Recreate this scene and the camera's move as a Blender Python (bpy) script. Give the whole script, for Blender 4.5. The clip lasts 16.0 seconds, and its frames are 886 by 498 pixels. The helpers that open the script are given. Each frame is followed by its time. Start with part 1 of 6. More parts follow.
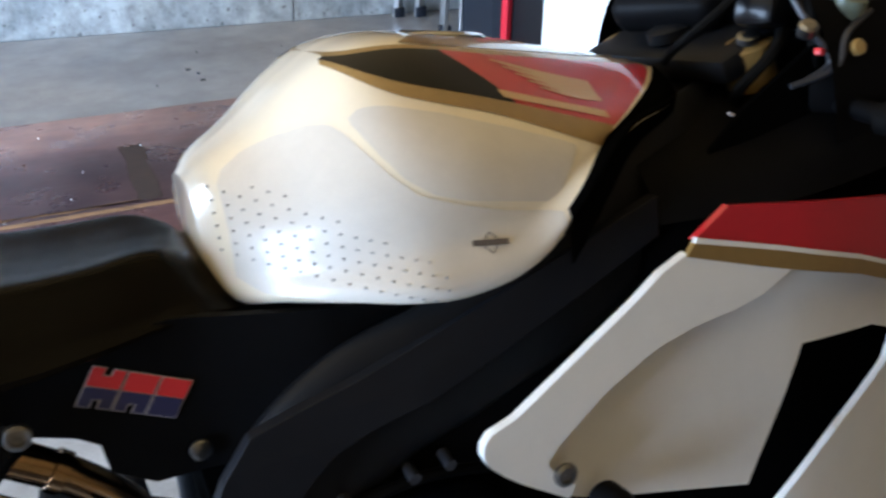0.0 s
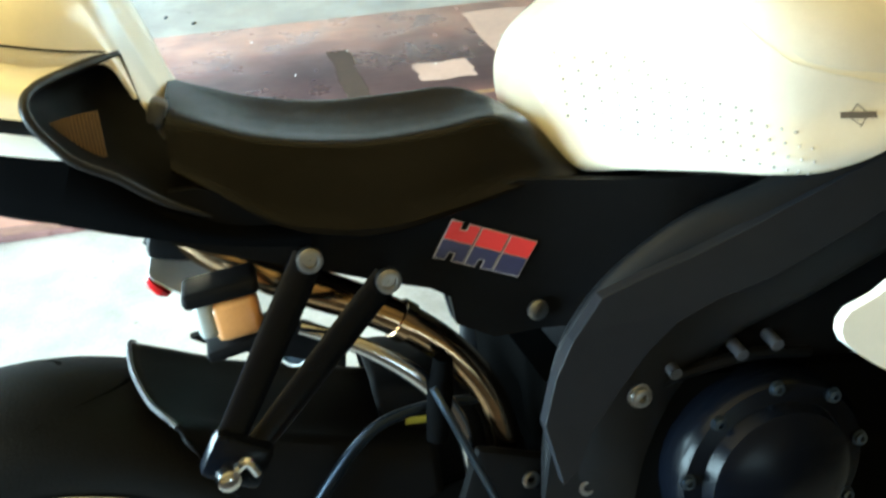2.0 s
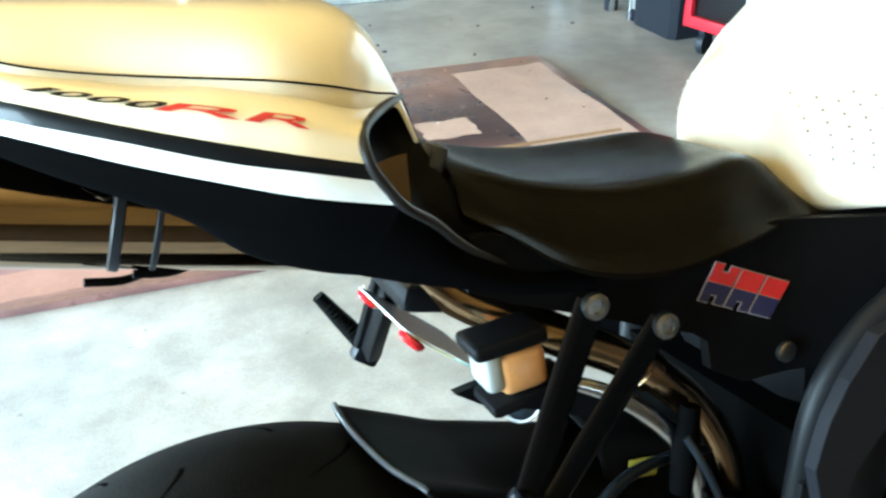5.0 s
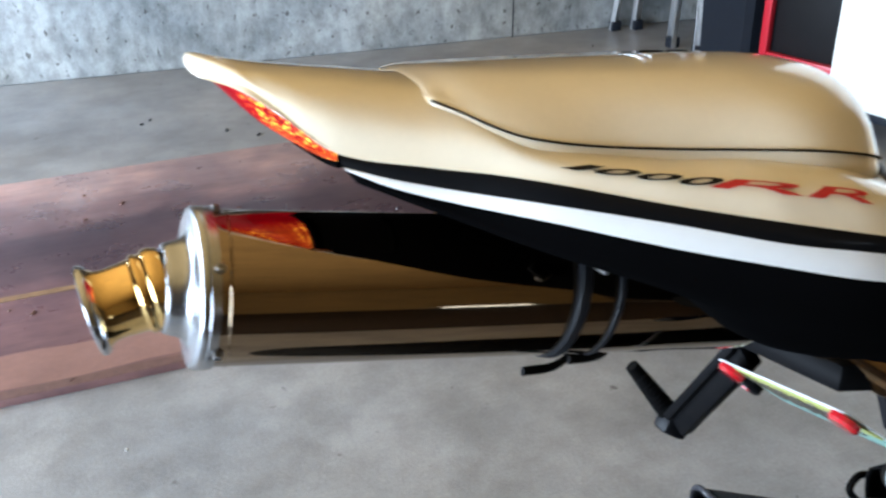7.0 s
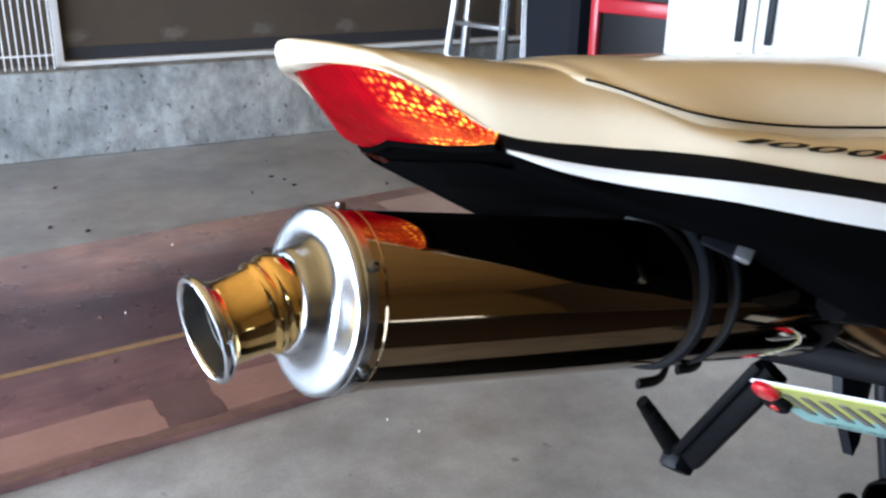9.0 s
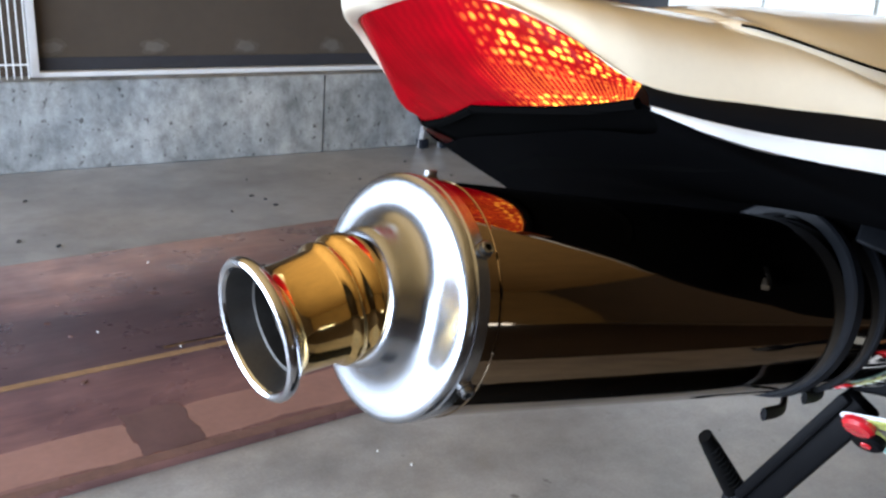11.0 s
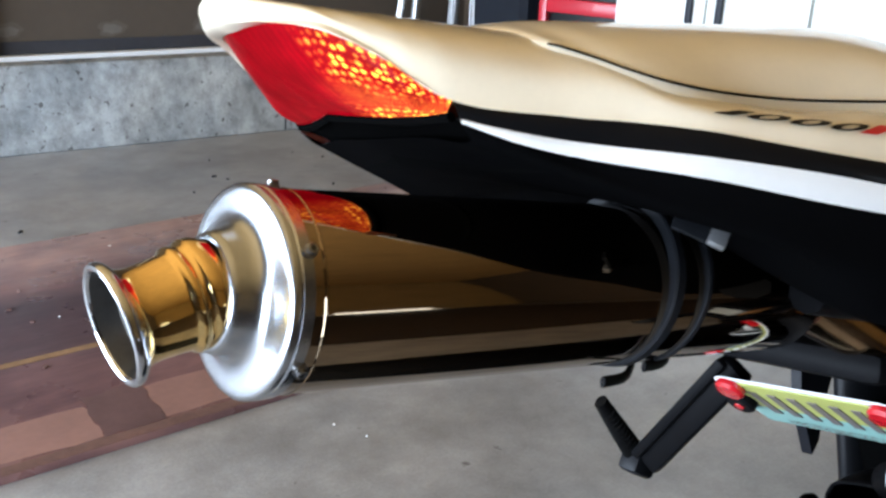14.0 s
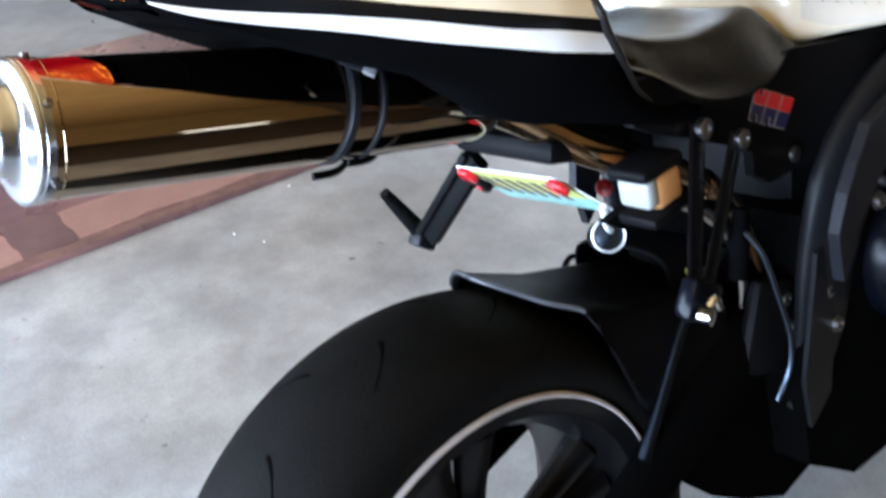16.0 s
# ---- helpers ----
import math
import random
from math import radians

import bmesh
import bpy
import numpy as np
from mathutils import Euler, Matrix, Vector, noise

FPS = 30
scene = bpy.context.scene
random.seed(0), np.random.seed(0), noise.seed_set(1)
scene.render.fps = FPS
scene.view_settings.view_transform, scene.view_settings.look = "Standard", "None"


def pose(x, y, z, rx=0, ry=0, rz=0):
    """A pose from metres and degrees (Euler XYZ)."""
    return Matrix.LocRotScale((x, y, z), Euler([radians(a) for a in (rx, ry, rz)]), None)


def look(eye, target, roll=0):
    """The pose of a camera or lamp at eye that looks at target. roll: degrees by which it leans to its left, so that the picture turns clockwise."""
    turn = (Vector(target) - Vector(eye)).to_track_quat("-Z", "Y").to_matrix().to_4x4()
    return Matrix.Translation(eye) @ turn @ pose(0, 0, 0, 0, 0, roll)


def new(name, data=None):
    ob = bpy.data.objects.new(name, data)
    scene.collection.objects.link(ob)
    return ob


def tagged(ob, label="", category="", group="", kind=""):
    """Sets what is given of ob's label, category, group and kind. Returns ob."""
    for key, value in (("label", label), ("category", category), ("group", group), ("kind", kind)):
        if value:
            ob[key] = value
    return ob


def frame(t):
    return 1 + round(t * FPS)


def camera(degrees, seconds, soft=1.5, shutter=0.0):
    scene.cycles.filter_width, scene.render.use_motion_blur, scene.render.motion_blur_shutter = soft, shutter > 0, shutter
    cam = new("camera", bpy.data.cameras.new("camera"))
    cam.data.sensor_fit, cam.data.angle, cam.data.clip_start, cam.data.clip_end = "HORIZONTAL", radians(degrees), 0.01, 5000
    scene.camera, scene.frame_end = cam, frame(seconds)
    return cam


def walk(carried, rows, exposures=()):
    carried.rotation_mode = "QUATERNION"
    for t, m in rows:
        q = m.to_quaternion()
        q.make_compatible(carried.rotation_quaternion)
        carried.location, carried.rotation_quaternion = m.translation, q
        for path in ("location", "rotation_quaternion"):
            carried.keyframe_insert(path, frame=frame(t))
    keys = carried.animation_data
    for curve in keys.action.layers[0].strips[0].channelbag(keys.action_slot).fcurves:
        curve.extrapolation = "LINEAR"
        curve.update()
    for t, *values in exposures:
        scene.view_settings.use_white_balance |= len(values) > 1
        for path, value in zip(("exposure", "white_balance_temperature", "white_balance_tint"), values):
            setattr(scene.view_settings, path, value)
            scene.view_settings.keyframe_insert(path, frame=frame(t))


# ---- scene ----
cam = camera(52.0, 16.0, soft=2.5, shutter=0.5)

PATH = [
    (0, (0.402, -0.6, 1.217), (1.142, 0.989, 0.253), 1.0),
    (0.5, (0.339, -0.592, 1.21), (0.994, 1.029, 0.239), 0.0),
    (1, (0.288, -0.583, 1.198), (0.858, 1.046, 0.187), -0.4),
    (1.5, (0.253, -0.57, 1.195), (0.73, 1.056, 0.133), -0.9),
    (2, (0.231, -0.574, 1.178), (0.644, 1.045, 0.078), -1.6),
    (2.5, (0.2, -0.553, 1.178), (0.582, 1.008, -0.013), -0.2),
    (3, (0.151, -0.543, 1.15), (0.547, 1.05, 0.009), -0.0),
    (5.5, (-0.119, -0.459, 1.162), (0.565, 1.148, 0.188), -1.2),
    (6, (-0.223, -0.435, 1.169), (0.529, 1.145, 0.2), -2.0),
    (6.5, (-0.263, -0.362, 1.159), (0.411, 1.28, 0.238), -2.9),
    (7, (-0.304, -0.302, 1.159), (0.307, 1.369, 0.245), -1.6),
    (7.5, (-0.374, -0.277, 1.15), (0.342, 1.353, 0.239), -1.3),
    (8, (-0.43, -0.264, 1.132), (0.402, 1.345, 0.283), -0.4),
    (8.5, (-0.455, -0.238, 1.114), (0.519, 1.33, 0.346), 1.2),
    (9, (-0.467, -0.194, 1.084), (0.579, 1.357, 0.377), 1.1),
    (9.5, (-0.473, -0.14, 1.059), (0.586, 1.42, 0.391), 1.1),
    (10, (-0.47, -0.092, 1.033), (0.637, 1.449, 0.4), 2.5),
    (12.5, (-0.461, -0.082, 1.025), (0.648, 1.445, 0.362), 3.6),
    (13, (-0.462, -0.103, 1.035), (0.653, 1.422, 0.375), 3.5),
    (13.5, (-0.452, -0.125, 1.041), (0.679, 1.378, 0.36), 3.2),
    (14, (-0.441, -0.157, 1.057), (0.699, 1.33, 0.36), 2.1),
    (14.5, (-0.434, -0.2, 1.091), (0.691, 1.284, 0.361), 1.6),
    (15, (-0.429, -0.265, 1.129), (0.701, 1.161, 0.298), 0.6),
    (15.5, (-0.436, -0.336, 1.144), (0.71, 0.998, 0.19), 0.5),
    (16, (-0.432, -0.401, 1.148), (0.682, 0.867, 0.075), -0.3),
]
EXPOSURES = [(0.0, 0.26, 5350, 15), (0.6, 0.26, 5250, 15), (1.0, 0.42, 5200, 14), (1.4, 1.05, 5650, -6), (2.0, 1.42, 5750, -8), (3.0, 1.36, 5900, -6), (5.5, 1.02, 5650, -2), (6.2, 0.4, 5700, 6), (7.0, -0.22, 5950, 14), (8.0, -0.34, 6050, 16), (9.0, -0.35, 6050, 18), (10.0, -0.38, 6050, 18), (12.5, -0.34, 6050, 20), (14.5, -0.28, 6150, 16), (15.2, -0.12, 6050, 16), (15.6, 0.08, 5850, 16), (16.0, 0.5, 5700, 16)]
walk(cam, [(t, look(eye, target, roll)) for t, eye, target, roll in PATH], EXPOSURES)

# ---------------------------------------------------------------- light
world = bpy.data.worlds.new("world")
scene.world = world
world.use_nodes = True
wn, wl = world.node_tree.nodes, world.node_tree.links
sky = wn.new("ShaderNodeTexSky")
sky.sky_type = "NISHITA"
sky.sun_disc = False
sky.sun_elevation, sky.sun_rotation = radians(48), radians(60)
wl.new(sky.outputs["Color"], wn["Background"].inputs["Color"])
wn["Background"].inputs["Strength"].default_value = 0.12
sun = new("sun", bpy.data.lights.new("sun", "SUN"))
sun.data.energy, sun.data.angle, sun.data.color = 3.0, radians(0.5), (1.0, 0.95, 0.88)
sun.matrix_world = look((6, 3.5, 9), (0, 0, 0))
# daylight of the open garage door
door_light = new("door_daylight", bpy.data.lights.new("door_daylight", "AREA"))
door_light.data.shape, door_light.data.size, door_light.data.size_y = "RECTANGLE", 5.2, 1.45
door_light.data.energy, door_light.data.color = 525.0, (0.75, 0.895, 1.0)
door_light.matrix_world = look((-2.72, 1.3, 0.78), (2.0, 1.3, 0.70))

# daylight in the short gap under the far closed door
gap_light = new("gap_daylight", bpy.data.lights.new("gap_daylight", "AREA"))
gap_light.data.shape, gap_light.data.size, gap_light.data.size_y = "RECTANGLE", 1.0, 0.15
gap_light.data.energy, gap_light.data.color = 3.0, (0.80, 0.93, 1.0)
gap_light.matrix_world = look((1.75, -4.62, 0.09), (1.75, 0.0, 0.5))

# ---------------------------------------------------------------- materials
def material(name, color=(0.5, 0.5, 0.5), rough=0.5, metal=0.0, coat=0.0, spread=0.0, scale=8.0, bump=0.0, bump_scale=60.0, rough_var=0.0, tint=None, coat_rough=0.03, spec=0.5):
    """A principled material with colour variation at two scales and a fine bump."""
    m = bpy.data.materials.new(name)
    m.use_nodes = True
    n, l = m.node_tree.nodes, m.node_tree.links
    p = n["Principled BSDF"]
    p.inputs["Base Color"].default_value = (*color, 1)
    p.inputs["Roughness"].default_value, p.inputs["Metallic"].default_value = rough, metal
    p.inputs["Coat Weight"].default_value, p.inputs["Coat Roughness"].default_value = coat, coat_rough
    p.inputs["Specular IOR Level"].default_value = spec
    co = n.new("ShaderNodeTexCoord")
    if spread:
        a, b = n.new("ShaderNodeTexNoise"), n.new("ShaderNodeTexNoise")
        a.inputs["Scale"].default_value, a.inputs["Detail"].default_value, a.inputs["Roughness"].default_value = scale, 6, 0.65
        b.inputs["Scale"].default_value, b.inputs["Detail"].default_value = scale * 9, 4
        l.new(co.outputs["Object"], a.inputs["Vector"]), l.new(co.outputs["Object"], b.inputs["Vector"])
        mx = n.new("ShaderNodeMath")
        mx.operation = "MULTIPLY_ADD"
        mx.inputs[1].default_value = 0.35
        l.new(b.outputs["Fac"], mx.inputs[0]), l.new(a.outputs["Fac"], mx.inputs[2])
        r = n.new("ShaderNodeValToRGB")
        dark = tuple(max(0, c * (1 - spread)) for c in color)
        light = tuple(min(1, c * (1 + spread * 0.7)) for c in (tint or color))
        r.color_ramp.elements[0].position, r.color_ramp.elements[0].color = 0.45, (*dark, 1)
        r.color_ramp.elements[1].position, r.color_ramp.elements[1].color = 0.88, (*light, 1)
        l.new(mx.outputs[0], r.inputs["Fac"]), l.new(r.outputs["Color"], p.inputs["Base Color"])
        if rough_var:
            q = n.new("ShaderNodeMapRange")
            q.inputs[1].default_value, q.inputs[2].default_value = 0.45, 0.88
            q.inputs[3].default_value, q.inputs[4].default_value = rough - rough_var, rough + rough_var
            l.new(mx.outputs[0], q.inputs[0]), l.new(q.outputs[0], p.inputs["Roughness"])
    if bump:
        c, u = n.new("ShaderNodeTexNoise"), n.new("ShaderNodeBump")
        c.inputs["Scale"].default_value, c.inputs["Detail"].default_value = bump_scale, 8
        u.inputs["Strength"].default_value, u.inputs["Distance"].default_value = bump, 0.004
        l.new(co.outputs["Object"], c.inputs["Vector"])
        l.new(c.outputs["Fac"], u.inputs["Height"]), l.new(u.outputs["Normal"], p.inputs["Normal"])
    return m


PEARL = material("pearl_white_paint", (0.82, 0.73, 0.56), 0.28, coat=1.0, spread=0.04, scale=30)
WHITE_PAINT = material("gloss_white_paint", (0.79, 0.78, 0.75), 0.28, coat=0.9, spread=0.03, scale=30)
BLACK_PAINT = material("black_gloss_paint", (0.004, 0.004, 0.0045), 0.30, coat=0.12, spec=0.15)
RED_PAINT = material("red_paint", (0.45, 0.012, 0.02), 0.3, coat=0.9, spread=0.06, scale=30)
GOLD_PAINT = material("gold_paint", (0.30, 0.19, 0.06), 0.35, metal=0.3, coat=0.8, spread=0.08, scale=80)
VINYL = material("black_seat_vinyl", (0.0034, 0.0027, 0.0020), 0.24, spread=0.25, scale=40, bump=0.12, bump_scale=600, spec=0.055)
PLASTIC = material("black_plastic", (0.004, 0.004, 0.0045), 0.46, spread=0.2, scale=30, bump=0.08, bump_scale=500, spec=0.04)
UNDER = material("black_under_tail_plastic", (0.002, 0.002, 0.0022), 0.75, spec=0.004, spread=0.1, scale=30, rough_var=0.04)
PIPE = material("heat_tinted_steel", (0.35, 0.24, 0.14), 0.17, metal=1.0, spread=0.2, scale=30, rough_var=0.06)
SATIN = material("dark_grey_frame_paint", (0.0072, 0.0077, 0.0092), 0.44, spread=0.12, scale=25, bump=0.03, bump_scale=300, spec=0.15)
CASE = material("dark_blue_black_case", (0.0018, 0.0024, 0.0044), 0.23, spread=0.1, scale=20, spec=0.11)
FRAME_GREY = material("satin_grey_frame", (0.0115, 0.012, 0.0148), 0.40, spread=0.12, scale=25, bump=0.03, bump_scale=300, spec=0.12)
BRACKET = material("dark_bare_steel", (0.020, 0.022, 0.026), 0.34, metal=0.6, spread=0.25, scale=60)
STRAP = material("strap_rubber", (0.010, 0.011, 0.0135), 0.42, spread=0.2, scale=60, spec=0.2)
RUBBER = material("tyre_rubber", (0.0045, 0.0044, 0.0043), 0.62, spread=0.25, scale=25, bump=0.15, bump_scale=300, spec=0.05)
CHROME = material("polished_steel", (0.26, 0.190, 0.122), 0.05, metal=1.0, spread=0.03, scale=60, rough_var=0.02)
OUTLET_STEEL = material("polished_outlet_steel", (0.80, 0.54, 0.21), 0.10, metal=1.0, spread=0.05, scale=60, rough_var=0.03)
ALU = material("polished_aluminium", (0.52, 0.525, 0.54), 0.15, metal=1.0, spread=0.06, scale=40, rough_var=0.06)
CAP_ALU = material("polished_cap_aluminium", (0.40, 0.41, 0.425), 0.25, metal=1.0, spread=0.03, scale=30, rough_var=0.012)
STEEL = material("zinc_bolt_steel", (0.26, 0.255, 0.25), 0.32, metal=1.0, spread=0.2, scale=200)
CLEAR_PAD = material("clear_grip_pad", (0.66, 0.61, 0.53), 0.42, coat=0.3, spread=0.04, scale=60, bump=0.06, bump_scale=500)
STUD = material("grey_clear_rubber", (0.31, 0.29, 0.27), 0.45, spread=0.1, scale=90)
AMBER = material("amber_brake_fluid_plastic", (0.42, 0.20, 0.07), 0.3, coat=0.4, spread=0.15, scale=60)
CLEAR_TANK = material("pale_clear_plastic", (0.24, 0.25, 0.24), 0.35, coat=0.3, spread=0.1, scale=60)
RIB_OCHRE = material("dull_ochre_ribs", (0.17, 0.105, 0.045), 0.45, spread=0.15, scale=80)
RIB_BROWN = material("dull_brown_ribs", (0.085, 0.050, 0.022), 0.45, spread=0.2, scale=80)
RED_LENS = material("red_reflector", (0.42, 0.01, 0.015), 0.15, coat=1.0)
WHITE_PLASTIC = material("white_plastic", (0.75, 0.77, 0.78), 0.4, spread=0.05, scale=60)
YELLOW = material("yellow_plate_paint", (0.36, 0.37, 0.10), 0.4, spread=0.08, scale=60)
YELLOW_TAG = material("yellow_tag", (0.30, 0.27, 0.03), 0.45, spread=0.1, scale=90)
TEAL = material("teal_plate_paint", (0.22, 0.40, 0.36), 0.4, spread=0.1, scale=60)
BLUE_DECAL = material("dark_blue_decal", (0.02, 0.02, 0.07), 0.4)
RED_DECAL = material("red_decal", (0.55, 0.02, 0.02), 0.4)
WHITE_DECAL = material("silver_decal_edge", (0.45, 0.42, 0.42), 0.4)
GREY_DECAL = material("grey_print", (0.12, 0.10, 0.09), 0.5)
GOLD_DECAL = material("tan_gold_decal", (0.52, 0.34, 0.17), 0.4)
CUP = material("clear_greenish_plastic", (0.13, 0.15, 0.11), 0.3, coat=0.4, spread=0.2, scale=90)
LINE_GREY = material("grey_brake_line", (0.03, 0.031, 0.038), 0.4, spread=0.2, scale=120)
BORE = material("sooty_steel", (0.055, 0.052, 0.048), 0.42, metal=0.8, spread=0.2, scale=120)
DARK_FLOOR = material("dark_brown_floor_panel", (0.040, 0.027, 0.019), 0.8, spread=0.25, scale=6, bump=0.2, bump_scale=300)
EDGE_RAIL = material("dark_bluish_steel", (0.014, 0.018, 0.025), 0.38, metal=1.0, spread=0.2, scale=60)
SCOOP_LIP = material("soft_black_lip", (0.012, 0.011, 0.011), 0.42, spread=0.15, scale=40, spec=0.25)
# near-black without sheen: puts the dark of gaps and hollows into the colour
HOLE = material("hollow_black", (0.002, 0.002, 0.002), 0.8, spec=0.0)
BLUE_LENS = material("blue_grey_steel", (0.07, 0.09, 0.12), 0.36, metal=1.0)
CABINET = material("white_cabinet_enamel", (0.80, 0.82, 0.78), 0.45, spread=0.03, scale=6)
TOOL_RED = material("red_tool_cabinet_paint", (0.52, 0.015, 0.03), 0.35, coat=0.3, spread=0.06, scale=12)
TOOL_BLACK = material("black_tool_cabinet_paint", (0.007, 0.007, 0.008), 0.45, spread=0.2, scale=12, spec=0.3)
BIN = material("dark_blue_grey_plastic", (0.012, 0.015, 0.022), 0.5, spread=0.15, scale=12, spec=0.3)
LADDER_ALU = material("ladder_aluminium", (0.62, 0.63, 0.64), 0.38, metal=0.9, spread=0.12, scale=30)
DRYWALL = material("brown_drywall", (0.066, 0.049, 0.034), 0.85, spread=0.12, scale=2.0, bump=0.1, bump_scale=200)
PATCH = material("drywall_compound", (0.112, 0.098, 0.080), 0.9, spread=0.12, scale=25)
PATCH_EDGE = material("thin_drywall_compound", (0.085, 0.069, 0.053), 0.9, spread=0.12, scale=25)
TAPE = material("dark_base_strip", (0.025, 0.025, 0.03), 0.8, spread=0.2, scale=10)
TRIM = material("white_trim_paint", (0.74, 0.75, 0.75), 0.5, spread=0.05, scale=10)
CEILING = material("tan_plywood_ceiling", (0.62, 0.37, 0.125), 0.75, spread=0.18, scale=2.5)
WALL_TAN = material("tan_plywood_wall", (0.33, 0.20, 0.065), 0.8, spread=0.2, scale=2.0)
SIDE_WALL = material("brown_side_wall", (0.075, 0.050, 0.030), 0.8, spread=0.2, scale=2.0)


def concrete(name, base, dark, rough, stain_scale, gloss_spots=0.0, streak=False, pits=0.22, mottle=0.68):
    m = bpy.data.materials.new(name)
    m.use_nodes = True
    n, l = m.node_tree.nodes, m.node_tree.links
    p = n["Principled BSDF"]
    co = n.new("ShaderNodeTexCoord")
    mp = n.new("ShaderNodeMapping")
    if streak:
        mp.inputs["Scale"].default_value = (1.3, 1.3, 0.95)
    l.new(co.outputs["Object"], mp.inputs["Vector"])
    big, mid, fine, dots = (n.new("ShaderNodeTexNoise") for _ in range(4))
    for t, s, d, r in ((big, stain_scale, 7, 0.62), (mid, stain_scale * 5, 6, 0.7), (fine, 140, 4, 0.6), (dots, 22, 2, 0.5)):
        t.inputs["Scale"].default_value, t.inputs["Detail"].default_value, t.inputs["Roughness"].default_value = s, d, r
        l.new(mp.outputs["Vector"], t.inputs["Vector"])
    ramp = n.new("ShaderNodeValToRGB")
    e = ramp.color_ramp.elements
    e[0].position, e[0].color = 0.33, (*dark, 1)
    e[1].position, e[1].color = 0.62, (*base, 1)
    l.new(big.outputs["Fac"], ramp.inputs["Fac"])
    r2 = n.new("ShaderNodeValToRGB")
    r2.color_ramp.elements[0].position, r2.color_ramp.elements[0].color = 0.36, (mottle, mottle * 0.985, mottle * 0.97, 1)
    r2.color_ramp.elements[1].position, r2.color_ramp.elements[1].color = 0.60, (1.08, 1.08, 1.08, 1)
    l.new(mid.outputs["Fac"], r2.inputs["Fac"])
    r3 = n.new("ShaderNodeValToRGB")
    r3.color_ramp.elements[0].position, r3.color_ramp.elements[0].color = pits, (0.35, 0.33, 0.32, 1)
    r3.color_ramp.elements[1].position, r3.color_ramp.elements[1].color = pits + 0.07, (1, 1, 1, 1)
    l.new(dots.outputs["Fac"], r3.inputs["Fac"])
    r4 = n.new("ShaderNodeValToRGB")
    r4.color_ramp.elements[0].position, r4.color_ramp.elements[0].color = 0.3, (0.88, 0.88, 0.88, 1)
    r4.color_ramp.elements[1].position, r4.color_ramp.elements[1].color = 0.7, (1.07, 1.07, 1.07, 1)
    l.new(fine.outputs["Fac"], r4.inputs["Fac"])
    hue = n.new("ShaderNodeTexNoise")
    hue.inputs["Scale"].default_value, hue.inputs["Detail"].default_value = 0.9, 3
    l.new(mp.outputs["Vector"], hue.inputs["Vector"])
    rh = n.new("ShaderNodeValToRGB")
    rh.color_ramp.elements[0].position, rh.color_ramp.elements[0].color = 0.38, (0.96, 1.0, 1.04, 1)
    rh.color_ramp.elements[1].position, rh.color_ramp.elements[1].color = 0.62, (1.03, 1.0, 0.95, 1)
    l.new(hue.outputs["Fac"], rh.inputs["Fac"])
    last = ramp.outputs["Color"]
    for other in (r2, r3, r4, rh):
        mx = n.new("ShaderNodeMix")
        mx.data_type, mx.blend_type = "RGBA", "MULTIPLY"
        mx.inputs["Factor"].default_value = 1.0
        l.new(last, mx.inputs["A"]), l.new(other.outputs["Color"], mx.inputs["B"])
        last = mx.outputs["Result"]
    l.new(last, p.inputs["Base Color"])
    q = n.new("ShaderNodeMapRange")
    q.inputs[1].default_value, q.inputs[2].default_value = 0.35, 0.65
    q.inputs[3].default_value, q.inputs[4].default_value = rough - gloss_spots, rough
    l.new(mid.outputs["Fac"], q.inputs[0]), l.new(q.outputs[0], p.inputs["Roughness"])
    u = n.new("ShaderNodeBump")
    u.inputs["Strength"].default_value, u.inputs["Distance"].default_value = 0.20, 0.004
    l.new(fine.outputs["Fac"], u.inputs["Height"])
    l.new(u.outputs["Normal"], p.inputs["Normal"])
    return m


FLOOR = concrete("worn_concrete_floor", (0.355, 0.356, 0.360), (0.205, 0.204, 0.208), 0.50, 1.4, 0.12, False, 0.21, 0.80)
WALL_CONCRETE = concrete("cast_concrete_wall", (0.40, 0.415, 0.415), (0.165, 0.178, 0.182), 0.85, 2.4, 0.0, True, 0.30, 0.64)


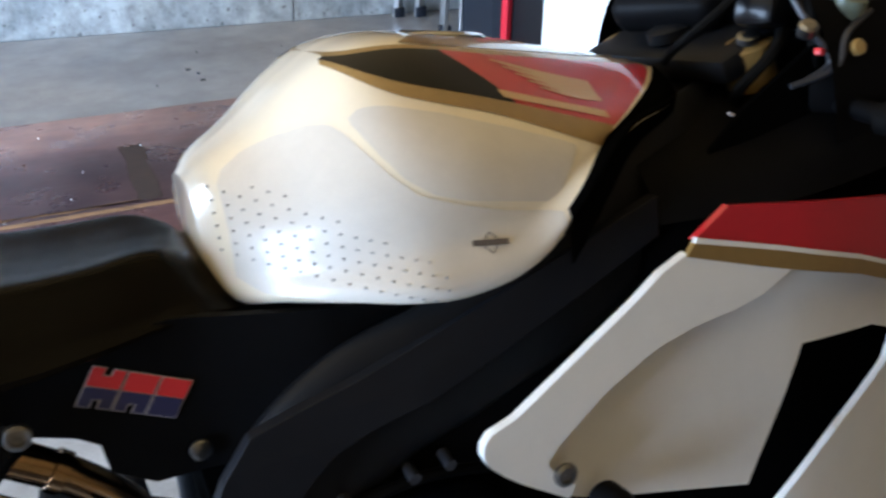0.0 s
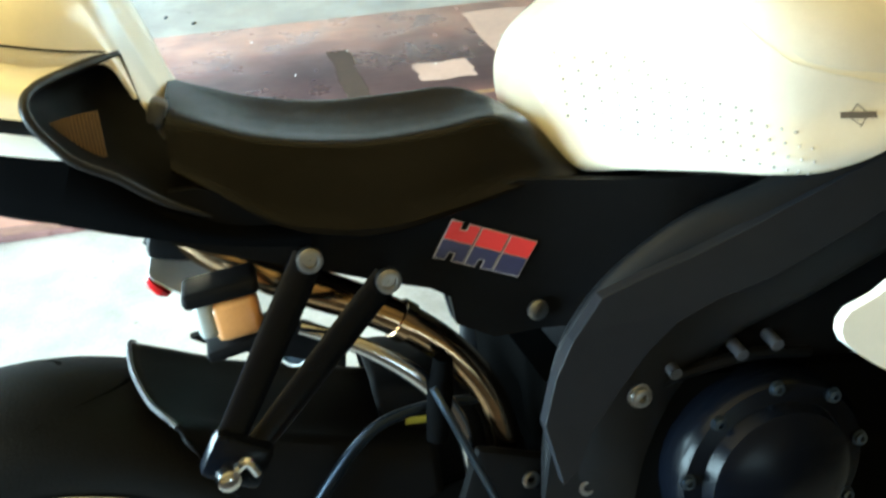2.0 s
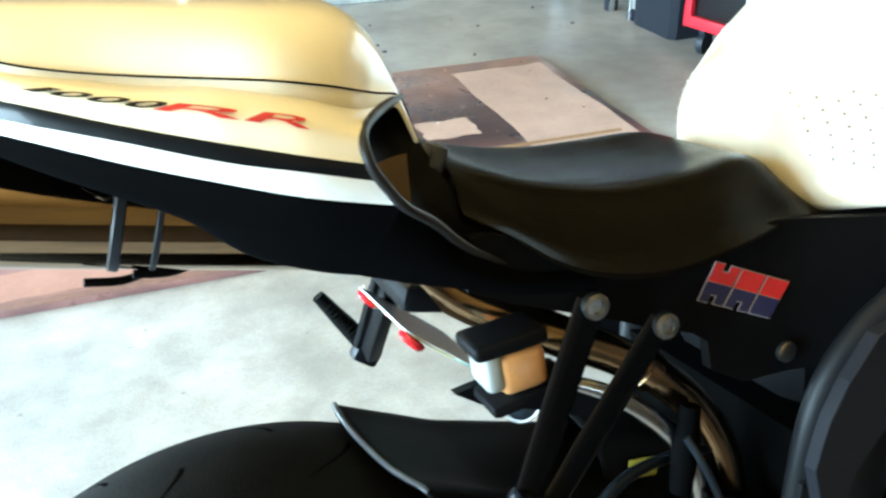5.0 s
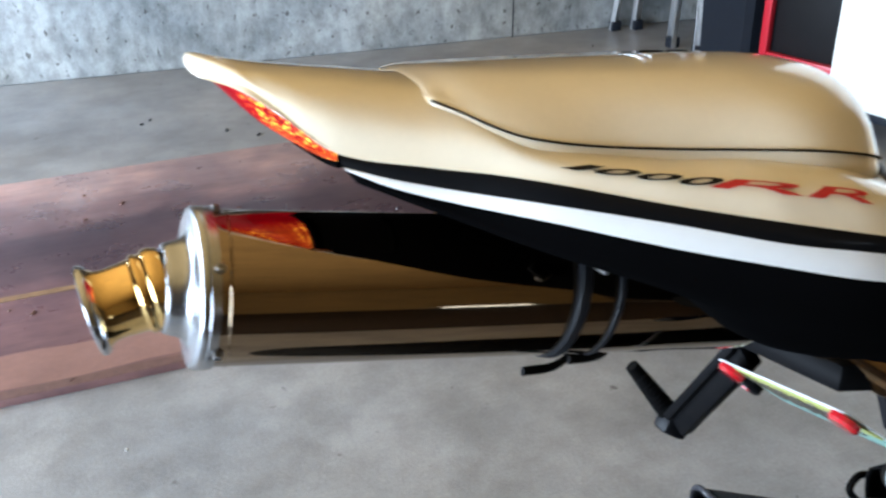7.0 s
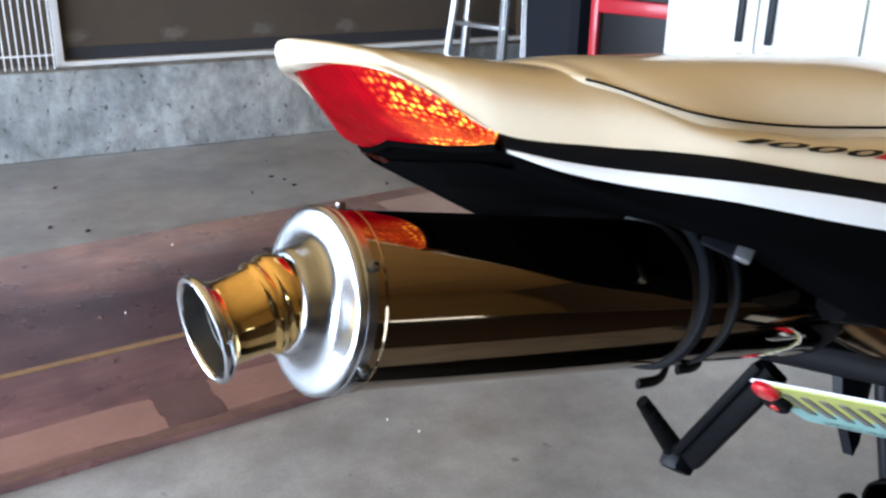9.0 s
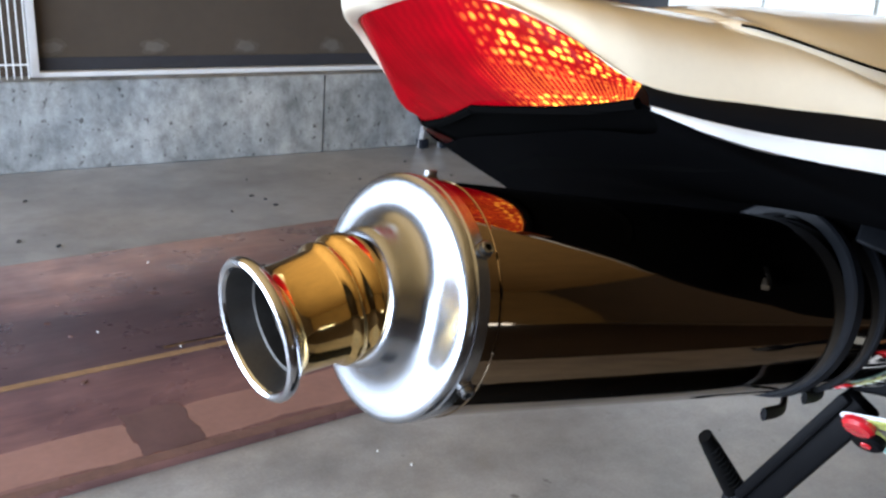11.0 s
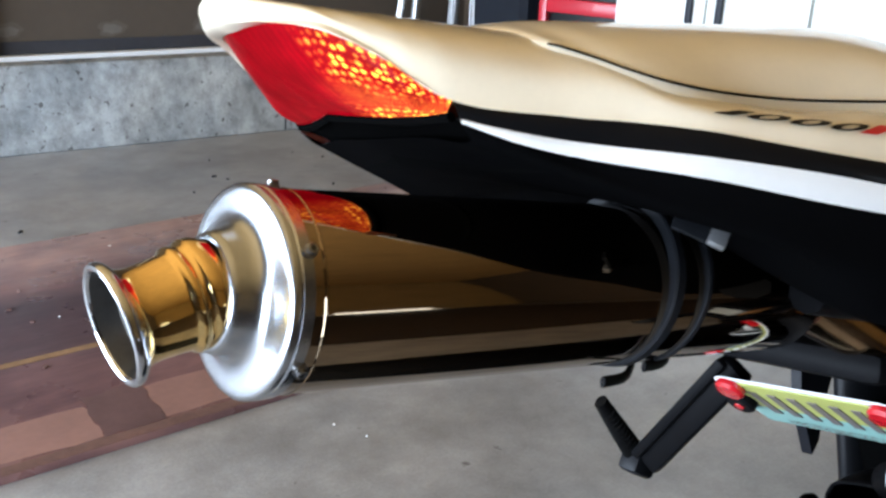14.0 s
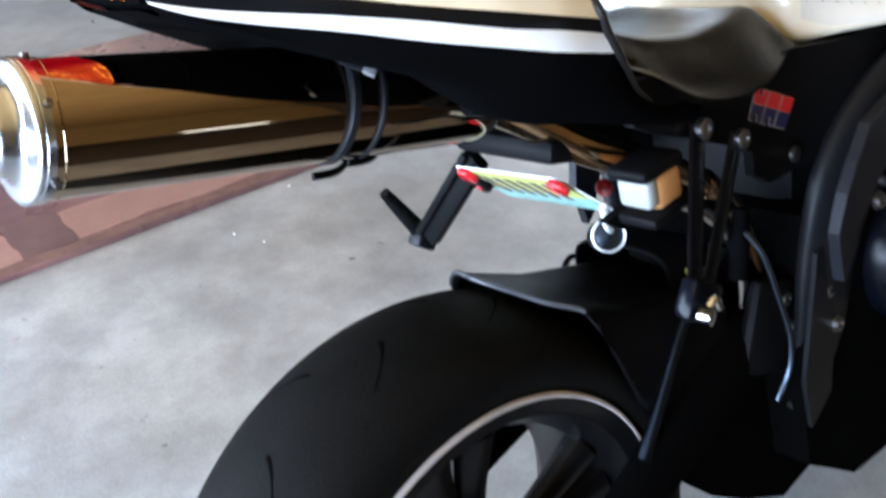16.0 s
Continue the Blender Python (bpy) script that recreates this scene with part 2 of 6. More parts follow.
def board_material():
    """Stained plywood: bands of pink, brown and dark purple-brown along the sheet, with grain, scuffs and a worn sheen."""
    m = bpy.data.materials.new("stained_plywood")
    m.use_nodes = True
    n, l = m.node_tree.nodes, m.node_tree.links
    p = n["Principled BSDF"]
    co, mp, sep = n.new("ShaderNodeTexCoord"), n.new("ShaderNodeMapping"), n.new("ShaderNodeSeparateXYZ")
    l.new(co.outputs["Object"], mp.inputs["Vector"]), l.new(co.outputs["Object"], sep.inputs["Vector"])
    mp.inputs["Scale"].default_value = (0.30, 1.5, 1.0)
    a, b, c, e = (n.new("ShaderNodeTexNoise") for _ in range(4))
    for t, sc, d, src in ((a, 2.6, 6, mp), (b, 30, 7, mp), (c, 5, 8, co), (e, 3.2, 6, co)):
        t.inputs["Scale"].default_value, t.inputs["Detail"].default_value, t.inputs["Roughness"].default_value = sc, d, 0.6
        l.new(src.outputs["Vector" if src is mp else "Object"], t.inputs["Vector"])
    # position across the sheet, moved about by the noise
    mv = n.new("ShaderNodeMath")
    mv.operation = "MULTIPLY_ADD"
    mv.inputs[1].default_value = 0.42
    l.new(a.outputs["Fac"], mv.inputs[0]), l.new(sep.outputs["Y"], mv.inputs[2])
    across_y = n.new("ShaderNodeMapRange")
    across_y.inputs[1].default_value, across_y.inputs[2].default_value = 1.71, 3.01
    l.new(mv.outputs[0], across_y.inputs[0])
    r = n.new("ShaderNodeValToRGB")
    el = r.color_ramp.elements
    el[0].position, el[0].color = 0.0, (0.180, 0.096, 0.089, 1)
    el[1].position, el[1].color = 1.0, (0.450, 0.290, 0.255, 1)
    for at, col in ((0.18, (0.158, 0.087, 0.086)), (0.33, (0.132, 0.076, 0.080)), (0.42, (0.080, 0.052, 0.060)), (0.62, (0.076, 0.050, 0.060)), (0.74, (0.165, 0.098, 0.100)), (0.86, (0.370, 0.230, 0.205))):
        x = el.new(at)
        x.color = (*col, 1)
    l.new(across_y.outputs[0], r.inputs["Fac"])
    r2, r3 = n.new("ShaderNodeValToRGB"), n.new("ShaderNodeValToRGB")
    r2.color_ramp.elements[0].color, r2.color_ramp.elements[0].position = (0.72, 0.72, 0.74, 1), 0.32
    r2.color_ramp.elements[1].color, r2.color_ramp.elements[1].position = (1.10, 1.09, 1.08, 1), 0.68
    l.new(b.outputs["Fac"], r2.inputs["Fac"])
    r3.color_ramp.elements[0].color, r3.color_ramp.elements[0].position = (0.70, 0.70, 0.76, 1), 0.38
    r3.color_ramp.elements[1].color, r3.color_ramp.elements[1].position = (1.18, 1.14, 1.10, 1), 0.64
    l.new(e.outputs["Fac"], r3.inputs["Fac"])
    last = r.outputs["Color"]
    for other in (r2, r3):
        mx = n.new("ShaderNodeMix")
        mx.data_type, mx.blend_type = "RGBA", "MULTIPLY"
        mx.inputs["Factor"].default_value = 1.0
        l.new(last, mx.inputs["A"]), l.new(other.outputs["Color"], mx.inputs["B"])
        last = mx.outputs["Result"]
    l.new(last, p.inputs["Base Color"])
    q = n.new("ShaderNodeMapRange")
    q.inputs[1].default_value, q.inputs[2].default_value, q.inputs[3].default_value, q.inputs[4].default_value = 0.35, 0.65, 0.22, 0.42
    l.new(c.outputs["Fac"], q.inputs[0]), l.new(q.outputs[0], p.inputs["Roughness"])
    u = n.new("ShaderNodeBump")
    u.inputs["Strength"].default_value, u.inputs["Distance"].default_value = 0.12, 0.003
    l.new(c.outputs["Fac"], u.inputs["Height"]), l.new(u.outputs["Normal"], p.inputs["Normal"])
    return m


BOARD = board_material()
BOARD_PALE = material("pale_scuffed_plywood", (0.26, 0.145, 0.122), 0.38, spread=0.2, scale=6)
BOARD_PALER = material("paler_plywood", (0.40, 0.29, 0.255), 0.42, spread=0.18, scale=6)
BOARD_DARK = material("dark_stained_plywood", (0.12, 0.070, 0.068), 0.33, spread=0.25, scale=8)
BOARD_MARK = material("black_brown_stain", (0.036, 0.023, 0.019), 0.7, spread=0.3, scale=20)
BOARD_EDGE = material("plywood_edge", (0.13, 0.068, 0.055), 0.7, spread=0.3, scale=30)
BOARD_LINE = material("ochre_chalk_line", (0.24, 0.145, 0.075), 0.6, spread=0.3, scale=30)


def lamp_material():
    """The lit tail lamp: red lens, with amber facets towards its front and lower side; caustic and glints are painted
    as emission.
    """
    m = bpy.data.materials.new("lit_tail_lamp_lens")
    m.use_nodes = True
    n, l = m.node_tree.nodes, m.node_tree.links
    p = n["Principled BSDF"]
    uv = n.new("ShaderNodeTexCoord")
    sep = n.new("ShaderNodeSeparateXYZ")
    l.new(uv.outputs["UV"], sep.inputs["Vector"])
    nz = n.new("ShaderNodeTexNoise")
    nz.inputs["Scale"].default_value, nz.inputs["Detail"].default_value = 0.42, 3
    br = n.new("ShaderNodeTexVoronoi")
    mp = n.new("ShaderNodeMapping")
    mp.inputs["Scale"].default_value = (52, 11, 1)
    mp.inputs["Location"].default_value = (0.0, 0.5, 0.0)
    l.new(uv.outputs["UV"], mp.inputs["Vector"]), l.new(mp.outputs["Vector"], br.inputs["Vector"])
    l.new(mp.outputs["Vector"], nz.inputs["Vector"])
    br.inputs["Scale"].default_value, br.inputs["Randomness"].default_value = 1.0, 0.40
    rr = n.new("ShaderNodeValToRGB")
    rr.color_ramp.elements[0].position, rr.color_ramp.elements[0].color = 0.20, (1, 1, 1, 1)
    rr.color_ramp.elements[1].position, rr.color_ramp.elements[1].color = 0.46, (0, 0, 0, 1)
    l.new(br.outputs["Distance"], rr.inputs["Fac"])
    # U runs from the right corner round the tip to the left corner
    fr = n.new("ShaderNodeMapRange")
    fr.inputs[1].default_value, fr.inputs[2].default_value, fr.inputs[3].default_value, fr.inputs[4].default_value = 0.33, 0.25, 0.0, 1.0
    l.new(sep.outputs["X"], fr.inputs[0])
    m1, m2, m3 = (n.new("ShaderNodeMath") for _ in range(3))
    m1.operation = m2.operation = "MULTIPLY"
    m3.operation = "MULTIPLY_ADD"
    m3.inputs[1].default_value, m3.inputs[2].default_value = 5.0, -1.6
    l.new(nz.outputs["Fac"], m3.inputs[0])
    l.new(fr.outputs[0], m1.inputs[0]), l.new(rr.outputs["Color"], m1.inputs[1])
    m3.use_clamp = True
    l.new(m1.outputs[0], m2.inputs[0]), l.new(m3.outputs[0], m2.inputs[1])
    # facets fade towards the lower edge, where a bright caustic line is painted in
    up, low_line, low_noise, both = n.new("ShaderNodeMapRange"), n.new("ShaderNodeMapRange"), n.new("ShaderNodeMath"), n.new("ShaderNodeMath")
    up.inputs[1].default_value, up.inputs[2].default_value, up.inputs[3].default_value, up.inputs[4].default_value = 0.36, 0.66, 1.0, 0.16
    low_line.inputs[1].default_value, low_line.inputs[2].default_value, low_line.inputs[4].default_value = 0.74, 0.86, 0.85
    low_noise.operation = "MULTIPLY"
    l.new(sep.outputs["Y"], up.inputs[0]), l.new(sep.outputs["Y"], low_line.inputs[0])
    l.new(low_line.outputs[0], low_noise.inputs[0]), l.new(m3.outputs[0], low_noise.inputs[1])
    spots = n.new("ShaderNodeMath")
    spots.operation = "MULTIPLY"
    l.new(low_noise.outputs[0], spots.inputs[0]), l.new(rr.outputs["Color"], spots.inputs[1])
    wide = n.new("ShaderNodeMapRange")
    wide.inputs[1].default_value, wide.inputs[2].default_value = 0.38, 0.28
    l.new(sep.outputs["X"], wide.inputs[0])
    lit_low, lit_up = n.new("ShaderNodeMath"), n.new("ShaderNodeMath")
    lit_low.operation = lit_up.operation = "MULTIPLY"
    l.new(spots.outputs[0], lit_low.inputs[0]), l.new(wide.outputs[0], lit_low.inputs[1])
    l.new(m2.outputs[0], lit_up.inputs[0]), l.new(up.outputs[0], lit_up.inputs[1])
    both.operation = "MAXIMUM"
    # painted glints of upright flutes between the two
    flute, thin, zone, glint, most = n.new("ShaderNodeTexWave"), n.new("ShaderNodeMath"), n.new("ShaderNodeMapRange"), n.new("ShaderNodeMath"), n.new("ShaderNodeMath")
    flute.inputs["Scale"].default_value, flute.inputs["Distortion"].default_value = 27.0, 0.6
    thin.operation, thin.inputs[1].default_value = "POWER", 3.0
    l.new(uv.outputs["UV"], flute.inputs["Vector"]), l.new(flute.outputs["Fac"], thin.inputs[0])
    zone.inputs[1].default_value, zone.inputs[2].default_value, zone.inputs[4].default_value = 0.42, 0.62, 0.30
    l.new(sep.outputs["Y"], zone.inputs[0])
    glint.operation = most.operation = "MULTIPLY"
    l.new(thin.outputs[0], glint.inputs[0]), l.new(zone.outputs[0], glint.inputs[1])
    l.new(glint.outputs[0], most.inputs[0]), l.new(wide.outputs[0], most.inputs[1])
    rest = n.new("ShaderNodeMath")
    rest.operation = "MAXIMUM"
    l.new(lit_low.outputs[0], rest.inputs[0]), l.new(most.outputs[0], rest.inputs[1])
    l.new(rest.outputs[0], both.inputs[0]), l.new(lit_up.outputs[0], both.inputs[1])
    glow = n.new("ShaderNodeMath")
    glow.operation, glow.use_clamp = "MULTIPLY_ADD", True
    glow.inputs[1].default_value = 0.03
    l.new(fr.outputs[0], glow.inputs[0]), l.new(both.outputs[0], glow.inputs[2])
    lines = n.new("ShaderNodeTexWave")
    lines.inputs["Scale"].default_value, lines.inputs["Distortion"].default_value = 16.0, 2.5
    l.new(uv.outputs["UV"], lines.inputs["Vector"])
    mx = n.new("ShaderNodeMix")
    mx.data_type = "RGBA"
    mx.inputs["A"].default_value, mx.inputs["B"].default_value = (0.80, 0.001, 0.016, 1), (1.0, 0.60, 0.06, 1)
    l.new(glow.outputs[0], mx.inputs["Factor"])
    mb = n.new("ShaderNodeMix")
    mb.data_type = "RGBA"
    mb.inputs["A"].default_value, mb.inputs["B"].default_value = (0.06, 0.0005, 0.001, 1), (0.12, 0.03, 0.002, 1)
    l.new(m2.outputs[0], mb.inputs["Factor"])
    l.new(mb.outputs["Result"], p.inputs["Base Color"]), l.new(mx.outputs["Result"], p.inputs["Emission Color"])
    es = n.new("ShaderNodeMapRange")
    es.inputs[3].default_value, es.inputs[4].default_value = 0.85, 6.0
    l.new(glow.outputs[0], es.inputs[0])
    band = n.new("ShaderNodeMapRange")
    band.inputs[3].default_value, band.inputs[4].default_value = 0.88, 1.06
    em = n.new("ShaderNodeMath")
    em.operation = "MULTIPLY"
    l.new(lines.outputs["Fac"], band.inputs[0]), l.new(es.outputs[0], em.inputs[0]), l.new(band.outputs[0], em.inputs[1])
    tip, deep = n.new("ShaderNodeMapRange"), n.new("ShaderNodeMath")
    tip.inputs[1].default_value, tip.inputs[2].default_value, tip.inputs[3].default_value, tip.inputs[4].default_value = 0.34, 0.46, 1.0, 0.55
    deep.operation = "MULTIPLY"
    cloud, soft_c = n.new("ShaderNodeTexNoise"), n.new("ShaderNodeMapRange")
    cloud.inputs["Scale"].default_value, cloud.inputs["Detail"].default_value = 0.22, 3
    soft_c.inputs[1].default_value, soft_c.inputs[2].default_value, soft_c.inputs[3].default_value, soft_c.inputs[4].default_value = 0.35, 0.65, 0.66, 1.12
    smooth_em = n.new("ShaderNodeMath")
    smooth_em.operation = "MULTIPLY"
    l.new(mp.outputs["Vector"], cloud.inputs["Vector"]), l.new(cloud.outputs["Fac"], soft_c.inputs[0])
    l.new(em.outputs[0], smooth_em.inputs[0]), l.new(soft_c.outputs[0], smooth_em.inputs[1])
    l.new(sep.outputs["X"], tip.inputs[0]), l.new(smooth_em.outputs[0], deep.inputs[0]), l.new(tip.outputs[0], deep.inputs[1])
    l.new(deep.outputs[0], p.inputs["Emission Strength"])
    p.inputs["Roughness"].default_value, p.inputs["Coat Weight"].default_value = 0.22, 0.03
    p.inputs["Specular IOR Level"].default_value = 0.01
    return m


LAMP = lamp_material()


# ---------------------------------------------------------------- mesh helpers
def part(name, bm, mat, parent=None, label="", smooth=True):
    """Links a bmesh as one mesh object under a thing or a part."""
    me = bpy.data.meshes.new(name)
    bmesh.ops.recalc_face_normals(bm, faces=bm.faces)
    bm.to_mesh(me)
    bm.free()
    return link(name, me, mat, parent, label, smooth)


def link(name, me, mat, parent=None, label="", smooth=True):
    for m in mat if isinstance(mat, (list, tuple)) else [mat]:
        me.materials.append(m)
    if smooth:
        me.shade_smooth()
        me.set_sharp_from_angle(angle=radians(38))
    ob = new(name, me)
    ob.parent = parent
    if label:
        tagged(ob, label)
    return ob


def empty(name, label, category, group="", kind=""):
    ob = new(name)
    ob.empty_display_size = 0.1
    return tagged(ob, label, category, group, kind)


def spline(points, count):
    """Catmull-Rom through the rows of an array, sampled count times."""
    p = np.asarray(points, float)
    k = len(p)
    ext = np.concatenate([2 * p[:1] - p[1:2], p, 2 * p[-1:] - p[-2:-1]])
    u = np.linspace(0, k - 1 - 1e-9, count)
    i = u.astype(int)
    t = (u - i).reshape(-1, *[1] * (p.ndim - 1))
    a, b, c, d = ext[i], ext[i + 1], ext[i + 2], ext[i + 3]
    return 0.5 * (2 * b + (c - a) * t + (2 * a - 5 * b + 4 * c - d) * t**2 + (3 * b - a - 3 * c + d) * t**3)


def sheet(bm, grid, wrap=False, flip=False):
    """Adds a grid of points (rows x columns x 3) to bm as quads; wrap closes the columns."""
    rows = [[bm.verts.new(p) for p in row] for row in grid]
    cols = len(rows[0])
    for a, b in zip(rows, rows[1:]):
        for j in range(cols if wrap else cols - 1):
            k = (j + 1) % cols
            f = (a[j], a[k], b[k], b[j])
            try:
                bm.faces.new(f[::-1] if flip else f)
            except ValueError:
                pass
    return rows


def cap(bm, ring, flip=False):
    try:
        bm.faces.new(ring[::-1] if flip else ring)
    except ValueError:
        pass


def loft(stations, rows, cols):
    """Half sections (x, [(y, z), ...]) from the crown to the keel, smoothed and mirrored into closed rings."""
    g = np.array([[(x, y, z) for y, z in pts] for x, pts in stations], float)
    g = spline(g, rows)
    g = np.stack([spline(r, cols) for r in g])
    other = g[:, ::-1][:, 1:-1] * (1, -1, 1)
    return np.concatenate([g, other], 1)


def closed_loft(stations, rows, cols):
    bm = bmesh.new()
    rings = sheet(bm, loft(stations, rows, cols), wrap=True)
    cap(bm, rings[0]), cap(bm, rings[-1], True)
    return bm


def frame_along(points):
    p = np.asarray(points, float)
    d = np.gradient(p, axis=0)
    return p, d / np.linalg.norm(d, axis=1)[:, None]


def tube(bm, points, radius, sides=12, count=24, up=(0, 1, 0), squash=1.0, caps=True):
    """A tube along smoothed points. radius: one number or one for each point."""
    p, d = frame_along(spline(points, count) if len(points) > 2 else np.linspace(points[0], points[1], 2))
    r = np.full(len(p), radius, float) if np.isscalar(radius) else spline(np.reshape(radius, (-1, 1)), len(p))[:, 0]
    rings = []
    u = np.array(up, float)
    for q, t, s in zip(p, d, r):
        a = np.cross(t, u)
        if np.linalg.norm(a) < 1e-3:
            a = np.cross(t, (1, 0, 0.1))
        a /= np.linalg.norm(a)
        b = np.cross(a, t)
        rings.append([q + s * (math.cos(w) * a + squash * math.sin(w) * b) for w in np.linspace(0, 2 * math.pi, sides, endpoint=False)])
    got = sheet(bm, rings, wrap=True)
    if caps:
        cap(bm, got[0]), cap(bm, got[-1], True)
    return bm


def lathe(bm, profile, origin, axis, sides=48, closed=False):
    """Turns (along, radius) pairs about an axis through origin."""
    a = Vector(axis).normalized()
    b = a.orthogonal().normalized()
    c = a.cross(b)
    o = Vector(origin)
    rings = [[o + a * s + (b * math.cos(w) + c * math.sin(w)) * r for w in np.linspace(0, 2 * math.pi, sides, endpoint=False)] for s, r in profile]
    got = sheet(bm, rings, wrap=True)
    if closed:
        cap(bm, got[0]), cap(bm, got[-1], True)
    return bm


def box(bm, size, at=(0, 0, 0), rot=None, bevel=0.0, segments=2):
    m = Matrix.Translation(at) @ (rot.to_4x4() if rot is not None else Matrix()) @ Matrix.Diagonal((*size, 1))
    got = bmesh.ops.create_cube(bm, size=1.0, matrix=m)
    if bevel:
        edges = list({e for v in got["verts"] for e in v.link_edges})
        bmesh.ops.bevel(bm, geom=edges, offset=bevel, segments=segments, affect="EDGES", profile=0.5)
    return bm


def turn(rx=0, ry=0, rz=0):
    return Euler([radians(a) for a in (rx, ry, rz)]).to_matrix()


def plate(outline, depth, thick, step=0.02, inset=None):
    """An outline in x and z, cut into a fine grid, laid on y = depth(x, z) and given a thickness towards +y."""
    bm = bmesh.new()
    bm.faces.new([bm.verts.new((x, 0, z)) for x, z in outline])
    pts = np.array(outline)
    lo, hi = pts.min(0), pts.max(0)
    for axis, n in ((0, (1, 0, 0)), (1, (0, 0, 1))):
        for v in np.arange(lo[axis] + step, hi[axis], step):
            co = (v, 0, 0) if axis == 0 else (0, 0, v)
            bmesh.ops.bisect_plane(bm, geom=bm.verts[:] + bm.edges[:] + bm.faces[:], plane_co=co, plane_no=n)
    for v in bm.verts:
        v.co.y = depth(v.co.x, v.co.z)
    bmesh.ops.recalc_face_normals(bm, faces=bm.faces)
    got = bmesh.ops.extrude_face_region(bm, geom=bm.faces[:])
    for v in got["geom"]:
        if isinstance(v, bmesh.types.BMVert):
            v.co.y += thick
    return bm


def hex_bolt(bm, at, axis, r=0.007, h=0.005):
    lathe(bm, [(0, r * 1.25), (h * 0.3, r * 1.25), (h * 0.35, r), (h * 0.9, r), (h, r * 0.85), (h, r * 0.5), (h * 0.4, r * 0.45), (h * 0.4, 0.0002)], at, axis, 12)


def mirrored(bm):
    """Adds the copy of all geometry on the other side of the centre plane."""
    got = bmesh.ops.duplicate(bm, geom=bm.verts[:] + bm.edges[:] + bm.faces[:])
    vs = [v for v in got["geom"] if isinstance(v, bmesh.types.BMVert)]
    for v in vs:
        v.co.y = -v.co.y
    return bm


# ---------------------------------------------------------------- the garage
def wall_frame():
    return Matrix.Translation((0.25, 4.0, 0)) @ turn(0, 0, -5.1).to_4x4()


WALL = wall_frame()


def setting(name, bm, mat, label, matrix=None, smooth=False):
    ob = part(name, bm, mat, None, "", smooth)
    if matrix is not None:
        ob.matrix_world = matrix
    return tagged(ob, label, "structure", "", "structure")


floor = setting("floor", box(bmesh.new(), (12.0, 11.6, 0.1), (1.0, 0.1, -0.05)), FLOOR, "worn grey stained concrete garage floor")
# unseen dark slab, added to darken reflections and bounce from the far floor
setting("dark_floor_panel", box(bmesh.new(), (5.4, 3.75, 0.006), (0.2, -2.66, 0.003)), DARK_FLOOR, "unseen dark brown panel added over the far floor to darken reflections")
setting("ground", box(bmesh.new(), (400.0, 400.0, 0.1), (-20.0, 0.0, -0.16)), FLOOR, "pale concrete driveway outside the open door")
setting("wall_curb", box(bmesh.new(), (9.0, 0.2, 0.385), (0.0, 0.1, 0.1925), None, 0.008), WALL_CONCRETE, "low cast concrete wall with stains and pits", WALL)
setting("trim_joint", box(bmesh.new(), (0.005, 0.004, 0.38), (1.39, 0.0, 0.19), turn(0, 1.5, 0)), TAPE, "dark vertical joint in the concrete wall", WALL)
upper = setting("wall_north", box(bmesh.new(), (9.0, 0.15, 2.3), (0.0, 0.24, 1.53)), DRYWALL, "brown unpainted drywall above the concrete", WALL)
trim = setting("trim", box(bmesh.new(), (4.4, 0.05, 0.022), (2.30, 0.135, 0.396), None, 0.004), TRIM, "white painted trim on the concrete ledge", WALL)
setting("trim_post", box(bmesh.new(), (0.035, 0.05, 1.9), (0.115, 0.135, 1.335), None, 0.004), TRIM, "white painted upright trim", WALL)
setting("base_strip", box(bmesh.new(), (4.3, 0.006, 0.055), (2.29, 0.162, 0.435)), TAPE, "dark strip along the foot of the drywall", WALL)
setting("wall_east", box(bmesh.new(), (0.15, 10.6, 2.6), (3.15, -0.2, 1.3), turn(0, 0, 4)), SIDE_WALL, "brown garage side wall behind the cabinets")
bm = box(bmesh.new(), (7.4, 0.15, 2.44), (0.2, -4.72, 1.40))
box(bm, (4.75, 0.15, 0.18), (-1.125, -4.72, 0.09))
box(bm, (1.65, 0.15, 0.18), (3.075, -4.72, 0.09))
setting("wall_south", bm, WALL_TAN, "tan plywood garage wall with a short gap at its foot")
setting("ceiling", box(bmesh.new(), (6.6, 10.0, 0.1), (0.25, -0.1, 2.65)), CEILING, "tan plywood garage ceiling")
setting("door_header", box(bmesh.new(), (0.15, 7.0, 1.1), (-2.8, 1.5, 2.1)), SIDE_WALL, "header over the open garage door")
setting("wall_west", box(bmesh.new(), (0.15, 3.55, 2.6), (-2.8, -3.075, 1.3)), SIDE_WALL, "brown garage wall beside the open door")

# ---------------------------------------------------------------- the motorcycle
LEAN = 13.45
bike = empty("motorcycle", "white and black sport motorcycle leaning on its side stand", "motorcycle")
bike.matrix_world = pose(0, 0, 0, -LEAN, 0, 0)

# --- rear wheel: tyre, rim, hub, spokes, disc
AXLE = (0.0, 0.0, 0.322)


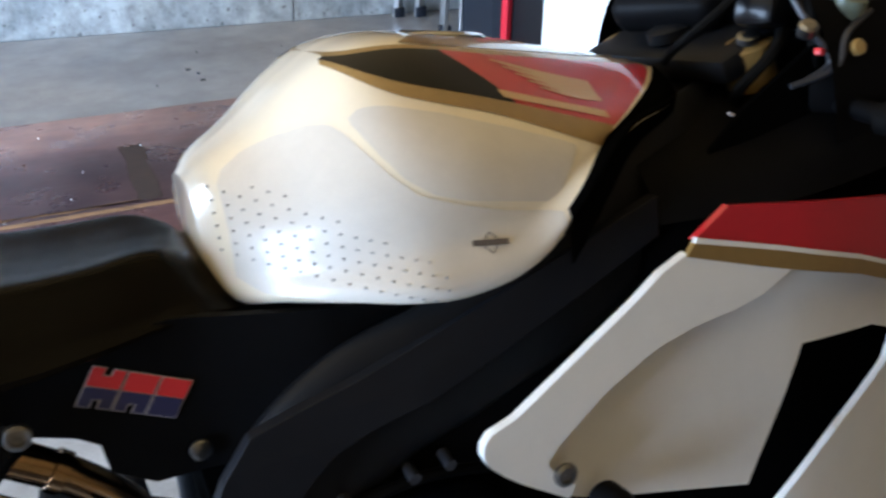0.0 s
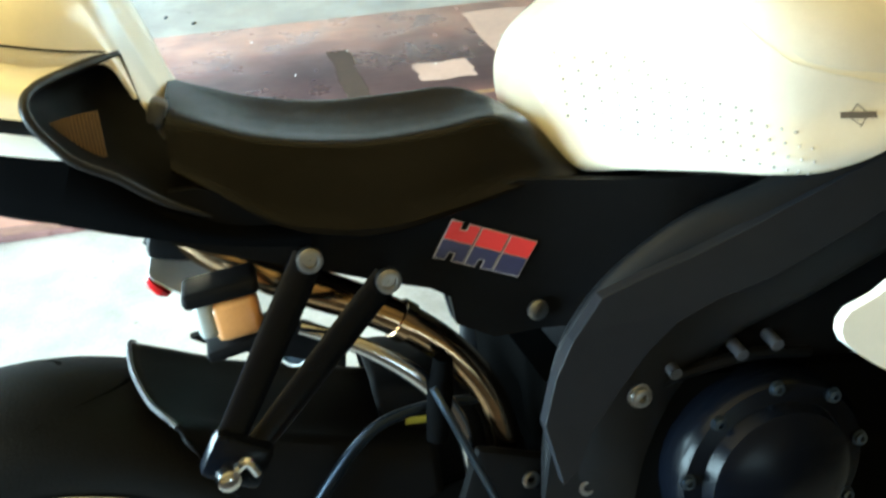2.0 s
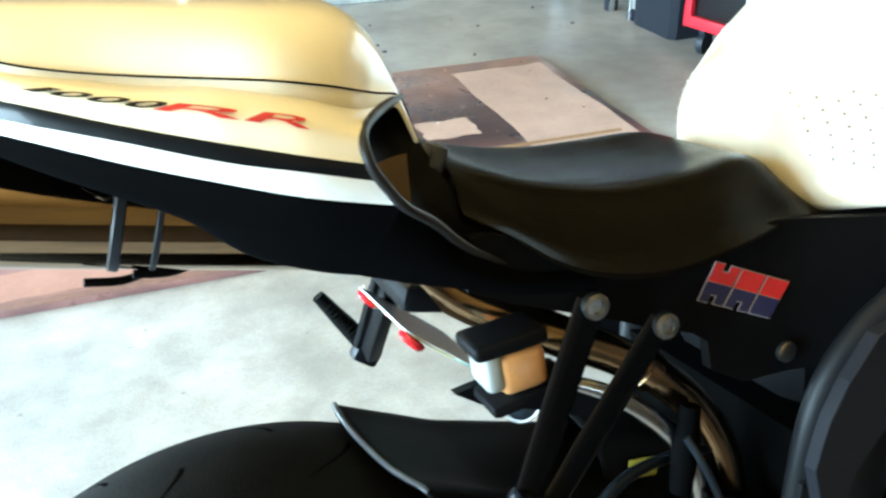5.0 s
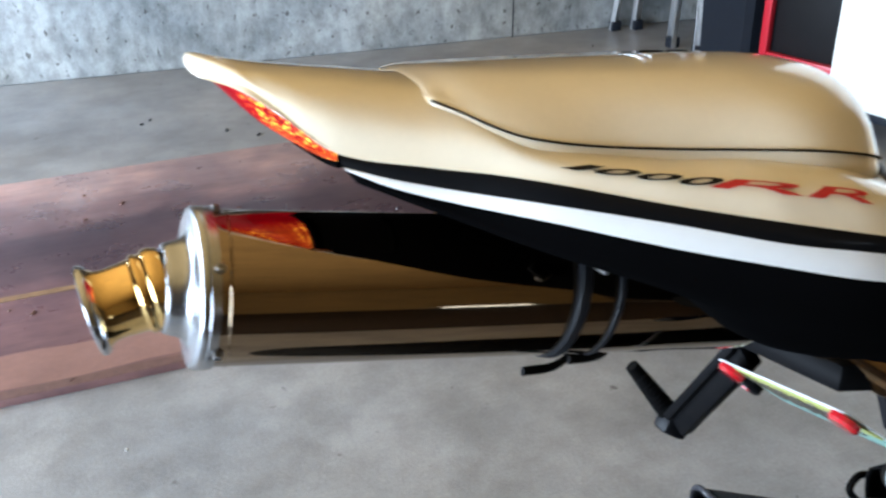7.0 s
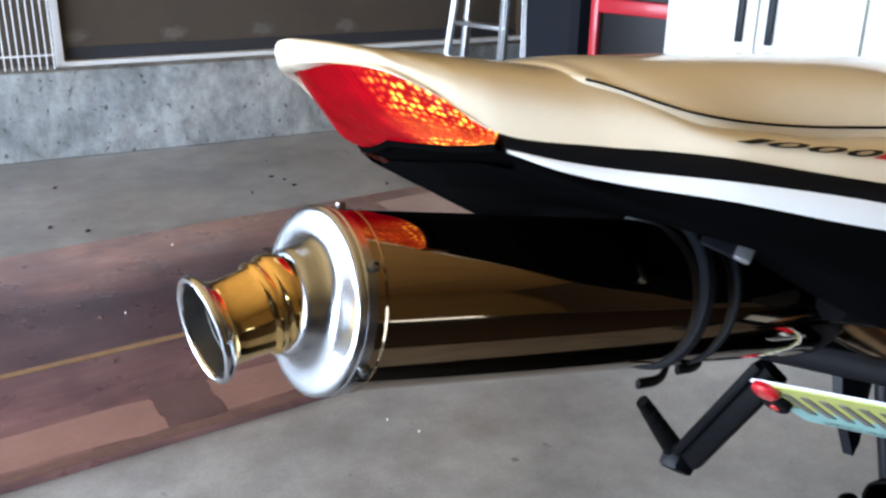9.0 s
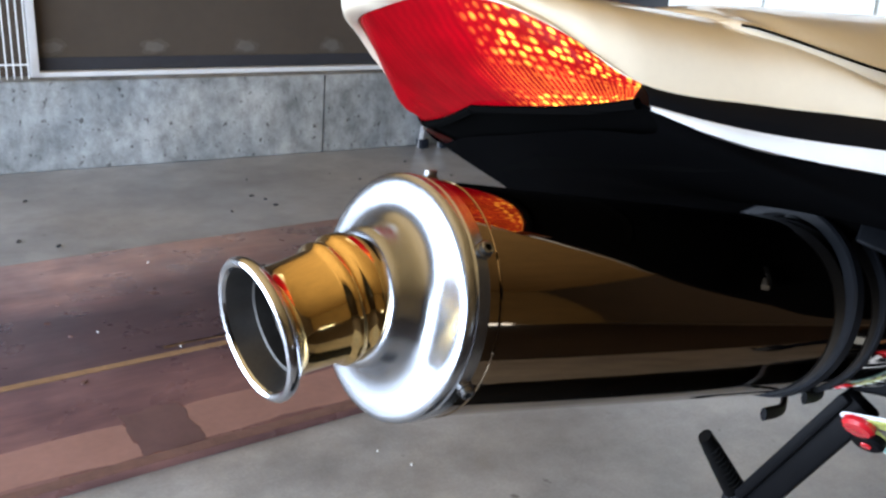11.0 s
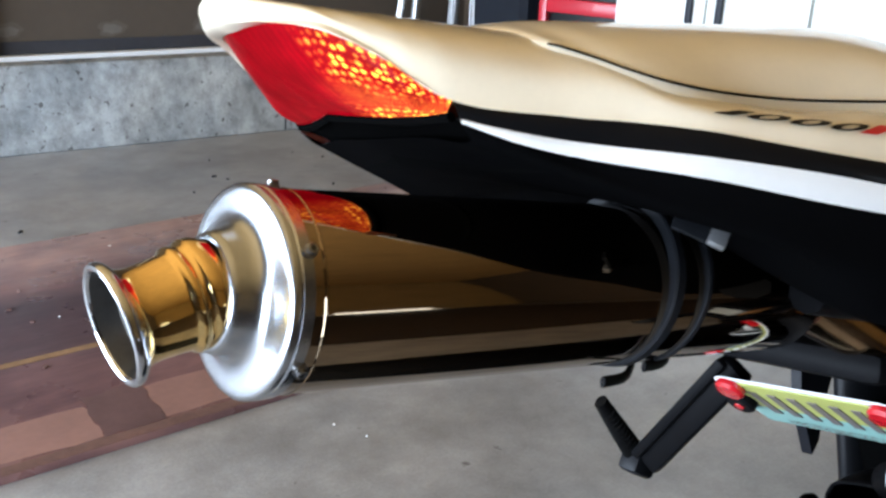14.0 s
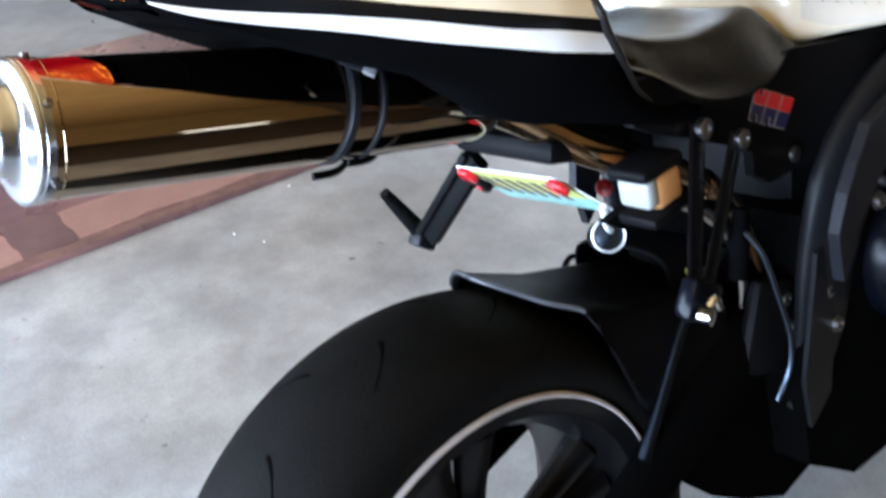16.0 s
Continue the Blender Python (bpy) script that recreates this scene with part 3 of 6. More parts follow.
def rear_wheel():
    wheel = part("wheel", lathe(bmesh.new(), [(-0.085, 0.216), (-0.092, 0.234), (-0.084, 0.240), (-0.074, 0.226), (-0.05, 0.205), (0.05, 0.205), (0.074, 0.226), (0.084, 0.240), (0.092, 0.234), (0.085, 0.216), (0.05, 0.194), (-0.05, 0.194), (-0.085, 0.216)], AXLE, (0, 1, 0), 96), BLACK_PAINT, bike, "black cast wheel with a pale pinstripe on the rim")
    bm = bmesh.new()
    half = [(-0.082, 0.235), (-0.0905, 0.247), (-0.0945, 0.264), (-0.089, 0.283), (-0.072, 0.301), (-0.048, 0.313), (-0.024, 0.3195), (0.0, 0.322)]
    prof = spline(np.array(half + [(-s, r) for s, r in half[-2::-1]]), 41)
    lathe(bm, [tuple(q) for q in prof], AXLE, (0, 1, 0), 128)
    part("tyre", bm, RUBBER, wheel, "worn black radial tyre")
    bm = bmesh.new()
    # curved tread cuts, their shade painted as dark strips laid just over the rubber
    for k in range(14):
        a0 = 2 * math.pi * k / 14
        for side in (-1, 1):
            row = []
            for s in np.linspace(0, 1, 12):
                off = side * (0.014 + 0.070 * s)
                r = np.interp(abs(off), [0, 0.024, 0.048, 0.072, 0.089], [0.322, 0.3195, 0.313, 0.301, 0.283]) + 0.0006
                a = a0 + side * 0.1 + 0.32 * s**1.6
                w = 0.0075 * (1 - 0.75 * s)
                row.append([(AXLE[0] + r * math.cos(a + e * w), off, AXLE[2] + r * math.sin(a + e * w)) for e in (-1, 1)])
            sheet(bm, row)
    tagged(part("tread_pattern", bm, HOLE, wheel), "", "", "", "stuff")
    bm = bmesh.new()
    lathe(bm, [(-0.0925, 0.2355), (-0.0935, 0.2375), (-0.0928, 0.2400), (-0.0895, 0.2412)], AXLE, (0, 1, 0), 96)
    part("rim_stripe", bm, WHITE_DECAL, wheel, "pale silver pinstripe")
    for k in range(5):
        bm = bmesh.new()
        a = 2 * math.pi * k / 5 + 0.35
        for d in (-0.16, 0.16):
            p0 = (AXLE[0] + 0.055 * math.cos(a + d * 0.4), -0.03, AXLE[2] + 0.055 * math.sin(a + d * 0.4))
            p1 = (AXLE[0] + 0.197 * math.cos(a + d), -0.045, AXLE[2] + 0.197 * math.sin(a + d))
            pm = tuple((u + v) / 2 for u, v in zip(p0, p1))
            tube(bm, [p0, pm, p1], [0.024, 0.020, 0.026], 10, 8, squash=0.7)
        part("spoke", bm, BLACK_PAINT, wheel)
    part("hub", lathe(bmesh.new(), [(-0.09, 0.012), (-0.09, 0.03), (-0.06, 0.04), (-0.05, 0.07), (0.06, 0.07), (0.07, 0.03), (0.09, 0.03), (0.09, 0.012)], AXLE, (0, 1, 0), 40, True), SATIN, wheel)
    part("brake_disc", lathe(bmesh.new(), [(-0.078, 0.068), (-0.078, 0.11), (-0.073, 0.11), (-0.073, 0.068), (-0.078, 0.068)], AXLE, (0, 1, 0), 60), STEEL, wheel, "thin steel brake disc")
    return wheel


rear_wheel()


def front_wheel():
    c = (1.40, 0.0, 0.305)
    wheel = part("wheel", lathe(bmesh.new(), [(-0.055, 0.205), (-0.06, 0.222), (-0.04, 0.205), (0.04, 0.205), (0.06, 0.222), (0.055, 0.205), (-0.055, 0.205)], c, (0, 1, 0), 64), BLACK_PAINT, bike, "black cast front wheel")
    half = [(-0.055, 0.222), (-0.064, 0.25), (-0.055, 0.28), (-0.03, 0.298), (0.0, 0.305)]
    part("tyre", lathe(bmesh.new(), [tuple(q) for q in spline(np.array(half + [(-s, r) for s, r in half[-2::-1]]), 25)], c, (0, 1, 0), 96), RUBBER, wheel)
    for k in range(5):
        a = 2 * math.pi * k / 5
        part("spoke", tube(bmesh.new(), [(c[0] + 0.03 * math.cos(a), 0, c[2] + 0.03 * math.sin(a)), (c[0] + 0.2 * math.cos(a), 0, c[2] + 0.2 * math.sin(a))], 0.016, 8), BLACK_PAINT, wheel)
    for y in (-0.1, 0.1):
        part("fork_leg", tube(bmesh.new(), [(1.395, y, 0.31), (1.20, y, 0.80)], 0.026, 14), SATIN, bike)


front_wheel()

# --- swingarm, hugger, frame, engine
bm = bmesh.new()
for y in (-0.115, 0.115):
    tube(bm, [(-0.03, y, 0.322), (0.10, y, 0.345), (0.25, y * 0.95, 0.40), (0.40, y * 0.85, 0.44), (0.50, y * 0.8, 0.43)], [0.030, 0.036, 0.045, 0.055, 0.05], 14, 20, squash=0.55)
box(bm, (0.07, 0.2, 0.10), (0.44, 0, 0.44), None, 0.02)
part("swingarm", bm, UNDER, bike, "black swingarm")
# added bluish rail that draws the highlight along the swingarm's glossy edge
part("swingarm_highlight", tube(bmesh.new(), [(0.190, -0.118, 0.420), (0.237, -0.116, 0.488), (0.266, -0.115, 0.530), (0.299, -0.114, 0.567), (0.328, -0.112, 0.584), (0.372, -0.108, 0.588), (0.42, -0.10, 0.580)], [0.007, 0.0065, 0.0062, 0.0058, 0.0055, 0.005, 0.0045], 10, 40), EDGE_RAIL, bike, "thin bluish metal rail standing in for the swingarm edge highlight")
bm = bmesh.new()
rows = []
for w in np.linspace(0, 1, 26):
    fall = 0.075 * w + 0.014 * min(1.0, 3 * w)
    line = [(0.158, -0.106, 0.596 - min(0.10, 0.4 * w)), (0.150, -0.104, 0.604 - min(0.05, 0.2 * w)), (0.143, -0.097, 0.615), (0.124, -0.070, 0.624), (0.109, -0.025, 0.634), (0.103, 0.015, 0.639), (0.103, 0.036, 0.641), (0.106, 0.052, 0.630), (0.112, 0.066, 0.600)]
    rows.append(spline(np.array([(x + (0.375 - x) * w, y, z - fall) for x, y, z in line]), 28))
sheet(bm, rows)
ob = part("hugger", bm, PLASTIC, bike, "black plastic rear hugger over the tyre")
md = ob.modifiers.new("thick", "SOLIDIFY")
md.thickness = 0.004
part("hugger_edge", tube(bmesh.new(), [tuple(p) for p in rows[0][6:-2]], 0.0026, 8, 50), LINE_GREY, ob, "thin grey line along the edge")

for sgn in (-1, 1):
    bm = bmesh.new()
    tube(bm, [(1.06, sgn * 0.07, 0.86), (0.96, sgn * 0.130, 0.84), (0.82, sgn * 0.172, 0.775), (0.70, sgn * 0.178, 0.725), (0.61, sgn * 0.168, 0.69), (0.55, sgn * 0.155, 0.63), (0.525, sgn * 0.145, 0.54), (0.515, sgn * 0.14, 0.44), (0.50, sgn * 0.13, 0.34)], [0.06, 0.064, 0.064, 0.062, 0.066, 0.070, 0.062, 0.055, 0.045], 28, 70, squash=0.36)
    part("frame_spar", bm, SATIN, bike, "dark grey aluminium frame spar")
FRAME_FACE = [(0.449, 0.598), (0.459, 0.643), (0.474, 0.676), (0.500, 0.710), (0.538, 0.721), (0.587, 0.733), (0.646, 0.751), (0.72, 0.776), (0.81, 0.806), (0.90, 0.838), (0.90, 0.80), (0.82, 0.765), (0.73, 0.728), (0.656, 0.700), (0.602, 0.688), (0.567, 0.674), (0.541, 0.650), (0.517, 0.617), (0.493, 0.584), (0.479, 0.548), (0.464, 0.534)]
for sgn in (1, -1):
    bm = plate(FRAME_FACE, lambda x, z: -0.196 - 0.010 * math.exp(-(((z - 0.70) / 0.08) ** 2)), 0.014, 0.03)
    if sgn < 0:
        for v in bm.verts:
            v.co.y = -v.co.y
    face = part("frame_face", bm, FRAME_GREY, bike, "flat satin grey outer face of the frame spar", False)
    face.modifiers.new("edge", "BEVEL").width = 0.003
for sgn in (1, -1):
    bm = plate([(0.27, 0.335), (0.34, 0.40), (0.45, 0.46), (0.60, 0.46), (0.66, 0.30), (0.62, 0.20), (0.55, 0.185), (0.49, 0.175), (0.40, 0.225), (0.33, 0.275)], lambda x, z: -0.100, 0.02, 0.03)
    if sgn < 0:
        for v in bm.verts:
            v.co.y = -v.co.y
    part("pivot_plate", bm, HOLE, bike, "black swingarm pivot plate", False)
engine = part("engine", box(bmesh.new(), (0.46, 0.30, 0.30), (0.74, 0, 0.44), turn(0, 12, 0), 0.04), PLASTIC, bike, "black engine block")
part("cylinder_block", box(bmesh.new(), (0.30, 0.30, 0.22), (0.80, 0, 0.62), turn(0, -18, 0), 0.03), PLASTIC, engine)
part("throttle_body", box(bmesh.new(), (0.22, 0.22, 0.18), (0.62, 0, 0.60), None, 0.03), PLASTIC, engine)
bm = bmesh.new()
lathe(bm, [(0, 0.098), (-0.03, 0.098), (-0.038, 0.092), (-0.04, 0.075), (-0.052, 0.070), (-0.058, 0.055), (-0.060, 0.0005)], (0.668, -0.165, 0.50), (0, 1, 0), 56)
part("clutch_cover", bm, CASE, engine, "dark round clutch cover")
for k in range(9):
    a = 2 * math.pi * k / 9 + 0.2
    bm = bmesh.new()
    hex_bolt(bm, (0.668 + 0.09 * math.cos(a), -0.203, 0.50 + 0.09 * math.sin(a)), (0, -1, 0), 0.006, 0.006)
    part("cover_bolt", bm, BLUE_LENS, engine)
for x, z in ((0.575, 0.62), (0.64, 0.625), (0.675, 0.628)):
    part("coolant_fitting", lathe(bmesh.new(), [(0, 0.006), (-0.02, 0.006), (-0.02, 0.0005)], (x, -0.17, z), (0, 1, 0.2), 10), LINE_GREY, engine)
part("breather_hose", tube(bmesh.new(), [(0.57, -0.17, 0.60), (0.60, -0.18, 0.612), (0.66, -0.18, 0.615), (0.72, -0.17, 0.60)], 0.006, 8, 16), PLASTIC, engine)

# --- tank
TANK = [
    (0.504, [(0, 0.889), (-0.03, 0.887), (-0.055, 0.876), (-0.068, 0.857), (-0.066, 0.836), (-0.05, 0.822), (0, 0.815)]),
    (0.522, [(0, 0.909), (-0.048, 0.905), (-0.085, 0.887), (-0.105, 0.857), (-0.109, 0.824), (-0.098, 0.790), (0, 0.786)]),
    (0.560, [(0, 0.934), (-0.058, 0.929), (-0.112, 0.906), (-0.147, 0.864), (-0.154, 0.826), (-0.148, 0.794), (0, 0.784)]),
    (0.606, [(0, 0.969), (-0.068, 0.965), (-0.132, 0.938), (-0.181, 0.886), (-0.193, 0.832), (-0.188, 0.795), (0, 0.783)]),
    (0.65, [(0, 0.995), (-0.078, 0.989), (-0.145, 0.959), (-0.198, 0.903), (-0.213, 0.840), (-0.210, 0.791), (0, 0.780)]),
    (0.70, [(0, 1.002), (-0.084, 0.995), (-0.150, 0.960), (-0.205, 0.905), (-0.218, 0.845), (-0.214, 0.789), (0, 0.780)]),
    (0.76, [(0, 0.995), (-0.086, 0.987), (-0.150, 0.950), (-0.200, 0.905), (-0.215, 0.852), (-0.212, 0.805), (0, 0.796)]),
    (0.82, [(0, 0.986), (-0.086, 0.976), (-0.148, 0.938), (-0.190, 0.905), (-0.203, 0.882), (-0.203, 0.862), (0, 0.85)]),
    (0.88, [(0, 0.972), (-0.084, 0.963), (-0.140, 0.928), (-0.168, 0.912), (-0.175, 0.904), (-0.172, 0.897), (0, 0.88)]),
    (0.945, [(0, 0.957), (-0.078, 0.950), (-0.118, 0.930), (-0.138, 0.918), (-0.142, 0.912), (-0.14, 0.906), (0, 0.89)]),
    (0.992, [(0, 0.944), (-0.06, 0.939), (-0.09, 0.927), (-0.10, 0.919), (-0.102, 0.914), (-0.10, 0.91), (0, 0.90)]),
]
TANK_GRID = spline(np.array([[(x, y, z) for y, z in pts] for x, pts in TANK], float), 121)
TANK_GRID = np.stack([spline(r, 81) for r in TANK_GRID])
tank = part("fuel_tank", closed_loft(TANK, 70, 40), PEARL, bike, "pearl white fuel tank with a black, gold and red top stripe")


def on_tank(x, z, off=0.0, side=-1):
    """The place on the tank's flank at x and z, off metres proud of it."""
    k = float(np.interp(x, TANK_GRID[:, 0, 0], np.arange(len(TANK_GRID))))
    i = min(int(k), len(TANK_GRID) - 2)
    row = TANK_GRID[i] + (TANK_GRID[i + 1] - TANK_GRID[i]) * (k - i)
    row = row[:66][::-1]
    zs = np.maximum.accumulate(row[:, 2] + np.arange(len(row)) * 1e-7)
    y, y2 = np.interp(z, zs, row[:, 1]), np.interp(z + 0.004, zs, row[:, 1])
    n = np.array([0, -0.004, y2 - y])
    n /= np.linalg.norm(n)
    p = np.array([x, y, z]) + off * n
    return (p[0], p[1] * (-side), p[2])


def tank_patch(x0, x1, low, high, off, nx=30, nz=10, side=-1):
    """A skin on the tank between two height curves."""
    xs = np.linspace(x0, x1, nx)
    return [[on_tank(x, low(x) + (high(x) - low(x)) * s, off, side) for s in np.linspace(0, 1, nz)] for x in xs]


def curve(points):
    xs, zs = zip(*points)
    return lambda x: float(np.interp(x, xs, zs))


def tank_band(low, high, off, nu=40, ns=8, side=-1, u0=0.0, u1=1.0, slant=(0.0, 0.0)):
    """A skin on the tank between two lines given as (x, z); slant moves its two ends along at the upper line."""
    a, b = spline(np.array(low, float), 81), spline(np.array(high, float), 81)
    out = []
    for k in np.linspace(0, 1, nu):
        row = []
        for w in np.linspace(0, 1, ns):
            u = (u0 + slant[0] * w) * (1 - k) + (u1 + slant[1] * w) * k
            p, q = ([np.interp(u * 80, np.arange(81), line[:, c]) for c in (0, 1)] for line in (a, b))
            row.append(on_tank(p[0] + (q[0] - p[0]) * w, p[1] + (q[1] - p[1]) * w, off, side))
        out.append(row)
    return out


GOLD_LOW = [(0.630, 0.980), (0.668, 0.956), (0.757, 0.928), (0.844, 0.891)]
PANEL_LOW = [(0.633, 0.984), (0.674, 0.965), (0.760, 0.940), (0.866, 0.905)]
PANEL_TOP = [(0.637, 0.986), (0.700, 0.988), (0.800, 0.971), (0.978, 0.941)]
LINE_TOP = [(0.637, 0.989), (0.700, 0.991), (0.800, 0.9745), (0.985, 0.9445)]
for side in (-1, 1):
    bm = bmesh.new()
    sheet(bm, tank_band(GOLD_LOW, PANEL_LOW, 0.0008, 40, 6, side))
    part("gold_stripe", bm, GOLD_PAINT, tank, "gold edge stripe")
    bm = bmesh.new()
    sheet(bm, tank_band(PANEL_TOP, LINE_TOP, 0.0008, 40, 3, side))
    part("gold_line", bm, GOLD_PAINT, tank, "thin gold line")
    bm = bmesh.new()
    sheet(bm, tank_band(PANEL_LOW, PANEL_TOP, 0.0009, 30, 12, side, 0.0, 0.72, (0.0, -0.26)))
    part("black_panel", bm, BLACK_PAINT, tank, "gloss black upper panel")
    bm = bmesh.new()
    sheet(bm, tank_band(PANEL_LOW, PANEL_TOP, 0.0009, 30, 12, side, 0.72, 1.0, (-0.26, 0.0)))
    part("red_panel", bm, RED_PAINT, tank, "red upper panel")
    bm = bmesh.new()
    sheet(bm, tank_band([(0.70, 0.993), (0.80, 0.9765), (0.985, 0.9455)], [(0.72, 0.9975), (0.80, 0.987), (0.985, 0.9480)], 0.0007, 40, 4, side))
    part("top_band", bm, GOLD_PAINT, tank, "dull gold band along the top")
    bm = bmesh.new()
    sheet(bm, tank_band([(0.790, 0.800), (0.84, 0.850), (0.90, 0.888), (0.989, 0.905)], [(0.787, 0.848), (0.840, 0.892), (0.868, 0.9035), (0.982, 0.938)], 0.0045, 60, 20, side))
    part("front_trim", bm, HOLE, tank, "black trim under the front end")
    # plain fan of swept feathers and a plain bar in tan gold
    for k in range(5):
        x0, z0, z1 = 0.776 + 0.009 * k, 0.9705 - 0.0068 * k, 0.9395 - 0.0034 * k
        bm = bmesh.new()
        sheet(bm, tank_band([(x0, z0 - 0.0010), ((x0 + 0.872) / 2, (z0 + z1) / 2 - 0.0045), (0.872, z1 - 0.0032)], [(x0, z0), ((x0 + 0.872) / 2, (z0 + z1) / 2 - 0.0005), (0.874, z1)], 0.0016, 16, 3, side))
        part("wing_feather", bm, GOLD_DECAL, tank, "tan swept stripe")
    bm = bmesh.new()
    sheet(bm, tank_band([(0.766, 0.941), (0.866, 0.9105)], [(0.764, 0.9475), (0.866, 0.9165)], 0.0016, 16, 3, side))
    part("mark_bar", bm, GOLD_DECAL, tank, "plain tan bar")
    # clear stick-on knee grip pads
    bm = bmesh.new()
    sheet(bm, tank_patch(0.524, 0.785, curve([(0.524, 0.815), (0.54, 0.804), (0.60, 0.801), (0.66, 0.797), (0.70, 0.796), (0.735, 0.803), (0.785, 0.827)]), curve([(0.524, 0.890), (0.530, 0.901), (0.548, 0.914), (0.575, 0.928), (0.598, 0.9365), (0.612, 0.9370), (0.620, 0.930), (0.640, 0.900), (0.660, 0.881), (0.69, 0.870), (0.735, 0.857), (0.785, 0.848)]), 0.0006, 80, 24, side))
    pad = part("lower_grip_pad", bm, CLEAR_PAD, tank, "clear textured knee grip pad")
    bm = bmesh.new()
    sheet(bm, tank_patch(0.627, 0.814, curve([(0.627, 0.936), (0.638, 0.914), (0.652, 0.894), (0.672, 0.880), (0.70, 0.871), (0.775, 0.857), (0.790, 0.864), (0.806, 0.884), (0.814, 0.895)]), curve([(0.627, 0.941), (0.636, 0.9475), (0.648, 0.9490), (0.66, 0.9480), (0.70, 0.938), (0.755, 0.920), (0.80, 0.904), (0.814, 0.898)]), 0.0006, 50, 18, side))
    part("upper_grip_pad", bm, CLEAR_PAD, tank, "clear textured knee grip pad")
    bm = bmesh.new()
    for i in range(16):
        for j in range(7):
            x, z = 0.517 + 0.0102 * i, 0.838 - 0.0029 * i + 0.0100 * j
            if j > 5 and i < 3 or j > 7 - i // 3:
                continue
            p = Vector(on_tank(x, z, 0.0014, side))
            bmesh.ops.create_cone(bm, cap_ends=True, segments=6, radius1=0.0013, radius2=0.0009, depth=0.0014, matrix=Matrix.Translation(p) @ turn(90, 0, 0).to_4x4())
    tagged(part("grip_studs", bm, STUD, pad), "", "", "", "stuff")
    bm = bmesh.new()
    sheet(bm, tank_patch(0.698, 0.730, lambda x: 0.8318 - 0.11 * (x - 0.714), lambda x: 0.8367 - 0.11 * (x - 0.714), 0.0018, 8, 3, side))
    for up in (1, -1):
        sheet(bm, tank_patch(0.706, 0.722, lambda x: 0.8343 + up * (0.0085 - 1.0 * abs(x - 0.714)) - 0.0007, lambda x: 0.8343 + up * (0.0085 - 1.0 * abs(x - 0.714)) + 0.0007, 0.0018, 9, 2, side))
    part("pad_badge", bm, GREY_DECAL, tank, "small grey badge with a bar, unreadable")
part("filler_cap", lathe(bmesh.new(), [(0, 0.045), (0.008, 0.045), (0.011, 0.04), (0.011, 0.0005)], (0.78, 0, 0.9835), (0.12, 0, 1), 36), ALU, tank)

# --- seat
SEAT = [
    (0.184, [(0, 0.889), (-0.05, 0.888), (-0.093, 0.884), (-0.116, 0.873), (-0.126, 0.856), (-0.125, 0.842), (0, 0.83)]),
    (0.212, [(0, 0.872), (-0.05, 0.872), (-0.100, 0.872), (-0.118, 0.860), (-0.139, 0.838), (-0.142, 0.828), (0, 0.82)]),
    (0.26, [(0, 0.849), (-0.05, 0.851), (-0.104, 0.855), (-0.122, 0.842), (-0.148, 0.812), (-0.154, 0.795), (0, 0.79)]),
    (0.33, [(0, 0.836), (-0.05, 0.838), (-0.102, 0.842), (-0.120, 0.830), (-0.149, 0.800), (-0.154, 0.776), (0, 0.77)]),
    (0.40, [(0, 0.834), (-0.05, 0.836), (-0.096, 0.841), (-0.114, 0.829), (-0.140, 0.801), (-0.146, 0.782), (0, 0.775)]),
    (0.455, [(0, 0.838), (-0.045, 0.840), (-0.084, 0.843), (-0.100, 0.830), (-0.122, 0.801), (-0.127, 0.787), (0, 0.78)]),
    (0.485, [(0, 0.835), (-0.042, 0.836), (-0.074, 0.834), (-0.098, 0.819), (-0.116, 0.801), (-0.117, 0.788), (0, 0.782)]),
    (0.503, [(0, 0.825), (-0.04, 0.824), (-0.068, 0.820), (-0.092, 0.809), (-0.110, 0.797), (-0.111, 0.787), (0, 0.782)]),
    (0.535, [(0, 0.79), (-0.035, 0.79), (-0.06, 0.789), (-0.082, 0.788), (-0.098, 0.786), (-0.097, 0.784), (0, 0.78)]),
]
part("tail_bulkhead", box(bmesh.new(), (0.016, 0.15, 0.06), (0.150, 0.0, 0.868), None, 0.004), HOLE, bike)
part("rider_seat", closed_loft(SEAT, 60, 30), VINYL, bike, "black vinyl rider seat")

# --- black side covers under the seat, with the two-colour decal
def cover_y(x, z):
    return np.interp(x, [0.10, 0.2, 0.3, 0.40, 0.48, 0.58], [-0.165, -0.151, -0.141, -0.132, -0.132, -0.16]) + 0.12 * max(0, 0.74 - z) * 0.3


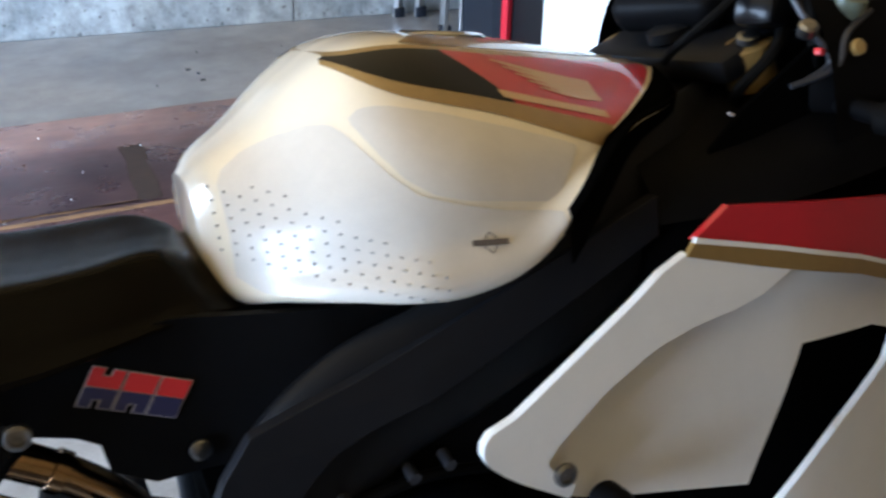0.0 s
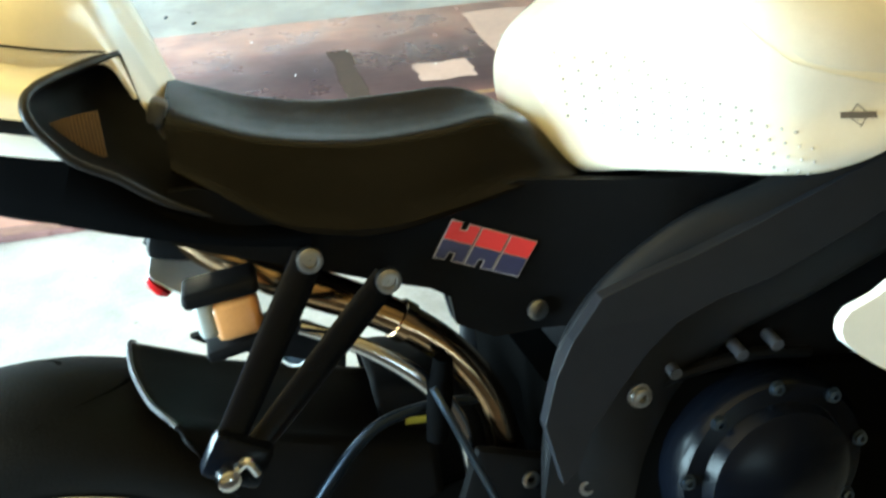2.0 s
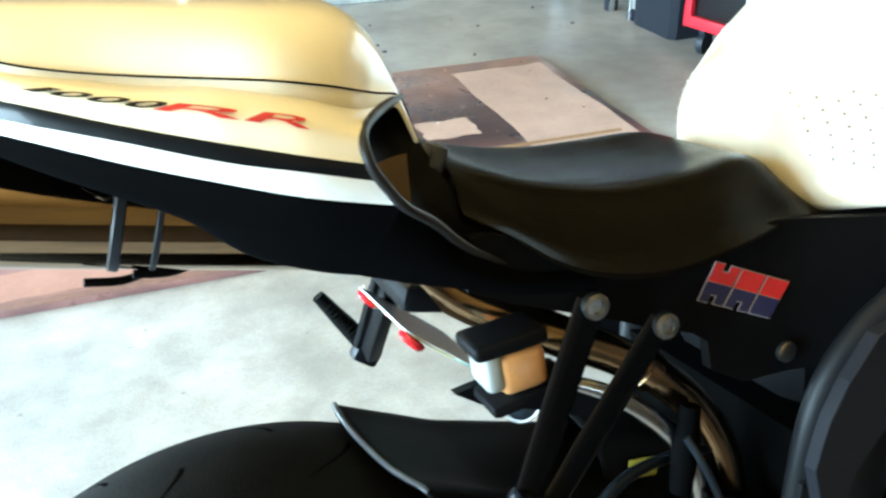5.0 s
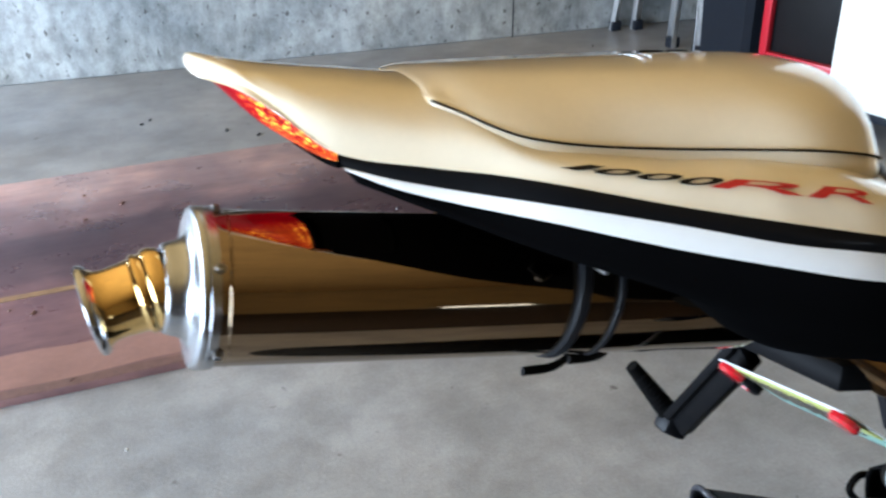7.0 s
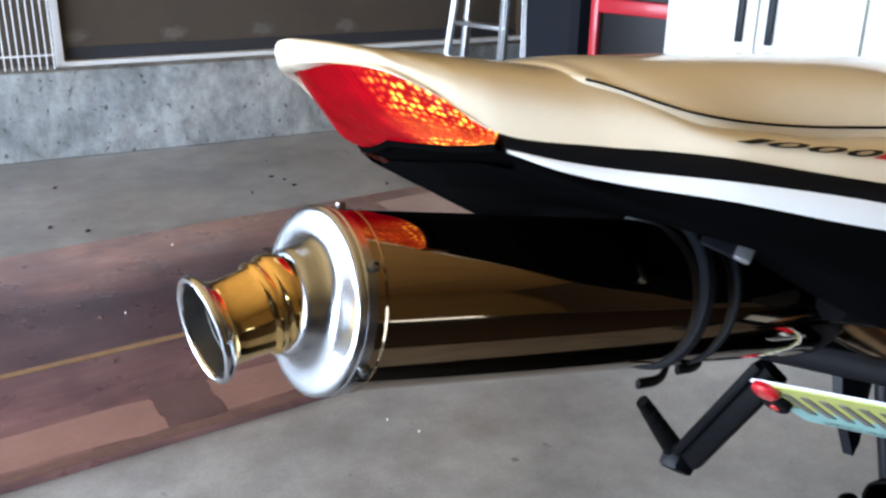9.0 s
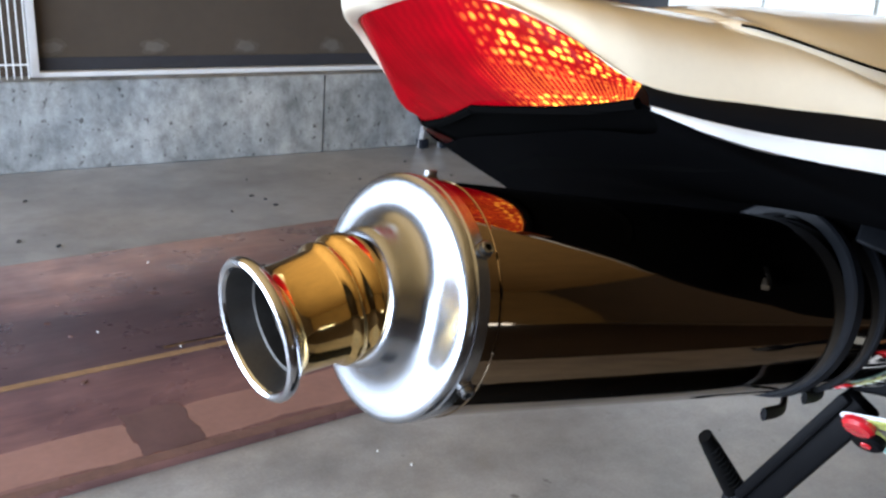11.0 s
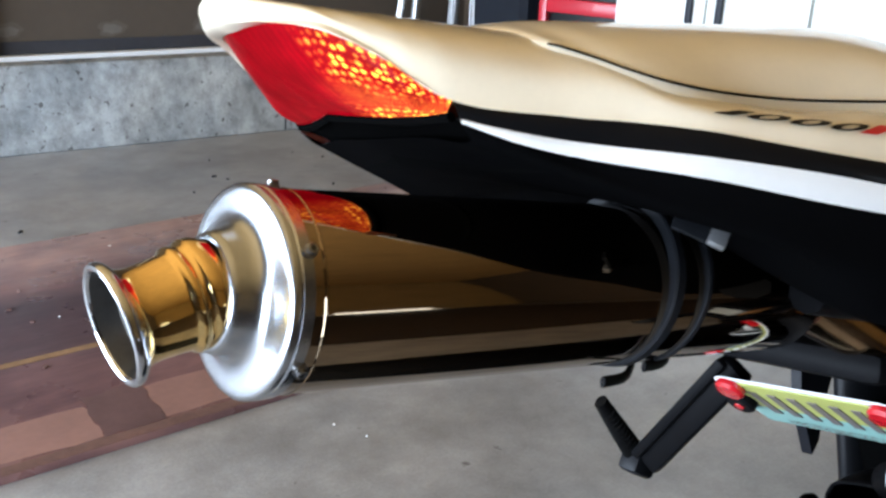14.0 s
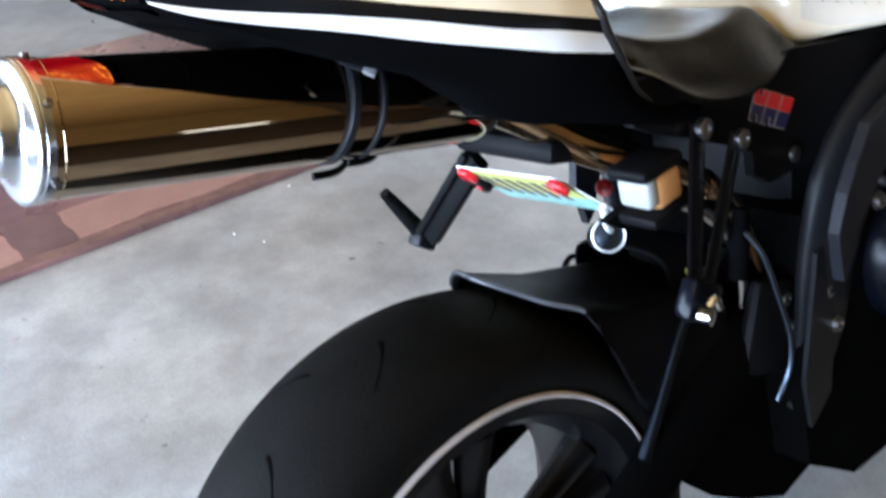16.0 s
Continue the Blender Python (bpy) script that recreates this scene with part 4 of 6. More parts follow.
COVER_OUT = [(0.175, 0.796), (0.21, 0.779), (0.28, 0.752), (0.335, 0.729), (0.375, 0.714), (0.392, 0.702), (0.396, 0.675), (0.43, 0.655), (0.50, 0.655), (0.54, 0.70), (0.60, 0.755), (0.66, 0.776), (0.62, 0.784), (0.53, 0.790), (0.46, 0.796), (0.40, 0.793), (0.33, 0.790), (0.27, 0.806), (0.20, 0.835), (0.18, 0.835)]
for side in (-1, 1):
    bm = plate(COVER_OUT, cover_y, 0.012)
    if side > 0:
        for v in bm.verts:
            v.co.y = -v.co.y
    cover = part("side_cover", bm, PLASTIC, bike, "black plastic side cover with a red and blue block mark")
    bm = bmesh.new()
    lathe(bm, [(0, 0.0095), (-0.004, 0.0095), (-0.0055, 0.007), (-0.0055, 0.0005)], (0.469, side * 0.1335, 0.677), (0, -side, 0), 18)
    part("cover_screw", bm, STEEL, cover)
    if side < 0:
        ux, uz = np.array([0.0776, -0.034]) / 0.0847, np.array([0.034, 0.0776]) / 0.0847

        def mark(pieces, lift):
            b = bmesh.new()
            for poly in pieces:
                vs = []
                for u, v in poly:
                    x, z = np.array((0.394, 0.7735)) + ux * (u * 0.0847) + uz * (v * 0.0847)
                    vs.append(b.verts.new((x, cover_y(x, z) - lift, z)))
                b.faces.new(vs)
            return b

        # three plain notched blocks that lean forward: red above, dark blue below, on a thin pale ground
        def block(u0, u1, v0, v1, grow, notch_up, notch_low):
            lean = lambda u, v: (u + 0.16 * v, v)
            m, w = (u0 + u1) / 2, (u1 - u0) * 0.13
            pts = [(u0 - grow, v0 + grow)]
            if notch_up:
                pts += [(m - w + grow, v0 + grow), (m - w + grow, v0 - 0.075 + grow), (m + w - grow, v0 - 0.075 + grow), (m + w - grow, v0 + grow)]
            pts += [(u1 + grow, v0 + grow), (u1 + grow, v1 - grow)]
            if notch_low:
                pts += [(m + w - grow, v1 - grow), (m + w - grow, v1 + 0.085 - grow), (m - w + grow, v1 + 0.085 - grow), (m - w + grow, v1 - grow)]
            pts.append((u0 - grow, v1 - grow))
            return [lean(u, v) for u, v in pts]

        for (u0, u1), up, low in zip(((0.06, 0.37), (0.40, 0.69), (0.72, 1.0)), (True, False, False), (True, True, False)):
            part("mark_edge", mark([block(u0, u1, 0.0, -0.40, 0.010, up, low)], 0.0012), WHITE_DECAL, cover, "thin pale edge of a plain block", False)
            part("mark_red", mark([block(u0, u1, 0.0, -0.19, 0.0, up, False)], 0.0020), RED_DECAL, cover, "red upper block", False)
            part("mark_blue", mark([block(u0, u1, -0.20, -0.40, 0.0, False, low)], 0.0020), BLUE_DECAL, cover, "dark blue lower block", False)

# --- tail
TAIL = [
    (-0.2610, [(0, 1.0475), (-0.45, 1.047), (-0.77, 1.0460), (-0.94, 1.0450), (-1, 1.0435)]),
    (-0.2580, [(0, 1.0505), (-0.45, 1.050), (-0.77, 1.0475), (-0.94, 1.0435), (-1, 1.0390)]),
    (-0.2505, [(0, 1.0495), (-0.45, 1.0485), (-0.77, 1.0455), (-0.94, 1.0405), (-1, 1.0350)]),
    (-0.2360, [(0, 1.0455), (-0.45, 1.044), (-0.77, 1.0395), (-0.94, 1.0350), (-1, 1.0295)]),
    (-0.223, [(0, 1.0420), (-0.45, 1.040), (-0.77, 1.0340), (-0.94, 1.0255), (-1, 1.0172)]),
    (-0.197, [(0, 1.0365), (-0.45, 1.0345), (-0.78, 1.0240), (-0.945, 1.0105), (-1, 0.9890)]),
    (-0.150, [(0, 1.0275), (-0.368, 1.0262), (-0.70, 1.0165), (-0.925, 0.9985), (-1, 0.976)]),
    (-0.120, [(0, 1.0205), (-0.315, 1.0195), (-0.66, 1.0115), (-0.930, 0.9915), (-1, 0.9695)]),
    (-0.090, [(0, 0.998), (-0.385, 0.998), (-0.7, 0.992), (-0.945, 0.9750), (-1, 0.9615)]),
    (-0.035, [(0, 0.97), (-0.387, 0.97), (-0.735, 0.969), (-0.945, 0.9605), (-1, 0.9445)]),
    (0.020, [(0, 0.96), (-0.391, 0.96), (-0.771, 0.961), (-0.945, 0.9495), (-1, 0.929)]),
    (0.067, [(0, 0.953), (-0.406, 0.953), (-0.782, 0.951), (-0.945, 0.9385), (-1, 0.9160)]),
    (0.104, [(0, 0.936), (-0.50, 0.933), (-0.776, 0.930), (-0.945, 0.9245), (-1, 0.906)]),
]
EDGE_X = [-0.2610, -0.2580, -0.2505, -0.2435, -0.236, -0.223, -0.211, -0.197, -0.150, -0.120, -0.090, -0.035, 0.020, 0.067, 0.104]
EDGE_Y = [0.030, 0.016, -0.002, -0.017, -0.031, -0.049, -0.062, -0.072, -0.095, -0.111, -0.130, -0.155, -0.176, -0.187, -0.1905]
BLACK_LOW = [(-0.1935, -0.0725, 0.9805), (-0.170, -0.0845, 0.9715), (-0.14, -0.099, 0.9625), (-0.09, -0.130, 0.9495), (-0.035, -0.155, 0.934), (0.02, -0.175, 0.917), (0.067, -0.186, 0.9055), (0.112, -0.1875, 0.893)]
WHITE_LOW = [(-0.1925, -0.0720, 0.9785), (-0.170, -0.0835, 0.9665), (-0.14, -0.098, 0.955), (-0.09, -0.128, 0.939), (-0.035, -0.152, 0.920), (0.02, -0.172, 0.903), (0.067, -0.184, 0.889), (0.126, -0.1855, 0.8745)]
TAIL_GRID = spline(np.array([[(x, y, z) for y, z in pts] for x, pts in TAIL], float), 80)
TAIL_GRID = np.stack([spline(r, 40) for r in TAIL_GRID])


def centre(x):
    return 0.038 - 0.07 * (np.asarray(x) + 0.262)


def skew(grid, edge=None):
    """Moves the crown of right-half sections to the tail's centre line and keeps their outer edge."""
    g = np.array(grid, float)
    w = np.abs(g[..., 1]).max(axis=-1, keepdims=True)
    c = centre(g[..., 0])
    e = -w if edge is None else edge(g[..., 0])
    g[..., 1] = c - (c - e) * np.abs(g[..., 1]) / np.maximum(w, 1e-6)
    return g


def across(grid):
    """The mirror image on the other side of the tail's slightly turned centre line."""
    g = np.array(grid, float)
    d = centre(g[..., 0]) - g[..., 1]
    g[..., 0] += 2 * d * 0.07
    g[..., 1] += d + d * np.interp(g[..., 0], [-0.25, -0.12, 0.0], [0.72, 0.76, 0.95])
    return g


TAIL_GRID = skew(TAIL_GRID, lambda x: np.interp(x, EDGE_X, EDGE_Y))
# the front end sweeps forward to the corner of the cowl
TAIL_GRID[..., 0] += np.clip((TAIL_GRID[..., 0] - 0.03) / 0.074, 0, 1) ** 2 * np.interp(-TAIL_GRID[..., 1], [0.088, 0.112, 0.132, 0.152, 0.170, 0.184], [0.055, 0.039, 0.025, 0.0135, 0.005, 0.0])
bm = bmesh.new()
both = np.concatenate([across(TAIL_GRID[:, ::-1]), TAIL_GRID[:, 1:]], 1)
rings = sheet(bm, both)
cap(bm, rings[0])
tail = part("tail_fairing", bm, PEARL, bike, "pearl white tail fairing with a black side stripe")
UPPER_EDGE = TAIL_GRID[:, -1]


def band(name, top, low, mat, label="", bulge=0.0, rows=60, cols=6, inward=0.0):
    """A strip on both flanks between two lines that run along x."""
    a, b = spline(np.array(top), rows), spline(np.array(low), rows)
    for sgn in (1, -1):
        g = []
        for p, q in zip(a, b):
            line = np.array([p + (q - p) * s + np.array((0, -bulge * math.sin(math.pi * s), 0)) for s in np.linspace(0, 1, cols)])
            g.append(line if sgn > 0 else across(line))
        bm = bmesh.new()
        sheet(bm, g)
        part(name, bm, mat, tail, label)


start = int(np.abs(UPPER_EDGE[:, 0] + 0.195).argmin())
band("black_stripe", UPPER_EDGE[start:], BLACK_LOW, BLACK_PAINT, "gloss black stripe", 0.001)
band("white_stripe", BLACK_LOW, WHITE_LOW, WHITE_PAINT, "white stripe under the black one", 0.001)
BELLY_MID = [(-0.185, -0.066, 0.970), (-0.14, -0.088, 0.944), (-0.09, -0.115, 0.918), (-0.035, -0.137, 0.892), (0.02, -0.157, 0.868), (0.066, -0.170, 0.853), (0.11, -0.178, 0.845)]
BELLY_RIGHT = [(-0.185, -0.068, 0.969), (-0.14, -0.091, 0.945), (-0.09, -0.118, 0.919), (-0.035, -0.138, 0.893), (0.02, -0.152, 0.866), (0.067, -0.160, 0.848), (0.12, -0.166, 0.836)]
BELLY_LOW = [(-0.182, -0.04, 0.972), (-0.14, -0.060, 0.946), (-0.09, -0.082, 0.925), (-0.035, -0.100, 0.908), (0.02, -0.118, 0.854), (0.066, -0.125, 0.832), (0.11, -0.130, 0.820)]
BELLY_IN = [(-0.180, 0.0, 0.972), (-0.14, 0.0, 0.949), (-0.09, 0.0, 0.936), (-0.035, 0.0, 0.926), (0.02, 0.0, 0.912), (0.066, 0.0, 0.904), (0.11, 0.0, 0.892)]
bm = bmesh.new()
halves = []
for middle in (BELLY_RIGHT, BELLY_MID):
    lines = [spline(np.array(p), 50) for p in (WHITE_LOW, middle, BELLY_LOW, BELLY_IN)]
    halves.append(skew(np.stack([spline(np.stack([ln[i] for ln in lines]), 20) for i in range(50)])))
sheet(bm, np.concatenate([halves[0], across(halves[1][:, ::-1][:, 1:])], 1))
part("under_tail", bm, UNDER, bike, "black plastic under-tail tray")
# lower black cheek from the tail to the side cover
CH_TOP = [(0.124, -0.185, 0.8745), (0.150, -0.171, 0.855), (0.1765, -0.157, 0.829), (0.215, -0.147, 0.806), (0.28, -0.145, 0.790)]
CH_LOW = [(0.10, -0.150, 0.822), (0.15, -0.155, 0.806), (0.22, -0.150, 0.785), (0.28, -0.142, 0.772)]
a, b = spline(np.array(CH_TOP), 24), spline(np.array(CH_LOW), 24)
for sgn in (1, -1):
    bm = bmesh.new()
    sheet(bm, [[(p + (q - p) * s + np.array((0, -0.006 * math.sin(math.pi * s), 0))) * (1, sgn, 1) for s in np.linspace(0, 1, 8)] for p, q in zip(a, b)])
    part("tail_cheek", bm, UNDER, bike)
# hollow teardrop scoop at the front end of each tail side
for sgn in (1, -1):
    rim = np.array([(0.1590, -0.091, 0.9325), (0.1435, -0.113, 0.9315), (0.129, -0.133, 0.9290), (0.1175, -0.153, 0.9270), (0.109, -0.170, 0.9245), (0.1045, -0.183, 0.9200), (0.1040, -0.190, 0.9115), (0.1080, -0.190, 0.900), (0.115, -0.188, 0.889), (0.126, -0.1855, 0.8745), (0.150, -0.172, 0.8555), (0.1765, -0.158, 0.830), (0.212, -0.147, 0.808)])
    inner = np.array([(0.161, -0.086, 0.931), (0.163, -0.088, 0.922), (0.165, -0.090, 0.913), (0.167, -0.093, 0.904), (0.169, -0.096, 0.896), (0.172, -0.100, 0.888), (0.175, -0.104, 0.880), (0.179, -0.109, 0.872), (0.184, -0.115, 0.863), (0.190, -0.121, 0.853), (0.197, -0.127, 0.842), (0.207, -0.134, 0.828), (0.222, -0.141, 0.810)])
    r0, r2 = spline(rim, 52), spline(inner, 52)
    bow = np.sin(np.linspace(0, math.pi, 52))[:, None] ** 0.7
    rows = [r0, r0 + (r2 - r0) * 0.10 + bow * (-0.003, 0.010, 0.0), r0 + (r2 - r0) * 0.35 + bow * (-0.010, 0.030, 0.0), r0 + (r2 - r0) * 0.7 + bow * (-0.010, 0.026, 0.0), r2]
    bm = bmesh.new()
    sheet(bm, [[p * (1, sgn, 1) for p in row] for row in spline(np.stack(rows), 16)])
    scoop = part("tail_scoop", bm, PLASTIC, bike, "black teardrop air scoop at the end of the tail")
    bm = bmesh.new()
    tube(bm, [p * (1, sgn, 1) for p in rim], [0.0022] + [0.0036] * 11 + [0.0020], 10, 90)
    part("scoop_lip", bm, SCOOP_LIP, scoop, "soft black lip round the scoop")
    bm = bmesh.new()
    low_e, high_e = spline(np.array([(0.113, -0.163, 0.891), (0.122, -0.157, 0.879), (0.132, -0.150, 0.868), (0.142, -0.143, 0.866)]), 14), spline(np.array([(0.113, -0.163, 0.899), (0.122, -0.157, 0.9000), (0.132, -0.150, 0.9005), (0.142, -0.143, 0.900)]), 14)
    sheet(bm, [[p * (1, sgn, 1) for p in (q, (q + h) / 2, h)] for q, h in zip(low_e, high_e)])
    panel = part("scoop_panel", bm, RIB_BROWN, scoop, "dull ochre ribbed panel inside the scoop")
    bm = bmesh.new()
    for q, h in zip(low_e, high_e):
        tube(bm, [(q + (0, -0.0008, 0)) * (1, sgn, 1), (h + (0, -0.0008, 0)) * (1, sgn, 1)], 0.0007, 5, 4)
    part("scoop_ribs", bm, RIB_OCHRE, panel, "paler ribs")

# single-seat cover
COVER = [
    (-0.140, [(0, 1.0205), (-0.025, 1.0200), (-0.045, 1.0175), (-0.062, 1.0140), (-0.072, 1.0105)]),
    (-0.1365, [(0, 1.0255), (-0.025, 1.0250), (-0.047, 1.0222), (-0.066, 1.0160), (-0.078, 1.0085)]),
    (-0.127, [(0, 1.0275), (-0.027, 1.0268), (-0.050, 1.0235), (-0.073, 1.0145), (-0.088, 1.0025)]),
    (-0.112, [(0, 1.0275), (-0.030, 1.0268), (-0.058, 1.0230), (-0.085, 1.0110), (-0.103, 0.9925)]),
    (-0.088, [(0, 1.0260), (-0.036, 1.0250), (-0.070, 1.0195), (-0.097, 1.0045), (-0.115, 0.9825)]),
    (-0.04, [(0, 1.0225), (-0.044, 1.0215), (-0.082, 1.014), (-0.108, 0.997), (-0.122, 0.9725)]),
    (0.01, [(0, 1.0185), (-0.05, 1.0175), (-0.093, 1.009), (-0.122, 0.991), (-0.136, 0.9655)]),
    (0.06, [(0, 1.0145), (-0.055, 1.0135), (-0.100, 1.005), (-0.136, 0.986), (-0.154, 0.959)]),
    (0.10, [(0, 1.0100), (-0.055, 1.009), (-0.100, 1.000), (-0.134, 0.980), (-0.150, 0.950)]),
    (0.125, [(0, 1.002), (-0.053, 1.001), (-0.095, 0.992), (-0.121, 0.972), (-0.132, 0.942)]),
    (0.142, [(0, 0.985), (-0.050, 0.984), (-0.085, 0.977), (-0.105, 0.962), (-0.114, 0.938)]),
    (0.152, [(0, 0.958), (-0.050, 0.957), (-0.080, 0.953), (-0.097, 0.945), (-0.103, 0.935)]),
    (0.161, [(0, 0.933), (-0.050, 0.931), (-0.075, 0.928), (-0.090, 0.922), (-0.097, 0.916)]),
    (0.172, [(0, 0.905), (-0.050, 0.902), (-0.070, 0.898), (-0.085, 0.892), (-0.093, 0.886)]),
    (0.184, [(0, 0.876), (-0.050, 0.874), (-0.066, 0.872), (-0.078, 0.870), (-0.086, 0.866)]),
]
COVER = [(x, pts + [(pts[-1][0] * 0.995, pts[-1][1] - (0.016 if x < 0.13 else 0.010))]) for x, pts in COVER]
g = spline(np.array([[(x, y, z) for y, z in pts] for x, pts in COVER], float), 70)
g = skew(np.stack([spline(r, 30) for r in g]))
bm = bmesh.new()
rings = sheet(bm, np.concatenate([across(g[:, ::-1]), g[:, 1:]], 1))
cap(bm, rings[0])
cowl = part("seat_cowl", bm, PEARL, bike, "pearl white single-seat cowl")
seam = np.array([r[23] + np.array((0, -0.0016, 0.0)) for r in g[2:-13]])
for sgn in (1, -1):
    bm = tube(bmesh.new(), [tuple(p) for p in (seam if sgn > 0 else across(seam))[::4]], 0.0007, 6, 60)
    part("cowl_seam", bm, HOLE, cowl)
for dx in (0.0, 0.022):
    part("cowl_vent", box(bmesh.new(), (0.014, 0.008, 0.002), (0.055 + dx, 0.005, 1.0150 - 0.1 * dx), turn(0, 6, 0), 0.0006), HOLE, cowl)

part("cowl_latch", box(bmesh.new(), (0.014, 0.030, 0.022), (0.1785, -0.090, 0.8835), turn(0, 24, 0), 0.004), LINE_GREY, cowl, "dark grey foot of the cowl")

# lettering on the flank
def on_flank(u, v):
    """u along the lettering, v up it; a little proud of the paint."""
    x = -0.094 + 0.164 * u + 0.016 * v
    j = 32.4 - (2.65 + 0.45 * u) * v
    k = float(np.interp(x, TAIL_GRID[:, 0, 0], np.arange(len(TAIL_GRID))))
    i, q = min(int(k), len(TAIL_GRID) - 2), min(max(int(j), 0), 38)

    def at(r, c):
        a = TAIL_GRID[r, c] + (TAIL_GRID[r + 1, c] - TAIL_GRID[r, c]) * (k - r)
        return a

    p, p2 = at(i, q), at(i, q + 1)
    t = p2 - p
    n = np.array((0.0, t[2], -t[1]))
    n /= np.linalg.norm(n)
    if n[1] > 0:
        n = -n
    return p + t * (j - q) + n * 0.0012


for body, u0, u1, mat, label in (("1", 0.035, 0.085, BLACK_PAINT, "black slanted digit"), ("0", 0.105, 0.215, BLACK_PAINT, "black slanted digit"), ("0", 0.23, 0.34, BLACK_PAINT, "black slanted digit"), ("0", 0.355, 0.465, BLACK_PAINT, "black slanted digit"), ("R", 0.475, 0.775, RED_DECAL, "red slanted letter"), ("R", 0.785, 1.12, RED_DECAL, "red slanted letter")):
    font = bpy.data.curves.new("lettering", "FONT")
    font.body, font.size, font.offset, font.resolution_u = body, 1.0, 0.024 if body == "0" else 0.006, 3
    tmp = new("lettering", font)
    glyph = bpy.data.meshes.new_from_object(tmp.evaluated_get(bpy.context.evaluated_depsgraph_get()))
    bpy.data.objects.remove(tmp)
    b = bmesh.new()
    b.from_mesh(glyph)
    bmesh.ops.triangulate(b, faces=b.faces[:])
    bmesh.ops.subdivide_edges(b, edges=b.edges[:], cuts=1)
    x0, x1 = min(v.co.x for v in b.verts), max(v.co.x for v in b.verts)
    y0, y1 = min(v.co.y for v in b.verts), max(v.co.y for v in b.verts)
    for v in b.verts:
        v.co = on_flank(u0 + (u1 - u0) * (v.co.x - x0) / (x1 - x0), (v.co.y - y0) / (y1 - y0))
    part("model_digit" if body != "R" else "model_letter", b, mat, tail, label, False)

# tail lamp: a lens between the white rim and the black tray, round the tip
edge = UPPER_EDGE[: start + 1][::-1]
top = spline(np.array([edge[0], (-0.211, -0.060, 1.0040), (-0.223, -0.047, 1.0165), (-0.2355, -0.028, 1.0280), (-0.2435, -0.011, 1.0325), (-0.2470, 0.011, 1.0335), (-0.2480, 0.037, 1.0330)]), len(edge))
bm = bmesh.new()
rim_g = np.array([[p + (q - p) * w + np.array((-0.003, -0.002, -0.001)) * math.sin(math.pi * w) * min(1, k / 10) for w in np.linspace(0, 1, 6)] for k, (p, q) in enumerate(zip(edge, top))])
sheet(bm, np.concatenate([rim_g, across(rim_g[::-1])]))
part("tip_rim", bm, PEARL, tail)
low_r = spline(np.array([(-0.1955, -0.0665, 0.9835), (-0.1965, -0.050, 0.9830), (-0.1975, -0.026, 0.9835), (-0.1990, 0.004, 0.9855), (-0.2010, 0.038, 0.9885)]), len(top))
bm = bmesh.new()
uvl = bm.loops.layers.uv.new("uv")
grid = []
for k, (p, q) in enumerate(zip(top, low_r)):
    p = p + np.array((0.001, 0.001, 0))
    w = k / len(top)
    out = np.array((-0.35, -0.75, -0.3)) * (1 - w) + np.array((-0.8, -0.1, -0.6)) * w
    grid.append([p + (q - p) * s + out * 0.009 * math.sin(math.pi * s) * min(1, k / 8) * (1 - 0.8 * w**3) for s in np.linspace(0, 1, 12)])
grid = np.array(grid)
full = np.concatenate([grid, across(grid[::-1])])
rows = sheet(bm, full)
count = len(rows)
index = {v: (i / (count - 1), j / 11) for i, r in enumerate(rows) for j, v in enumerate(r)}
for f in bm.faces:
    for lp in f.loops:
        lp[uvl].uv = index[lp.vert]
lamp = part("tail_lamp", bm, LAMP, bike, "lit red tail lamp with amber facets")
bm = bmesh.new()
lowline = np.concatenate([low_r, across(low_r[::-1])]) + (0.002, 0, -0.002)
tube(bm, list(lowline[::4]), 0.0025, 6, 80)
part("lamp_gasket", bm, HOLE, lamp)
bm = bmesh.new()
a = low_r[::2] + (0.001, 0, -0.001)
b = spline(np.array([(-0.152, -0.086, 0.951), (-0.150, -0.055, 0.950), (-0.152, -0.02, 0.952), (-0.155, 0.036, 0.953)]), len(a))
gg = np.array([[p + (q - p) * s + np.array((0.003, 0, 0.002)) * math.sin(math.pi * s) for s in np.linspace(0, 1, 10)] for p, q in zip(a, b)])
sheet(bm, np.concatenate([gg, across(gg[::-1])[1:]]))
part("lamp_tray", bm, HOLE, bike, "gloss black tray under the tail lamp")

# --- muffler
M0, M1 = np.array((-0.2838, -0.0130, 0.9138)), np.array((0.1260, -0.0205, 0.8350))
MAX = (M1 - M0) / np.linalg.norm(M1 - M0)
R = 0.0480
CAX = np.array((1.0, 0.078, -0.20)) / np.linalg.norm((1.0, 0.078, -0.20))
L = float(np.linalg.norm(M1 - M0))
muffler = part("muffler", lathe(bmesh.new(), [(0.004, R - 0.001), (0.012, R), (L - 0.03, R), (L - 0.012, R - 0.006), (L, R - 0.016)], M0, MAX, 96), CHROME, bike, "mirror-polished round muffler")
part("end_cap", lathe(bmesh.new(), [(0.0105, R + 0.0003), (0.0100, R + 0.0016), (0.0045, R + 0.0018), (0.0036, R + 0.0010), (0.0030, R + 0.0018), (0.0006, R + 0.0017), (-0.0006, R + 0.0008), (-0.0012, R - 0.0012), (-0.0015, 0.0435), (-0.0019, 0.0385), (-0.0026, 0.0345), (-0.0040, 0.0318), (-0.0062, 0.0300), (-0.0095, 0.0287), (-0.0135, 0.0278), (-0.0162, 0.0268), (-0.0172, 0.0252), (-0.0172, 0.018)], M0, CAX, 96), CAP_ALU, muffler, "polished aluminium end cap with a flared hub")
